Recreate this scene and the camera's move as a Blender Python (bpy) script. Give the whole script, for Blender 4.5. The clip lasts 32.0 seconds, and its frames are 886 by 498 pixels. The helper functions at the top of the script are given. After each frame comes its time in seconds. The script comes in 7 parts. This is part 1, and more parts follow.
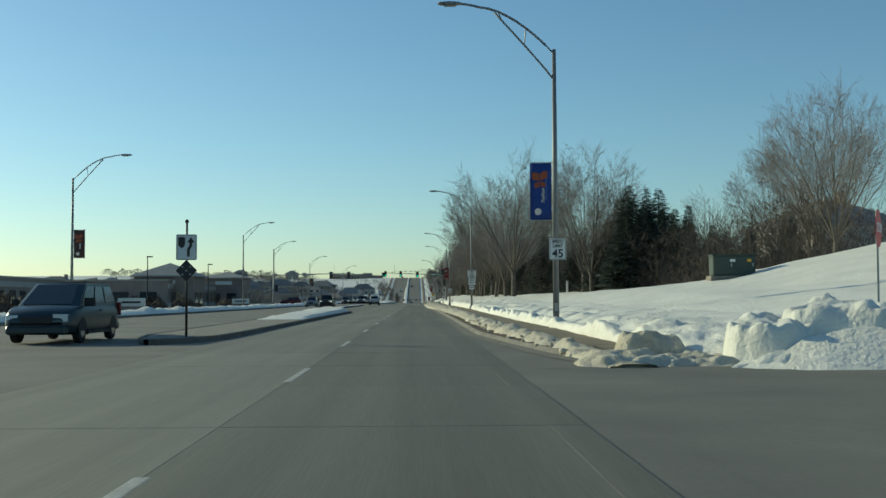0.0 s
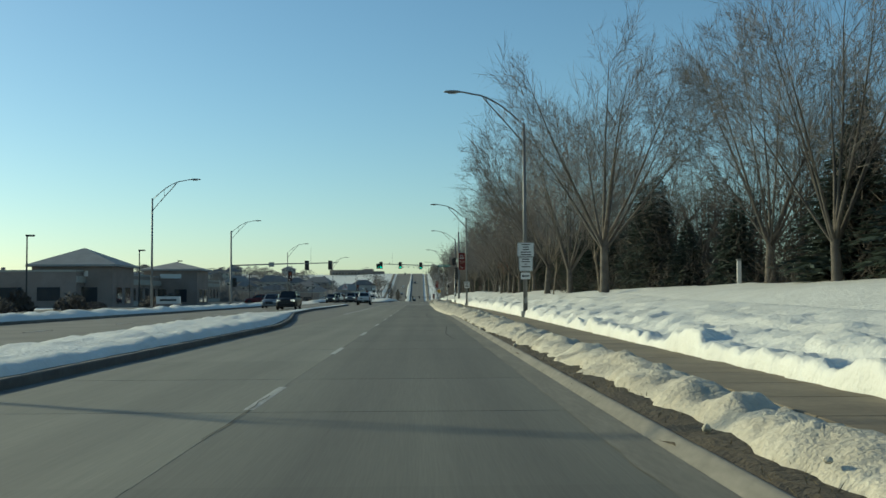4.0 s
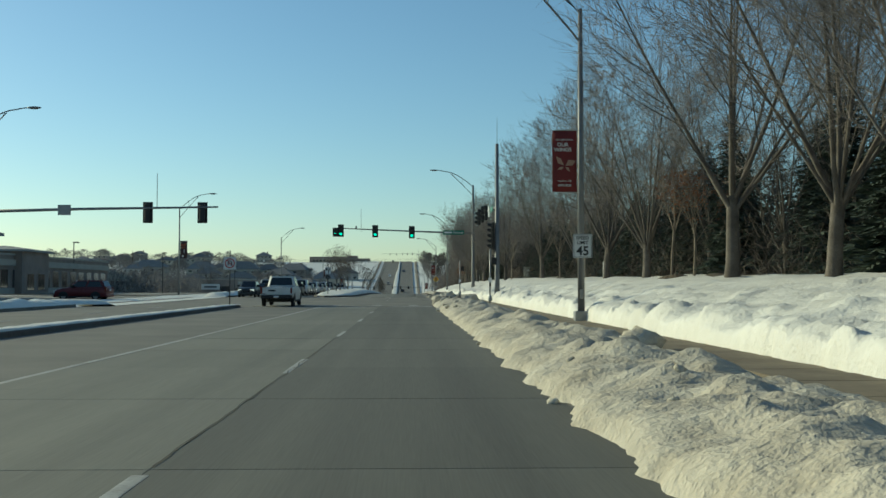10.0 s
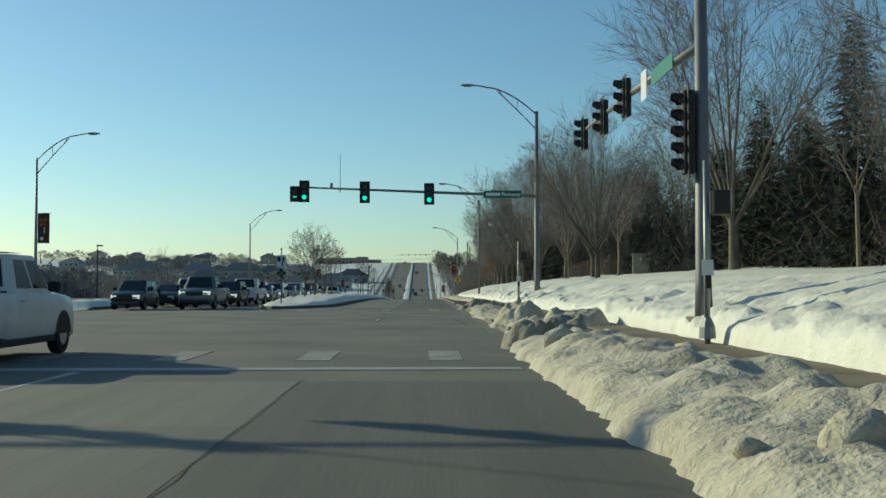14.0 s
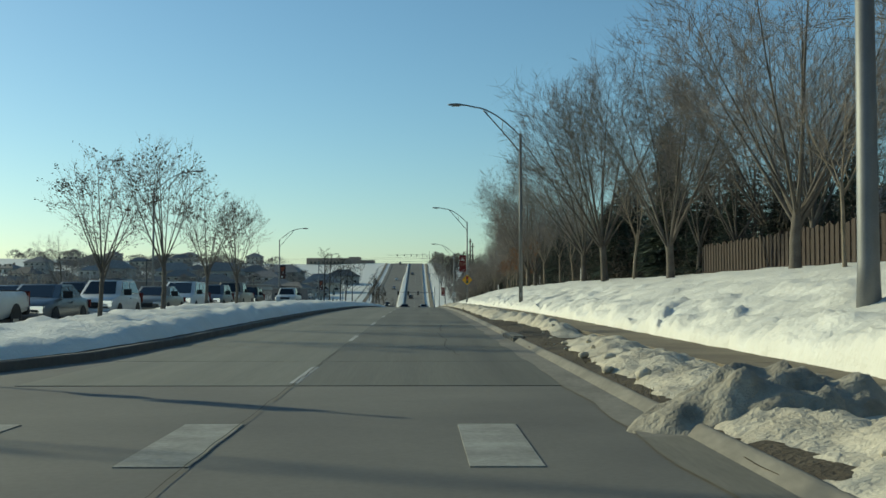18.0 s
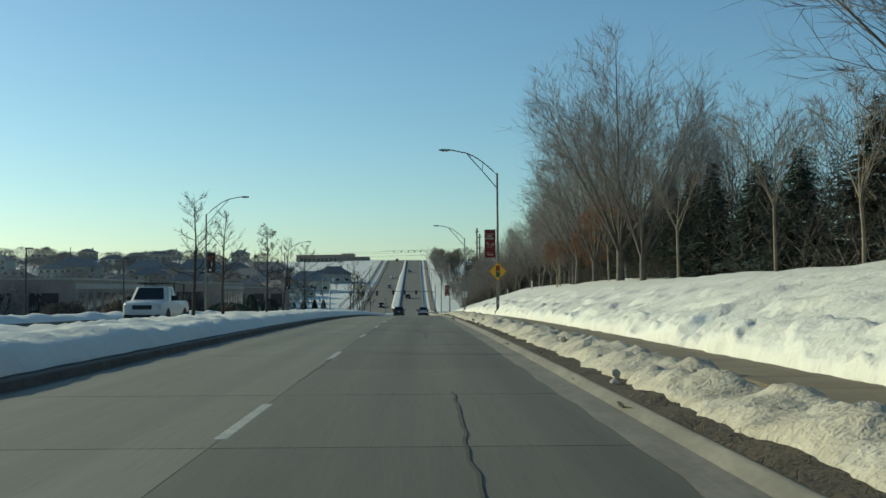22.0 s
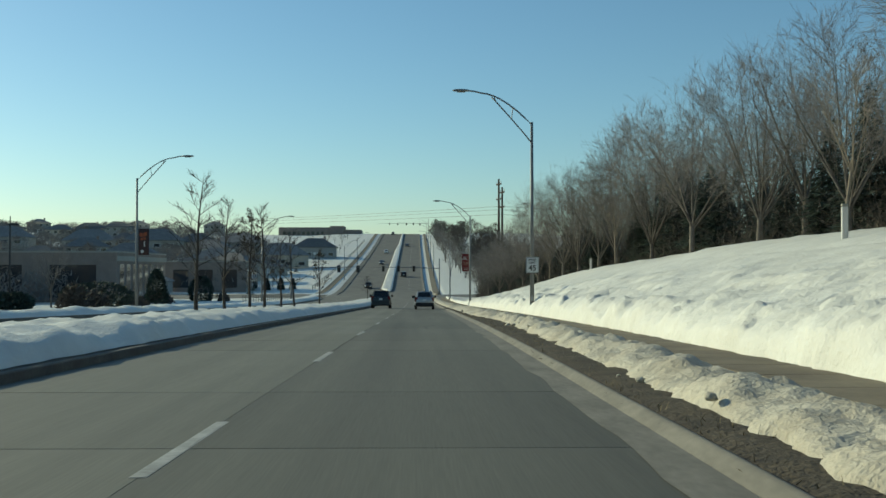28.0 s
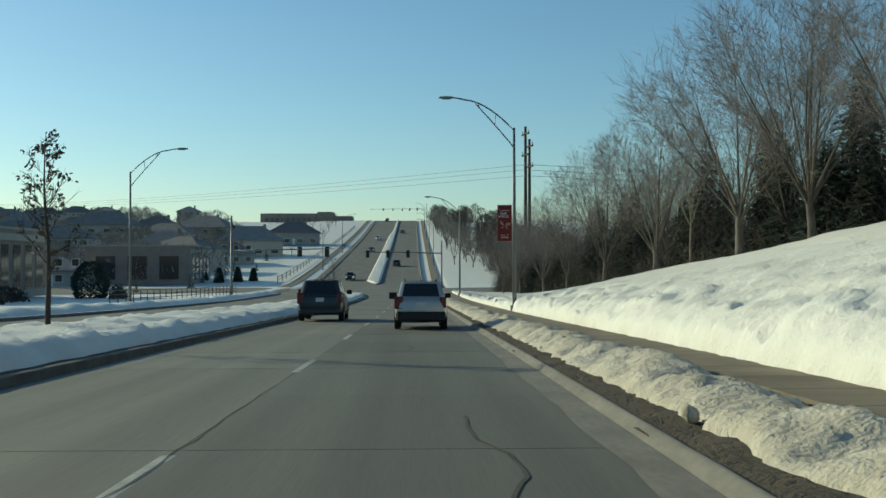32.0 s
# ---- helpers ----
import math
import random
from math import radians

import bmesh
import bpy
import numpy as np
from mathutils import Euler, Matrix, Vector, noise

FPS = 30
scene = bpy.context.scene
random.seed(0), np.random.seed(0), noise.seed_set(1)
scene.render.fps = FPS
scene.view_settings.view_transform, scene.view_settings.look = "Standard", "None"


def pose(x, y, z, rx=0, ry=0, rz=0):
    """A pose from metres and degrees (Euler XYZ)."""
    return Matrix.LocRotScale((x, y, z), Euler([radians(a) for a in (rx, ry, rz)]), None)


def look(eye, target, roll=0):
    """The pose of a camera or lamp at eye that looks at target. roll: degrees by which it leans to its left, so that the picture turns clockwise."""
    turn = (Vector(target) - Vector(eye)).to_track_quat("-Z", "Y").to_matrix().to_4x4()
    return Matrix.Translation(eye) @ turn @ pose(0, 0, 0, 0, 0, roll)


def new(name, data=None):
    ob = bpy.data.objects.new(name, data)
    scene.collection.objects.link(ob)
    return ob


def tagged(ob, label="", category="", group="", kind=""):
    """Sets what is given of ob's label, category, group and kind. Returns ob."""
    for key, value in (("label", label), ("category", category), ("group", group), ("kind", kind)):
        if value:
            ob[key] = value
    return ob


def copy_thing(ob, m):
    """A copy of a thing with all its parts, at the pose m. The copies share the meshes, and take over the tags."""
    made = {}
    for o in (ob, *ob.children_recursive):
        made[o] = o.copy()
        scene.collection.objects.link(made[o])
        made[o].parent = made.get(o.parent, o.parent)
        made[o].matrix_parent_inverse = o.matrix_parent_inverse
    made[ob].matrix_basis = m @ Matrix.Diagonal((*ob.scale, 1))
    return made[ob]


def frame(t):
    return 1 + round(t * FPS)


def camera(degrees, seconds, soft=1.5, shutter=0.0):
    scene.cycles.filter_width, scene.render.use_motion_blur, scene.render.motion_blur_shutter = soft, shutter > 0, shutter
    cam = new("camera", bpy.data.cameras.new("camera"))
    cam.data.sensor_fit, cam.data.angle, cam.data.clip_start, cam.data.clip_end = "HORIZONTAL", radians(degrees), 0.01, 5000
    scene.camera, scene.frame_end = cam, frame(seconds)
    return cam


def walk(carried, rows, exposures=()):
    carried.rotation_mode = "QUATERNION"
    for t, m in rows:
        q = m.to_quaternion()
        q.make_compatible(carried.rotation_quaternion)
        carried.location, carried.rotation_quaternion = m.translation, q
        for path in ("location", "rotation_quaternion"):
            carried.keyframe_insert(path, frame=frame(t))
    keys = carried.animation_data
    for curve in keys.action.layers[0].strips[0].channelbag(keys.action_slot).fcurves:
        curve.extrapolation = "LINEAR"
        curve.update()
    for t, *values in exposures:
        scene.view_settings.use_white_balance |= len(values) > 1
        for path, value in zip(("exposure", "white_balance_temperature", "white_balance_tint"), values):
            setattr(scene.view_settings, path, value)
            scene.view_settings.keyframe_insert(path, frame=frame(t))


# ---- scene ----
cam = camera(45.0, 32.0, soft=1.5)
PATH = [
    (0.0, 0.000, -0.000, 1.281, -1.404, 2.710, 0.24),
    (0.5, 0.002, 5.545, 1.308, -1.353, 2.737, 0.24),
    (1.0, 0.017, 11.179, 1.332, -1.377, 2.719, 0.24),
    (1.5, 0.035, 17.054, 1.353, -1.373, 2.634, 0.24),
    (2.0, 0.044, 23.231, 1.372, -1.322, 2.600, 0.24),
    (2.5, 0.042, 29.763, 1.387, -1.252, 2.629, 0.28),
    (3.0, 0.040, 36.447, 1.397, -1.275, 2.541, 0.32),
    (3.5, 0.028, 43.254, 1.403, -1.263, 2.554, 0.36),
    (5.5, -0.154, 72.801, 1.404, -0.996, 2.291, -0.12),
    (6.0, -0.202, 80.380, 1.407, -0.960, 2.128, -0.10),
    (6.5, -0.248, 87.954, 1.412, -0.992, 2.132, -0.07),
    (7.0, -0.285, 95.519, 1.418, -1.105, 2.114, -0.05),
    (7.5, -0.303, 103.061, 1.425, -1.246, 2.067, -0.02),
    (8.0, -0.298, 110.557, 1.432, -1.481, 2.046, 0.00),
    (8.5, -0.270, 117.960, 1.437, -1.672, 2.109, -0.01),
    (9.0, -0.224, 125.218, 1.441, -1.847, 2.076, -0.03),
    (9.5, -0.173, 132.338, 1.443, -1.826, 2.068, -0.05),
    (10.0, -0.126, 139.283, 1.445, -1.814, 2.024, -0.06),
    (10.5, -0.090, 146.043, 1.445, -1.704, 2.066, -0.03),
    (11.0, -0.073, 152.596, 1.444, -1.589, 2.039, 0.00),
    (11.5, -0.078, 158.919, 1.445, -1.428, 2.030, 0.03),
    (12.0, -0.107, 165.060, 1.447, -1.323, 2.043, 0.06),
    (12.5, -0.151, 171.058, 1.451, -1.220, 2.019, 0.06),
    (13.0, -0.201, 176.986, 1.456, -1.149, 2.015, 0.06),
    (13.5, -0.245, 182.850, 1.463, -1.085, 2.088, 0.06),
    (14.0, -0.273, 188.615, 1.471, -1.110, 2.165, 0.06),
    (14.5, -0.282, 194.266, 1.481, -1.190, 2.173, 0.06),
    (16.5, -0.290, 219.285, 1.540, -1.441, 2.263, -0.12),
    (17.0, -0.292, 225.118, 1.558, -1.376, 2.267, -0.10),
    (17.5, -0.293, 230.977, 1.577, -1.353, 2.293, -0.08),
    (18.0, -0.288, 236.948, 1.598, -1.314, 2.287, -0.06),
    (18.5, -0.274, 243.079, 1.621, -1.344, 2.296, -0.01),
    (19.0, -0.255, 249.327, 1.647, -1.346, 2.302, 0.03),
    (19.5, -0.237, 255.679, 1.671, -1.379, 2.317, 0.08),
    (20.0, -0.226, 262.119, 1.689, -1.327, 2.274, 0.12),
    (20.5, -0.220, 268.681, 1.702, -1.320, 2.239, 0.24),
    (21.0, -0.215, 275.351, 1.709, -1.269, 2.264, 0.24),
    (21.5, -0.210, 282.145, 1.709, -1.321, 2.281, 0.24),
    (22.0, -0.200, 288.959, 1.703, -1.403, 2.204, 0.24),
    (22.5, -0.189, 295.789, 1.690, -1.438, 2.234, 0.30),
    (23.0, -0.175, 302.686, 1.669, -1.442, 2.142, 0.36),
    (23.5, -0.154, 309.729, 1.638, -1.469, 2.005, 0.42),
    (24.0, -0.140, 316.758, 1.595, -1.442, 1.905, 0.44),
    (24.5, -0.134, 323.792, 1.541, -1.392, 1.752, 0.46),
    (25.0, -0.130, 330.826, 1.477, -1.355, 1.628, 0.48),
    (25.5, -0.122, 337.762, 1.401, -1.312, 1.523, 0.54),
    (26.0, -0.101, 344.536, 1.318, -1.360, 1.475, 0.60),
    (26.5, -0.076, 351.455, 1.223, -1.341, 1.389, 0.66),
    (28.5, 0.118, 381.612, 0.723, -1.477, 1.052, -0.12),
    (29.0, 0.179, 388.987, 0.582, -1.452, 1.019, -0.06),
    (29.5, 0.251, 396.370, 0.433, -1.473, 0.936, 0.00),
    (30.0, 0.327, 403.824, 0.275, -1.428, 0.915, 0.06),
    (30.5, 0.402, 411.400, 0.104, -1.478, 0.800, 0.07),
    (31.0, 0.472, 419.159, -0.081, -1.548, 0.810, 0.09),
    (31.5, 0.542, 426.966, -0.279, -1.577, 0.761, 0.11),
    (32.0, 0.613, 434.771, -0.487, -1.567, 0.720, 0.12),
]
walk(cam, [(t, pose(x, y, z, 90 + pitch, roll, yaw)) for t, x, y, z, yaw, pitch, roll in PATH], [(0, -0.12, 6250, -12), (32, -0.12, 6250, -12)])

# ---- light ----
SUN_AZ, SUN_EL = radians(-57), radians(20)  # azimuth from +y towards +x
world = bpy.data.worlds.new("world")
scene.world = world
world.use_nodes = True
wn = world.node_tree.nodes
sky = wn.new("ShaderNodeTexSky")
sky.sky_type, sky.sun_disc = "NISHITA", False
sky.sun_elevation, sky.sun_rotation = SUN_EL, SUN_AZ
sky.air_density, sky.dust_density, sky.ozone_density = 1.0, 0.45, 3.5
world.node_tree.links.new(sky.outputs[0], wn["Background"].inputs[0])
wn["Background"].inputs[1].default_value = 0.124
sun_data = bpy.data.lights.new("sun", "SUN")
sun_data.energy, sun_data.angle, sun_data.color = 3.9, radians(0.6), (1.0, 0.84, 0.60)
sun = new("sun", sun_data)
sv = Vector((math.sin(SUN_AZ) * math.cos(SUN_EL), math.cos(SUN_AZ) * math.cos(SUN_EL), math.sin(SUN_EL)))
sun.matrix_world = look(sv * 100, (0, 0, 0))


# ---- materials ----
def mat(label, col, rough=0.8, metal=0.0, var=0.25, scale=3.0, fine=40.0, bump=0.3, dist=0.01, col2=None, spread=0.5, alpha=None, object_var=0.0, stretch=(1, 1, 1), grit=None):
    """Two scales of noise mix the colour, the fine one gives relief; grit adds a finer relief (scale, strength, depth)."""
    m = bpy.data.materials.new(label)
    m.use_nodes = True
    nt, nd = m.node_tree, m.node_tree.nodes
    b = nd["Principled BSDF"]
    geo = nd.new("ShaderNodeNewGeometry")
    mp = nd.new("ShaderNodeMapping")
    mp.inputs["Scale"].default_value = stretch
    nt.links.new(geo.outputs["Position"], mp.inputs["Vector"])

    def tex(s, det):
        n = nd.new("ShaderNodeTexNoise")
        n.inputs["Scale"].default_value, n.inputs["Detail"].default_value = s, det
        nt.links.new(mp.outputs[0], n.inputs["Vector"])
        return n
    big, small = tex(scale, 4), tex(fine, 3)
    ramp = nd.new("ShaderNodeValToRGB")
    c2 = col2 or tuple(c * (1 - var) for c in col)
    e = ramp.color_ramp.elements
    e[0].position, e[1].position = 0.5 - spread / 2, 0.5 + spread / 2
    e[0].color, e[1].color = (*c2, 1), (*col, 1)
    nt.links.new(big.outputs[0], ramp.inputs[0])
    mix = nd.new("ShaderNodeMix")
    mix.data_type, mix.blend_type = "RGBA", "MULTIPLY"
    mix.inputs[0].default_value = 1
    r2 = nd.new("ShaderNodeMapRange")
    r2.inputs["To Min"].default_value, r2.inputs["To Max"].default_value = 1 - var, 1 + var * 0.4
    nt.links.new(small.outputs[0], r2.inputs[0])
    nt.links.new(ramp.outputs[0], mix.inputs[6])
    nt.links.new(r2.outputs[0], mix.inputs[7])
    out = mix.outputs[2]
    if object_var:
        oi = nd.new("ShaderNodeObjectInfo")
        r3 = nd.new("ShaderNodeMapRange")
        r3.inputs["To Min"].default_value, r3.inputs["To Max"].default_value = 1 - object_var, 1 + object_var
        nt.links.new(oi.outputs["Random"], r3.inputs[0])
        mx = nd.new("ShaderNodeMix")
        mx.data_type, mx.blend_type = "RGBA", "MULTIPLY"
        mx.inputs[0].default_value = 1
        nt.links.new(out, mx.inputs[6])
        nt.links.new(r3.outputs[0], mx.inputs[7])
        out = mx.outputs[2]
    nt.links.new(out, b.inputs["Base Color"])
    b.inputs["Roughness"].default_value, b.inputs["Metallic"].default_value = rough, metal
    if bump:
        bp = nd.new("ShaderNodeBump")
        bp.inputs["Strength"].default_value, bp.inputs["Distance"].default_value = bump, dist
        nt.links.new(small.outputs[0], bp.inputs["Height"])
        nt.links.new(bp.outputs[0], b.inputs["Normal"])
        if grit:
            g = tex(grit[0], 5)
            g2 = nd.new("ShaderNodeBump")
            g2.inputs["Strength"].default_value, g2.inputs["Distance"].default_value = grit[1], grit[2]
            nt.links.new(g.outputs[0], g2.inputs["Height"])
            nt.links.new(bp.outputs[0], g2.inputs["Normal"])
            nt.links.new(g2.outputs[0], b.inputs["Normal"])
    return m


def plain(label, col, rough=0.5, metal=0.0, coat=0.0, emit=0.0):
    m = bpy.data.materials.new(label)
    m.use_nodes = True
    b = m.node_tree.nodes["Principled BSDF"]
    b.inputs["Base Color"].default_value = (*col, 1)
    b.inputs["Roughness"].default_value, b.inputs["Metallic"].default_value = rough, metal
    b.inputs["Coat Weight"].default_value = coat
    if emit:
        b.inputs["Emission Color"].default_value = (*col, 1)
        b.inputs["Emission Strength"].default_value = emit
    return m


M = dict(
    asphalt=mat("asphalt", (0.20, 0.192, 0.162), 0.9, var=0.22, scale=0.35, fine=18, bump=0.25, dist=0.004, col2=(0.115, 0.11, 0.10)),
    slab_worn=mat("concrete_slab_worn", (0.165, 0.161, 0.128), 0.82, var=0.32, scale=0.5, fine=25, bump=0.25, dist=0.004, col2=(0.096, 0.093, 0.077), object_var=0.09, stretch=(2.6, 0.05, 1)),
    slab=mat("concrete_slab", (0.228, 0.221, 0.172), 0.8, var=0.3, scale=0.5, fine=25, bump=0.25, dist=0.004, col2=(0.15, 0.144, 0.116), object_var=0.08, stretch=(2.6, 0.05, 1)),
    gutter=mat("gutter_concrete", (0.25, 0.233, 0.185), 0.92, var=0.35, scale=1.4, fine=11, col2=(0.125, 0.117, 0.095), spread=0.9, stretch=(2.2, 0.28, 1)),
    kerb=mat("kerb_concrete", (0.32, 0.295, 0.245), 0.92, var=0.35, scale=1.6, fine=10, col2=(0.13, 0.12, 0.10), spread=0.9, stretch=(1.5, 0.5, 1)),
    walk=mat("sidewalk_concrete", (0.27, 0.225, 0.15), 0.92, var=0.3, scale=0.9, fine=10, col2=(0.16, 0.128, 0.085), object_var=0.1),
    snow=mat("snow", (0.82, 0.805, 0.725), 0.65, var=0.08, scale=0.6, fine=3.2, bump=0.35, dist=0.10, col2=(0.70, 0.68, 0.60), grit=(11, 0.6, 0.05)),
    dirty=mat("dirty_snow", (0.74, 0.69, 0.56), 0.85, var=0.3, scale=1.6, fine=8, bump=0.7, dist=0.07, col2=(0.42, 0.36, 0.26), spread=0.8, grit=(26, 0.7, 0.03)),
    mud=mat("dead_grass_mud", (0.15, 0.117, 0.072), 0.95, var=0.55, scale=1.6, fine=26, bump=0.8, dist=0.03, col2=(0.045, 0.035, 0.024), spread=0.7, grit=(9, 0.8, 0.06)),
    paint=mat("lane_paint", (0.60, 0.59, 0.54), 0.75, var=0.35, scale=3, fine=24, col2=(0.24, 0.235, 0.21), spread=0.8),
    paint_worn=mat("worn_crosswalk_paint", (0.44, 0.43, 0.38), 0.8, var=0.4, scale=2.2, fine=20, col2=(0.19, 0.185, 0.155), spread=0.6),
    tar=mat("tar_crack_seal", (0.055, 0.050, 0.040), 0.95, var=0.5, scale=2.5, fine=14, col2=(0.10, 0.094, 0.078), spread=0.6),
    steel=mat("galvanised_steel", (0.36, 0.37, 0.37), 0.5, 0.7, var=0.2, scale=3, fine=20, bump=0.05),
    pole_paint=mat("weathered_pole", (0.23, 0.235, 0.24), 0.55, 0.4, var=0.2, scale=2, bump=0.05),
    black=plain("black_housing", (0.012, 0.012, 0.012), 0.5),
    lens_off=plain("dark_lens", (0.02, 0.015, 0.012), 0.25),
    green_lamp=plain("lit_green_lens", (0.05, 0.95, 0.62), 0.3, emit=1.3),
    sign_white=mat("sign_white", (0.72, 0.73, 0.72), 0.45, var=0.08, scale=4, bump=0),
    sign_black=plain("sign_black", (0.02, 0.02, 0.02), 0.5),
    sign_yellow=mat("sign_yellow", (0.78, 0.42, 0.02), 0.45, var=0.1, scale=4, bump=0),
    sign_red=plain("sign_red", (0.45, 0.02, 0.03), 0.5),
    sign_green=mat("sign_green", (0.01, 0.17, 0.11), 0.45, var=0.1, scale=4, bump=0),
    sign_back=mat("sign_back", (0.33, 0.33, 0.33), 0.5, 0.6, var=0.15, scale=5, bump=0),
    banner_red=mat("banner_red", (0.17, 0.020, 0.018), 0.75, var=0.15, scale=2, fine=120, bump=0.1),
    # the red banner cloth again, darkened to paint in the shade across the road
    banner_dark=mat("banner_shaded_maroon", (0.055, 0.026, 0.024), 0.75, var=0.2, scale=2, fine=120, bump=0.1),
    banner_blue=mat("banner_blue", (0.012, 0.045, 0.23), 0.75, var=0.15, scale=2, fine=120, bump=0.1),
    banner_print=plain("banner_print", (0.62, 0.58, 0.54), 0.7),
    banner_faint=plain("banner_faint", (0.04, 0.09, 0.28), 0.7),
    banner_wing=mat("banner_wing", (0.42, 0.24, 0.17), 0.7, var=0.2, scale=6, bump=0),
    banner_orange=mat("banner_orange", (0.30, 0.075, 0.03), 0.7, var=0.2, scale=6, bump=0),
    bark=mat("bark", (0.21, 0.182, 0.152), 0.95, var=0.45, scale=2.5, fine=24, bump=0.9, dist=0.02, col2=(0.098, 0.084, 0.069), object_var=0.2),
    bark_pale=mat("pale_bark", (0.34, 0.28, 0.21), 0.9, var=0.3, scale=3, fine=24, bump=0.6, col2=(0.2, 0.165, 0.12), object_var=0.15),
    twig=mat("twigs", (0.31, 0.272, 0.24), 0.95, var=0.3, scale=0.8, fine=9, bump=0, col2=(0.22, 0.192, 0.168), object_var=0.25),
    needle=mat("needles", (0.066, 0.094, 0.068), 0.8, var=0.45, scale=0.9, fine=7, bump=0, col2=(0.022, 0.036, 0.026), object_var=0.25),
    bark_dark=mat("dark_bark", (0.075, 0.062, 0.05), 0.95, var=0.4, scale=3, fine=24, bump=0.6, col2=(0.04, 0.033, 0.027), object_var=0.15),
    grime=mat("grimy_snow", (0.50, 0.46, 0.37), 0.9, var=0.4, scale=3.2, fine=9, bump=0.8, dist=0.06, col2=(0.17, 0.15, 0.115), spread=0.7, grit=(26, 0.7, 0.03)),
    # brush colour is lightened to stand in for distance haze
    brush=mat("hazed_far_brush", (0.29, 0.26, 0.235), 0.95, var=0.4, scale=0.3, fine=4, bump=0, col2=(0.19, 0.17, 0.155)),
    straw=mat("dead_grass", (0.30, 0.24, 0.13), 0.95, var=0.4, scale=2, fine=9, bump=0, col2=(0.13, 0.10, 0.06)),
    dark_leaf=mat("withered_dark_leaves", (0.11, 0.08, 0.05), 0.85, var=0.4, scale=2, fine=12, bump=0, col2=(0.06, 0.045, 0.03)),
    # median kerb: grime, plus the shadow on its face painted into the colour
    kerb_shaded=mat("shaded_grimy_kerb", (0.19, 0.178, 0.155), 0.92, var=0.35, scale=1.6, fine=10, col2=(0.09, 0.083, 0.07), spread=0.9),
    brown_leaf=mat("dry_leaves", (0.30, 0.13, 0.05), 0.85, var=0.4, scale=2, fine=12, bump=0, col2=(0.17, 0.07, 0.03)),
    shrub=mat("shrub", (0.150, 0.125, 0.102), 0.95, var=0.5, scale=1.5, fine=9, bump=0, col2=(0.072, 0.061, 0.051), object_var=0.3),
    # brick, stucco, siding and shingle are lightened: distance haze put into the colour
    brick=mat("brick_wall", (0.32, 0.25, 0.21), 0.9, var=0.25, scale=0.6, fine=7, bump=0.4, col2=(0.23, 0.178, 0.148)),
    stucco=mat("stucco", (0.40, 0.365, 0.31), 0.9, var=0.15, scale=0.5, fine=9, bump=0.2),
    siding=mat("siding", (0.42, 0.40, 0.37), 0.85, var=0.15, scale=0.5, fine=6, bump=0.2, object_var=0.3),
    siding_pale=mat("pale_siding", (0.50, 0.43, 0.34), 0.85, var=0.12, scale=0.5, fine=6, bump=0.2),
    shingle=mat("roof_shingle", (0.25, 0.232, 0.22), 0.95, var=0.3, scale=0.9, fine=8, bump=0.4, object_var=0.3),
    roof_pale=mat("roof_frosted", (0.36, 0.35, 0.33), 0.9, var=0.2, scale=0.8, fine=8),
    trim=plain("white_trim", (0.66, 0.64, 0.60), 0.6),
    pane=plain("window_pane", (0.03, 0.035, 0.04), 0.08, coat=0.5),
    fence=mat("cedar_fence", (0.065, 0.05, 0.041), 0.95, var=0.35, scale=1.5, fine=14, col2=(0.05, 0.035, 0.028), object_var=0.2, stretch=(1, 1, 0.15)),
    util_green=mat("utility_green", (0.055, 0.075, 0.060), 0.55, var=0.2, scale=2, bump=0.05),
    util_tan=mat("utility_tan", (0.38, 0.36, 0.29), 0.6, var=0.12, scale=2, bump=0.05),
    tyre=mat("tyre", (0.018, 0.018, 0.018), 0.9, var=0.3, scale=8),
    rim=plain("alloy_rim", (0.33, 0.33, 0.33), 0.35, 0.8),
    glass=plain("car_glass", (0.012, 0.014, 0.016), 0.06, coat=0.3),
    plastic=mat("black_plastic", (0.022, 0.022, 0.023), 0.7, var=0.3, scale=6, bump=0),
    tail=plain("tail_lamp", (0.13, 0.010, 0.010), 0.25),
    head=plain("head_lamp", (0.62, 0.64, 0.64), 0.12, coat=0.6),
    head_on=plain("lit_head_lamp", (0.85, 0.82, 0.74), 0.3, emit=0.55),
    plate=plain("number_plate", (0.6, 0.6, 0.58), 0.5),
    wood_pole=mat("timber_pole", (0.11, 0.085, 0.065), 0.95, var=0.4, scale=3, fine=18, stretch=(1, 1, 0.1)),
)


def paint_mat(label, col, metal=0.3):
    return mat(label, col, 0.32, metal, var=0.10, scale=2.5, fine=30, bump=0.0, col2=tuple(c * 0.82 for c in col))


# ---- building helpers ----
def thing(name, at=(0, 0, 0), rz=0.0, label="", category="", group="", kind=""):
    e = new(name)
    e.empty_display_size = 0.1
    e.matrix_basis = pose(*at, 0, 0, rz)
    return tagged(e, label, category, group, kind)


def part(name, bm, material, parent=None, label="", smooth=False, kind=""):
    me = bpy.data.meshes.new(name)
    bm.to_mesh(me)
    bm.free()
    if smooth:
        me.shade_smooth()
    me.materials.append(material)
    ob = new(name, me)
    ob.parent = parent
    return tagged(ob, label, kind=kind)


def raw(name, verts, faces, material, parent=None, label="", smooth=False, kind=""):
    me = bpy.data.meshes.new(name)
    me.from_pydata(verts, [], faces)
    if smooth:
        me.shade_smooth()
    me.materials.append(material)
    ob = new(name, me)
    ob.parent = parent
    return tagged(ob, label, kind=kind)


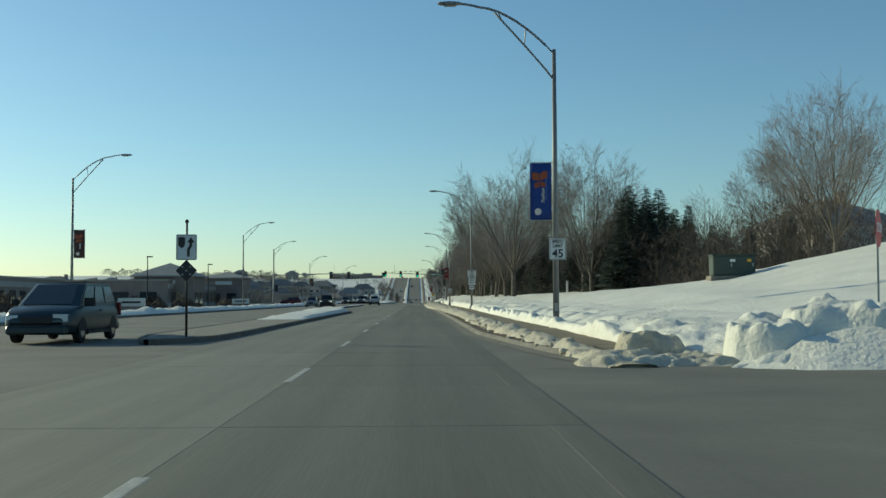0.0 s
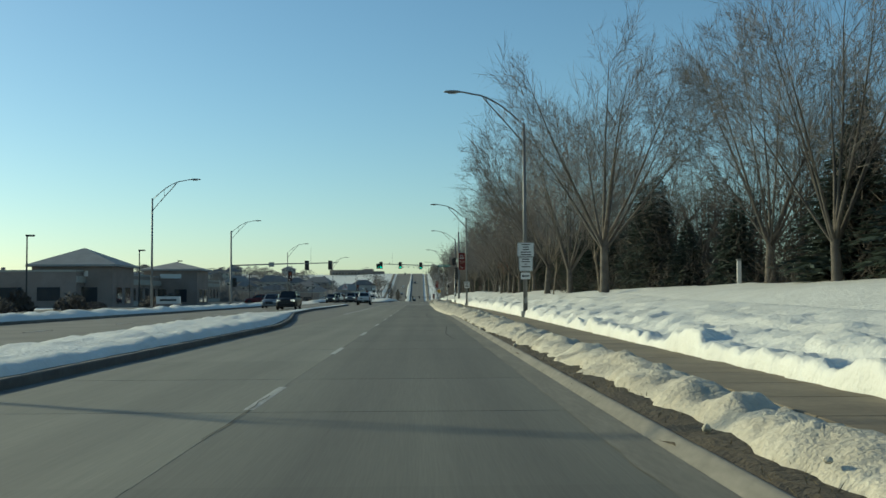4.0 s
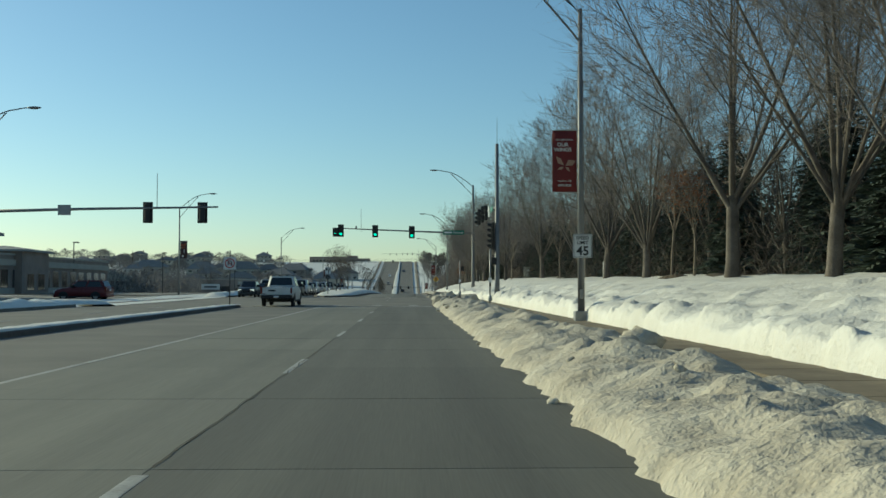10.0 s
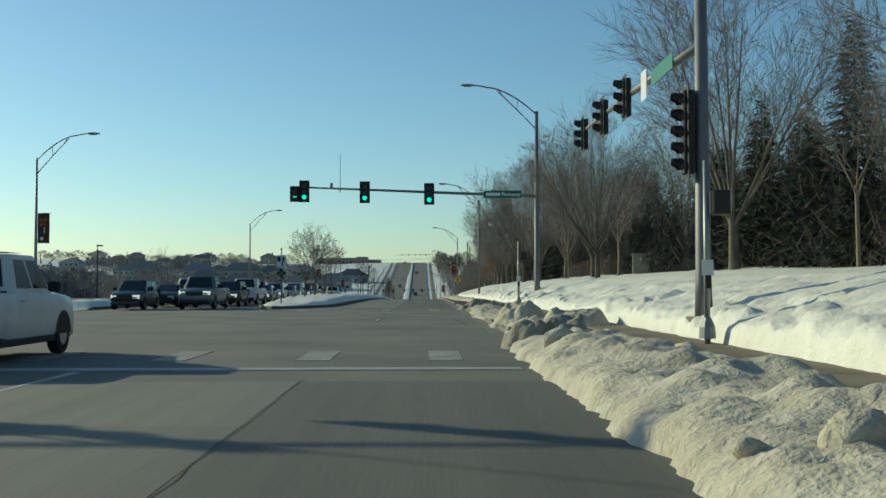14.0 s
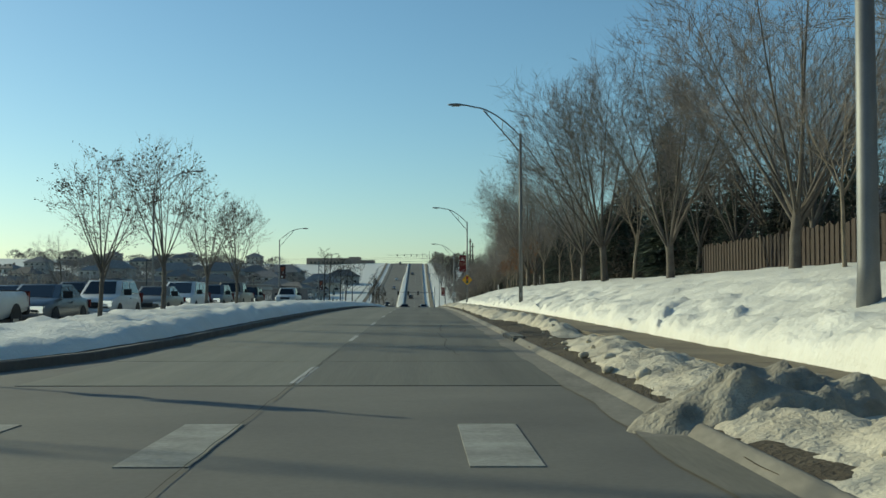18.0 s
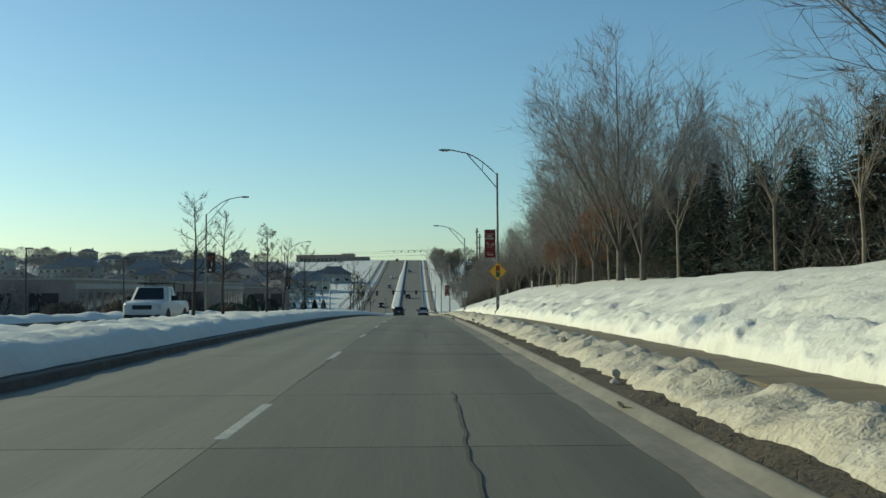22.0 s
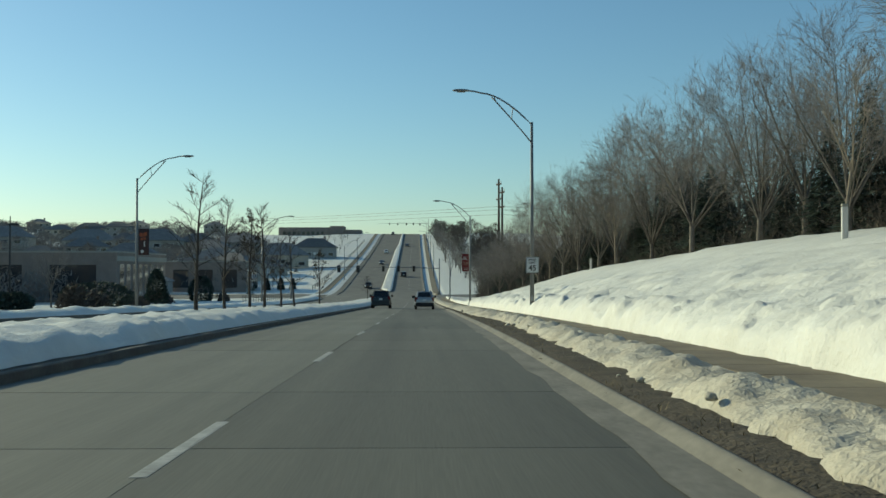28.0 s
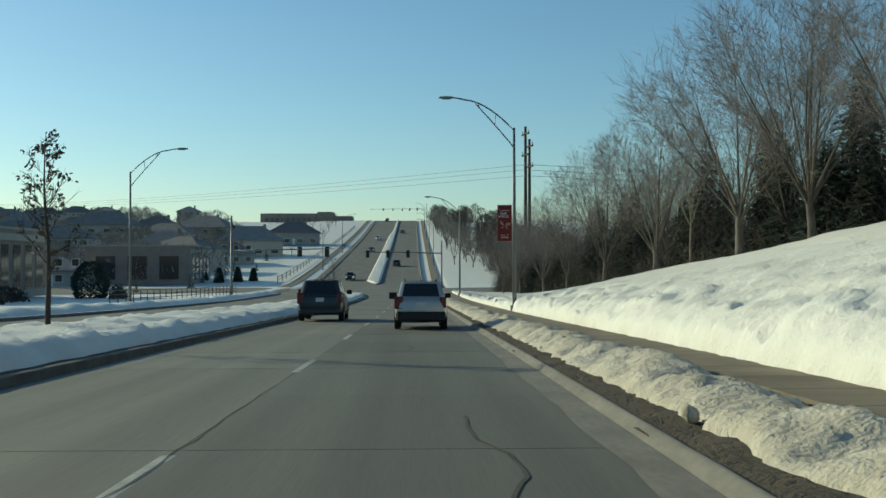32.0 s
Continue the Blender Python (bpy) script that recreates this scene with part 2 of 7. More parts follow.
def box(bm, x0, x1, y0, y1, z0, z1, m=None, bevel=0.0):
    r = bmesh.ops.create_cube(bm, size=1)
    vs = r["verts"]
    for v in vs:
        v.co = Vector((x0 + (v.co.x + 0.5) * (x1 - x0), y0 + (v.co.y + 0.5) * (y1 - y0), z0 + (v.co.z + 0.5) * (z1 - z0)))
    if bevel:
        es = list({e for v in vs for e in v.link_edges})
        out = bmesh.ops.bevel(bm, geom=es, offset=bevel, segments=1, affect="EDGES")
        vs = list({v for f in out["faces"] for v in f.verts} | {v for v in vs if v.is_valid})
    if m is not None:
        bmesh.ops.transform(bm, matrix=m, verts=vs)
    return bm


def boxed(*a, **k):
    return box(bmesh.new(), *a, **k)


def tube(bm, pts, radii, sides=8, cap=True):
    """A tube along pts with a radius at each."""
    rings = []
    for i, p in enumerate(pts):
        p = Vector(p)
        d = Vector(pts[min(i + 1, len(pts) - 1)]) - Vector(pts[max(i - 1, 0)])
        d.normalize()
        a = d.orthogonal().normalized() if abs(d.z) < 0.9 else Vector((1, 0, 0)).cross(d).normalized()
        b = d.cross(a)
        rings.append([bm.verts.new(p + (a * math.cos(2 * math.pi * k / sides) + b * math.sin(2 * math.pi * k / sides)) * radii[i]) for k in range(sides)])
    for r0, r1 in zip(rings, rings[1:]):
        for k in range(sides):
            bm.faces.new((r0[k], r0[(k + 1) % sides], r1[(k + 1) % sides], r1[k]))
    if cap:
        bm.faces.new(list(reversed(rings[0])))
        bm.faces.new(rings[-1])
    return bm


def tubed(pts, radii, sides=8):
    return tube(bmesh.new(), pts, radii, sides)


def lettering(text, size, at, parent, material, rz=0.0, name="lettering", align="CENTER", bold=0.0):
    """Text standing upright, read from -y."""
    cu = bpy.data.curves.new(name, "FONT")
    cu.body, cu.size, cu.align_x, cu.align_y, cu.extrude, cu.offset = text, size, align, "CENTER", 0.002, bold
    ob = bpy.data.objects.new("tmp", cu)
    scene.collection.objects.link(ob)
    me = bpy.data.meshes.new_from_object(ob)
    bpy.data.objects.remove(ob)
    me.materials.clear()
    me.materials.append(material)
    t = new(name, me)
    t.parent = parent
    t.matrix_basis = pose(*at, 90, 0, rz)
    return t


# ---- the lie of the land ----
PROFILE = [(-60, -.3), (0, 0), (50, .12), (100, .14), (150, .16), (200, .21), (250, .37), (300, .38), (350, -.04), (400, -.92), (450, -2.21), (500, -3.5), (550, -4.5),
           (600, -4.95), (640, -4.7), (680, -2.6), (740, 1.4), (800, 5.6), (900, 13.4), (960, 18.6), (1000, 21.6), (1040, 22.6), (1100, 22.0), (1400, 18), (4000, 18)]
PY, PZ = np.array([p[0] for p in PROFILE], float), np.array([p[1] for p in PROFILE], float)
PM = np.gradient(PZ, PY)


def road_z(y):
    i = min(max(int(np.searchsorted(PY, y)) - 1, 0), len(PY) - 2)
    h = PY[i + 1] - PY[i]
    s = min(max((y - PY[i]) / h, 0), 1)
    return float((2 * s ** 3 - 3 * s ** 2 + 1) * PZ[i] + (s ** 3 - 2 * s ** 2 + s) * h * PM[i] + (3 * s ** 2 - 2 * s ** 3) * PZ[i + 1] + (s ** 3 - s ** 2) * h * PM[i + 1])


def lerp(v, *pairs):
    return float(np.interp(v, [p[0] for p in pairs], [p[1] for p in pairs]))


def bank_top(y):
    """Height of the lawn 13 m right of the driving lane, over the road."""
    return lerp(y, (-60, 1.0), (10, 1.2), (50, 1.75), (110, 1.5), (200, 1.75), (280, 1.85), (330, 1.95), (375, 2.6), (420, 3.2), (465, 3.1), (500, 1.8), (540, 0.6), (600, 0.2), (1000, 0.3))


def drift(y):
    """The road eases to the right as it drops towards the valley."""
    return lerp(y, (355, 0), (380, 0.13), (400, 0.3), (420, 0.46), (450, 0.63), (490, 0.72), (560, 0.7), (640, 0.25), (700, 0))


def corner(y):
    """The kerb swings out into the side street at the near corner."""
    return lerp(y, (19, 2.0), (21, 1.35), (24, 0.95), (29, 0.5), (36, 0))


def land(x, y):
    """Height of the ground sheet."""
    z = road_z(y)
    n = noise.noise(Vector((x * 0.05, y * 0.05, 0)))
    if x > 0:
        k = bank_top(y)
        x -= lerp(y, (360, 0), (400, 0.3), (430, 0.55), (460, 0.65), (585, 0.7)) * lerp(x, (3, 0), (5, 1), (9, 1), (14, 0))
        near = lerp(x, (2.0, 0), (5.3, 0.05), (5.9, 0.24), (7.5, 0.60), (9, 0.86), (10.3, 1.0), (13, 1.05), (18, 1.13), (30, 1.3), (60, 1.6), (120, 2.0))
        late = lerp(x, (2.0, 0), (5.3, 0.05), (5.9, 0.22), (8, 0.52), (11, 0.85), (13, 1.0), (18, 1.12), (30, 1.3), (60, 1.6), (120, 2.0))
        m = lerp(y, (70, 0), (110, 1), (335, 1), (385, 0))
        side = near * m + late * (1 - m)
        rise = lerp(y, (-60, 1), (30, 1.6), (50, 1.5), (63, 0.45), (80, 0.05), (110, 0), (390, 0), (450, 0.7), (500, 0.5), (560, 0), (4000, 0))
        if y < 110 and x > 24:
            rise += (lerp(y, (30, 1.6), (70, 1.3), (110, 0)) - rise) * min(1, (x - 24) / 6) if y > 30 else 0
        hill = rise * lerp(x, (13, 0), (30, 2.0), (60, 4), (120, 5))
        return z * lerp(x, (60, 1), (300, 0.4)) + k * side + hill + (n * 0.25 * lerp(x, (6, 0.15), (14, 1)) if x > 5.5 else 0)
    if x < -20:
        far = lerp(-x, (20, 0), (60, -0.2), (120, 1.0), (250, 5), (600, 12), (2500, 20)) * lerp(y, (-60, 0.3), (300, 0.6), (600, 1), (1000, 1))
        hill = lerp(-x, (20, 0), (60, 0), (140, 4), (260, 10), (900, 14)) * lerp(y, (500, 0), (680, 0.6), (1000, 1), (1500, 1))
        return z * lerp(-x, (40, 1), (200, 0.7), (600, 0.2)) + 0.12 + far + hill * 0.6 + n * 0.3 * lerp(-x, (24, 0), (50, 1))
    return z


def in_side_street(x, y):
    return x > 0 and (-2 < y < 18.5 or 211.5 < y < 246 and x < 0 or 588 < y < 622)


def strip(name, x_of, y0, y1, dy, cols, z_of, material, parent=None, label="", kind="", smooth=True):
    """A sheet along the road: cols points across; x_of(s, y) and z_of(x, y, s) with s from 0 to 1."""
    ys = np.arange(y0, y1 + 1e-6, dy)
    vs, fs = [], []
    for y in ys:
        for c in range(cols):
            s = c / (cols - 1)
            x = x_of(s, y)
            vs.append((x, y, z_of(x, y, s)))
    for i in range(len(ys) - 1):
        for c in range(cols - 1):
            a = i * cols + c
            fs.append((a, a + 1, a + cols + 1, a + cols))
    return raw(name, vs, fs, material, parent, label, smooth, kind)


# ---- ground sheet ----
gx = sorted(set([-3000, -2000, -1300, -900, -600, -450, -350, -280, -220, -180, -150, -125, -105, -90, -78, -68, -60, -53, -47, -42, -38, -34, -31, -28, -26, -24, -22, -20.5, -15, -8, 0, 2.2, 4]
                + [5.2 + 0.4 * i for i in range(8)] + [8.8 + 0.8 * i for i in range(12)] + [19.5, 22, 25, 30, 36, 43, 52, 64, 80, 100, 130, 180, 250, 350, 500, 800, 1300, 2000, 3000]))
gy = sorted(set([-300, -150, -60] + [-40 + 1.2 * i for i in range(534)] + [600 + 10 * i for i in range(60)] + [1200, 1300, 1500, 1800, 2300, 3000, 4000]))
gv, gf = [], []
for y in gy:
    for x in gx:
        z = land(x, y)
        if -20.6 < x < 5:
            z -= 0.35
        elif x > 5 and in_side_street(x, y):
            z = road_z(y) + lerp(x, (5, 0), (40, 0.4), (120, 2)) - 0.2
        elif 5 <= x < 6.5:
            z -= 0.22
        elif 5 < x < 30:
            z += 0.10 * noise.noise(Vector((x * 0.5, y * 0.45, 3))) + 0.07 * noise.noise(Vector((x * 1.5, y * 0.75, 8)))
        gv.append((x, y, z))
W_ = len(gx)
for j in range(len(gy) - 1):
    for i in range(W_ - 1):
        a = j * W_ + i
        gf.append((a, a + 1, a + W_ + 1, a + W_))
tagged(raw("ground", gv, gf, M["snow"], None, "", True), "snow-covered ground with lawns and rolling hills", "ground", kind="structure")

# ---- road ----
road = thing("road", label="grey concrete four-lane road with a median", category="road", kind="structure")
strip("road_bed", lambda s, y: drift(y) - 20 + s * 22.3, -60, 1400, 5, 12, lambda x, y, s: road_z(y) - 0.008, M["asphalt"], road, "grey worn asphalt roadway")
strip("corner_flare", lambda s, y: 1.6 + s * (0.7 + corner(y)), 18.9, 37, 1, 5, lambda x, y, s: road_z(y) - 0.004, M["asphalt"], road)

SLAB = 4.7
slab_meshes = {}
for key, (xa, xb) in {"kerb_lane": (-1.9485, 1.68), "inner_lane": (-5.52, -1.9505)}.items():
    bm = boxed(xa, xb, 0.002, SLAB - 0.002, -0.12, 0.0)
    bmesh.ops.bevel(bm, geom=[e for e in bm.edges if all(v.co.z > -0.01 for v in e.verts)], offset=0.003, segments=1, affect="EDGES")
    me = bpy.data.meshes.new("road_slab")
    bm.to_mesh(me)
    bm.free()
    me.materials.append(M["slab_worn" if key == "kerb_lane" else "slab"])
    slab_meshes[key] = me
for key in slab_meshes:
    for y0, n in ((-12.9, 46), (251.0, 48)):
        for i in range(n):
            y = y0 + i * SLAB
            if 203.5 < y < 250:
                continue
            ob = new("road_slab", slab_meshes[key])
            ob.parent = road
            dz = road_z(y + SLAB) - road_z(y)
            ob.matrix_basis = pose(drift(y), y, road_z(y) + 0.001 + 0.002 * ((i * 7) % 3), math.degrees(math.atan2(dz, SLAB)), 0, -math.degrees(math.atan2(drift(y + SLAB) - drift(y), SLAB)))

gutter = thing("gutter", label="pale salt-stained concrete gutter pan", category="gutter", kind="structure")
strip("gutter_pan", lambda s, y: drift(y) + corner(y) + 1.61 + (0.09 * noise.noise(Vector((2, y * 0.5, 8))) + 0.03 * noise.noise(Vector((2, y * 2.1, 8)))) * (1 - s) + s * 0.38, 20.6, 246, 0.7, 4, lambda x, y, s: road_z(y) + 0.008 + 0.012 * s, M["gutter"], gutter)
strip("gutter_pan", lambda s, y: drift(y) + corner(y) + 1.61 + (0.09 * noise.noise(Vector((2, y * 0.5, 8))) + 0.03 * noise.noise(Vector((2, y * 2.1, 8)))) * (1 - s) + s * 0.38, 246, 1000, 0.7, 4, lambda x, y, s: road_z(y) + 0.008 + 0.012 * s, M["kerb"], gutter)


def solid(name, xr, y0, y1, dy, top, material, parent=None, label="", kind=""):
    """A low kerb or paint strip: xr(y) gives both edges, top its height over the road."""
    ys = np.arange(y0, y1 + 1e-6, dy)
    vs, fs = [], []
    for y in ys:
        a, b = xr(y)
        z = road_z(y)
        vs += [(a, y, z - 0.1), (a, y, z + top - min(0.02, top / 3)), (a + min(0.02, (b - a) / 4), y, z + top), (b - min(0.02, (b - a) / 4), y, z + top), (b, y, z + top - min(0.02, top / 3)), (b, y, z - 0.1)]
    for i in range(len(ys) - 1):
        for c in range(5):
            k = i * 6 + c
            fs.append((k, k + 1, k + 7, k + 6))
    fs.append(tuple(range(5, -1, -1)))
    k = 6 * (len(ys) - 1)
    fs.append(tuple(range(k, k + 6)))
    return raw(name, vs, fs, material, parent, label, False, kind)


kerb = thing("kerb", label="grey concrete kerb partly buried in snow", category="kerb", kind="structure")
def rolled(s, y):
    return drift(y) + corner(y) + 1.97 + s * 0.22


def rolled_z(x, y, s):
    return road_z(y) + lerp(s, (0, -0.03), (0.12, 0.012), (0.35, 0.055), (0.6, 0.10), (0.8, 0.118), (1, 0.08)) * lerp(y, (19, 0.1), (24, 1)) + 0.006 * noise.noise(Vector((x * 4, y * 1.1, 3)))


for a, b in ((20.6, 585), (624, 1000)):
    strip("kerb_run", rolled, a, b, 0.8, 8, rolled_z, M["kerb"], kerb)
for a, b, k in ((21, 206, -20.2), (248, 585, -18.6), (624, 1000, -18.6)):
    solid("kerb_run", lambda y: (k + drift(y), k + drift(y) + 0.15), a, b, 3, 0.15, M["kerb"], kerb)

# kerb inlets
for y in (264.0, 354.7):
    x = 1.98 + drift(y)
    e = thing("kerb_inlet", (x, y, road_z(y)), 0, "concrete kerb inlet with a black block for the shaded drain slot", "drain inlet", "kerb inlets")
    part("hood", boxed(0.03, 0.30, -1.3, 1.3, 0.112, 0.136, bevel=0.008), M["gutter"], e)
    # solid black block paints the darkness inside the drain opening
    part("slot", boxed(-0.015, 0.26, -1.15, 1.15, 0.02, 0.111), M["black"], e, "black block for the shaded drain slot")
    for s in (-1.43, 1.43):
        part("cheek", boxed(-0.03, 0.26, s - 0.14, s + 0.04, -0.1, 0.112, bevel=0.02), M["gutter"], e)

# painted lines
marks = thing("lane_marking", label="worn white painted lane lines", category="lane marking", kind="structure")
dash_rows = [7.7 + 11.58 * i for i in range(17)] + [230.8] + [242.5 + 11.82 * i for i in range(28)] + [656 + 12.19 * i for i in range(27)]
for y in dash_rows:
    solid("lane_dash", lambda yy: (drift(yy) - 2.01, drift(yy) - 1.89), y - 3.05, y, 1.525, 0.006, M["paint"], marks)
for i in range(46):
    if not 205 < 30 + 12.19 * i < 250:
        solid("lane_dash", lambda yy: (drift(yy) - 14.96, drift(yy) - 14.84), 30 + 12.19 * i, 33.05 + 12.19 * i, 1.525, 0.006, M["paint"], marks)
solid("turn_lane_line", lambda y: (-5.58, -5.46), 128, 205, 3.5, 0.006, M["paint"], marks)
solid("edge_joint", lambda y: (1.30, 1.33), -10, 19, 2, 0.004, M["gutter"], marks)
solid("stop_line", lambda y: (-9.7, 1.3), 205.3, 205.75, 0.45, 0.006, M["paint"], marks)
for x in (-7.6, -5.05, -2.5, -0.15):
    solid("crosswalk_bar", lambda y: (x, x + 0.6), 207.5, 210.2, 1.35, 0.001, M["paint_worn"], marks)
for x in (-9.2, -6.9, -4.5, -2.45, 0.08):
    solid("crosswalk_bar", lambda y: (x, x + 0.54), 244.6, 247.0, 1.2, 0.001, M["paint_worn"], marks)

# sealed cracks wander along the slabs
cracks = thing("crack_sealing", label="black tar-sealed pavement cracks", category="pavement crack", kind="structure")


def crack(pts, w):
    vs, fs = [], []
    fine = []
    for (xa, ya), (xb, yb) in zip(pts, pts[1:]):
        n = max(2, int(math.hypot(xb - xa, yb - ya) / 0.25))
        fine += [(xa + (xb - xa) * k / n, ya + (yb - ya) * k / n) for k in range(n)]
    for k, (x, y) in enumerate(fine):
        x += 0.05 * noise.noise(Vector((y * 1.3, x, 5)))
        ww = w * (0.6 + 0.7 * abs(noise.noise(Vector((y * 0.9, x * 2, 9)))))
        d = Vector((fine[min(k + 1, len(fine) - 1)][0] - fine[max(k - 1, 0)][0], fine[min(k + 1, len(fine) - 1)][1] - fine[max(k - 1, 0)][1])).normalized()
        nx, ny = -d.y * ww, d.x * ww
        vs += [(x - nx, y - ny, road_z(y) + 0.011), (x + nx, y + ny, road_z(y) + 0.011)]
    for k in range(len(fine) - 1):
        fs.append((2 * k, 2 * k + 1, 2 * k + 3, 2 * k + 2))
    raw("sealed_crack", vs, fs, M["tar"], cracks)


crack([(1.0, 56.5), (0.9, 54.5), (1.15, 53), (1.1, 50.5), (1.3, 48.5)], 0.020)
crack([(0.2, 145.5), (0.0, 143.2), (-0.35, 142), (-0.3, 139.8), (-0.4, 136.6)], 0.020)
crack([(0.9, 231.6), (1.0, 229), (1.1, 226.2), (1.2, 223)], 0.025)
crack([(0.25, 268), (0.4, 264), (0.3, 260.5), (0.5, 257)], 0.017)
crack([(0.27, 303), (0.22, 298.7), (0.2, 295.7), (0.3, 291)], 0.020)
crack([(0.535, 275.2), (0.41, 271.7), (0.4, 268.9)], 0.024)
crack([(1.1, 96), (1.06, 93.8), (0.87, 87.1), (0.93, 84), (1.03, 82)], 0.030)
crack([(0.55, 127), (0.42, 122.7), (0.45, 119), (0.5, 116.5)], 0.030)
crack([(-0.11, 331.2), (-0.23, 327.6), (0.06, 326.7), (0.21, 325.2), (0.05, 323.3), (0.08, 320.5)], 0.034)
crack([(0.12, 349.5), (0.14, 352), (1.24, 352.4)], 0.022)
crack([(0.2, 346.5), (0.3, 341), (0.45, 337)], 0.016)
crack([(0.81, 415.4), (0.32, 412.8), (0.46, 411.4), (0.42, 409.8)], 0.032)
crack([(0.87, 429.6), (0.70, 427.3), (0.74, 426.7), (0.96, 425.8), (1.11, 424.6)], 0.028)
crack([(0.45, 460.5), (0.6, 459), (0.4, 457.2)], 0.026)
crack([(1.14, 446), (1.15, 444.2), (1.40, 443.4), (1.44, 442.3), (1.23, 441.5), (0.92, 440.6)], 0.024)
for x, y0, y1 in ((-1.95, 60, 64.5), (-1.95, 147, 166), (-1.95, 190, 204), (-1.95, 226, 262), (-1.95, 305, 311), (-1.95, 396, 416), (-1.95, 432, 450)):
    crack([(x + drift(y0), y0), (x + 0.02 + drift((y0 + y1) / 2), (y0 + y1) / 2), (x + drift(y1), y1)], 0.009)
for i in range(40):
    y = 24 + i * 11.7
    if 204 < y < 250:
        continue
    xa = random.choice((-5.4, -4.8, -1.9, -0.9))
    crack([(xa + drift(y), y), (xa + drift(y) + random.uniform(0.5, 1.3), y + random.uniform(-0.04, 0.04))], 0.010)

# ---- snow and verge on the kerb side ----
def ridge_in(y):
    return lerp(y, (18, 3.5), (22, 3.2), (27, 2.85), (32, 2.55), (42, 2.5), (46, 2.3), (60, 2.5), (74, 2.4), (90, 2.2), (118, 2.1), (128, 1.75), (142, 1.5), (200, 1.45), (211, 1.5), (222, 2.3), (232, 1.8), (248, 2.2), (262, 2.75), (266, 3.25), (275, 3.2), (279, 2.45), (300, 2.5), (330, 2.5), (352, 2.3), (380, 2.7), (405, 3.2), (418, 3.5), (430, 3.1), (440, 3.1), (470, 3.1), (585, 3.0))


def ridge_out(y):
    return lerp(y, (18, 4.4), (24, 3.9), (32, 3.55), (50, 3.45), (75, 3.7), (100, 4.1), (130, 4.35), (200, 4.3), (260, 4.05), (300, 4.0), (360, 4.1), (400, 4.4), (430, 4.65), (460, 4.75), (585, 4.8))


def verge(x, y, s):
    return road_z(y) + lerp(y, (19, -0.03), (23, 0.11)) + 0.045 * noise.noise(Vector((x * 2, y * 1.5, 1))) + 0.03 * noise.noise(Vector((x * 6, y * 5, 2))) - (0.06 if s == 0 else 0)


tagged(strip("verge", lambda s, y: 2.07 + drift(y) + corner(y) + 0.10 * (noise.noise(Vector((1, y * 0.8, 5))) + 0.5 * noise.noise(Vector((1, y * 2.9, 6)))) * (1 - s) + s * (ridge_out(y) + 0.2 - 2.07 - drift(y) - corner(y)), 20.6, 586, 0.35, 9, verge, M["mud"]), "strip of dead brown grass and mud beside the kerb", "verge", kind="structure")


def ridge_z(x, y, s):
    w = math.sin(math.pi * min(max(s, 0), 1)) ** 0.6
    h = lerp(y, (18, 0.15), (26, 0.25), (34, 0.32), (60, 0.34), (90, 0.36), (150, 0.45), (205, 0.5), (214, 0.3), (226, 0.28), (246, 0.28), (262, 0.36), (320, 0.36), (450, 0.36), (585, 0.32))
    n1 = noise.noise(Vector((x * 1.1, y * 0.8, 0)))
    n2 = noise.noise(Vector((x * 3.1, y * 2.7, 4)))
    n3 = noise.noise(Vector((x * 7, y * 6.5, 7)))
    v1 = 0.4 - noise.voronoi(Vector((x * 2.0, y * 1.7, 5)))[0][0]
    v2 = 0.35 - noise.voronoi(Vector((x * 5.5, y * 5.0, 6)))[0][0]
    gap = lerp(y, (18, 0.3), (22, 1), (258, 1), (262, 0.15), (266, 1), (586, 1))
    return road_z(y) + 0.02 + w * gap * (h * (0.95 + 0.45 * n1) + 0.09 * n2 + 0.15 * v1 + 0.07 * v2 + 0.02 * n3 + 0.008 * noise.noise(Vector((x * 15, y * 14, 2)))) - (0.05 if s in (0, 1) else 0)


def ridge_x(s, y):
    a = ridge_in(y) + 0.22 * noise.noise(Vector((0, y * 0.7, 11))) + 0.1 * noise.noise(Vector((0, y * 3.1, 12)))
    b = ridge_out(y) + 0.1 * noise.noise(Vector((0, y * 1.1, 14))) + 0.06 * noise.noise(Vector((0, y * 4.1, 15)))
    return a + s * (b - a)


for ya, yb, dy, nc in ((19, 75, 0.2, 17), (75, 265, 0.12, 25), (265, 480, 0.16, 18), (480, 586, 0.3, 12)):
    tagged(strip("snow_ridge", ridge_x, ya, yb, dy, nc, ridge_z, M["dirty"]), "ploughed ridge of dirty yellowish snow along the kerb", "snow bank", kind="structure")
pavement = thing("sidewalk", label="damp concrete sidewalk cleared of snow", category="sidewalk", kind="structure")
sw = bpy.data.meshes.new("sidewalk_slab")
bm = boxed(0, 1.3, 0.01, 1.79, -0.1, 0, bevel=0.012)
bm.to_mesh(sw)
bm.free()
sw.materials.append(M["walk"])


def walk_z(y):
    return road_z(y) + lerp(y, (19, 0.0), (24, 0.1), (34, 0.2))


for i in range(315):
    y = 20.2 + i * 1.8
    if 16 < y < 586:
        ob = new("sidewalk_slab", sw)
        ob.parent = pavement
        ob.matrix_basis = pose(ridge_out(y) - 0.05, y, walk_z(y), math.degrees(math.atan2(walk_z(y + 1.8) - walk_z(y), 1.8)), 0, -math.degrees(math.atan2(ridge_out(y + 1.8) - ridge_out(y), 1.8)))


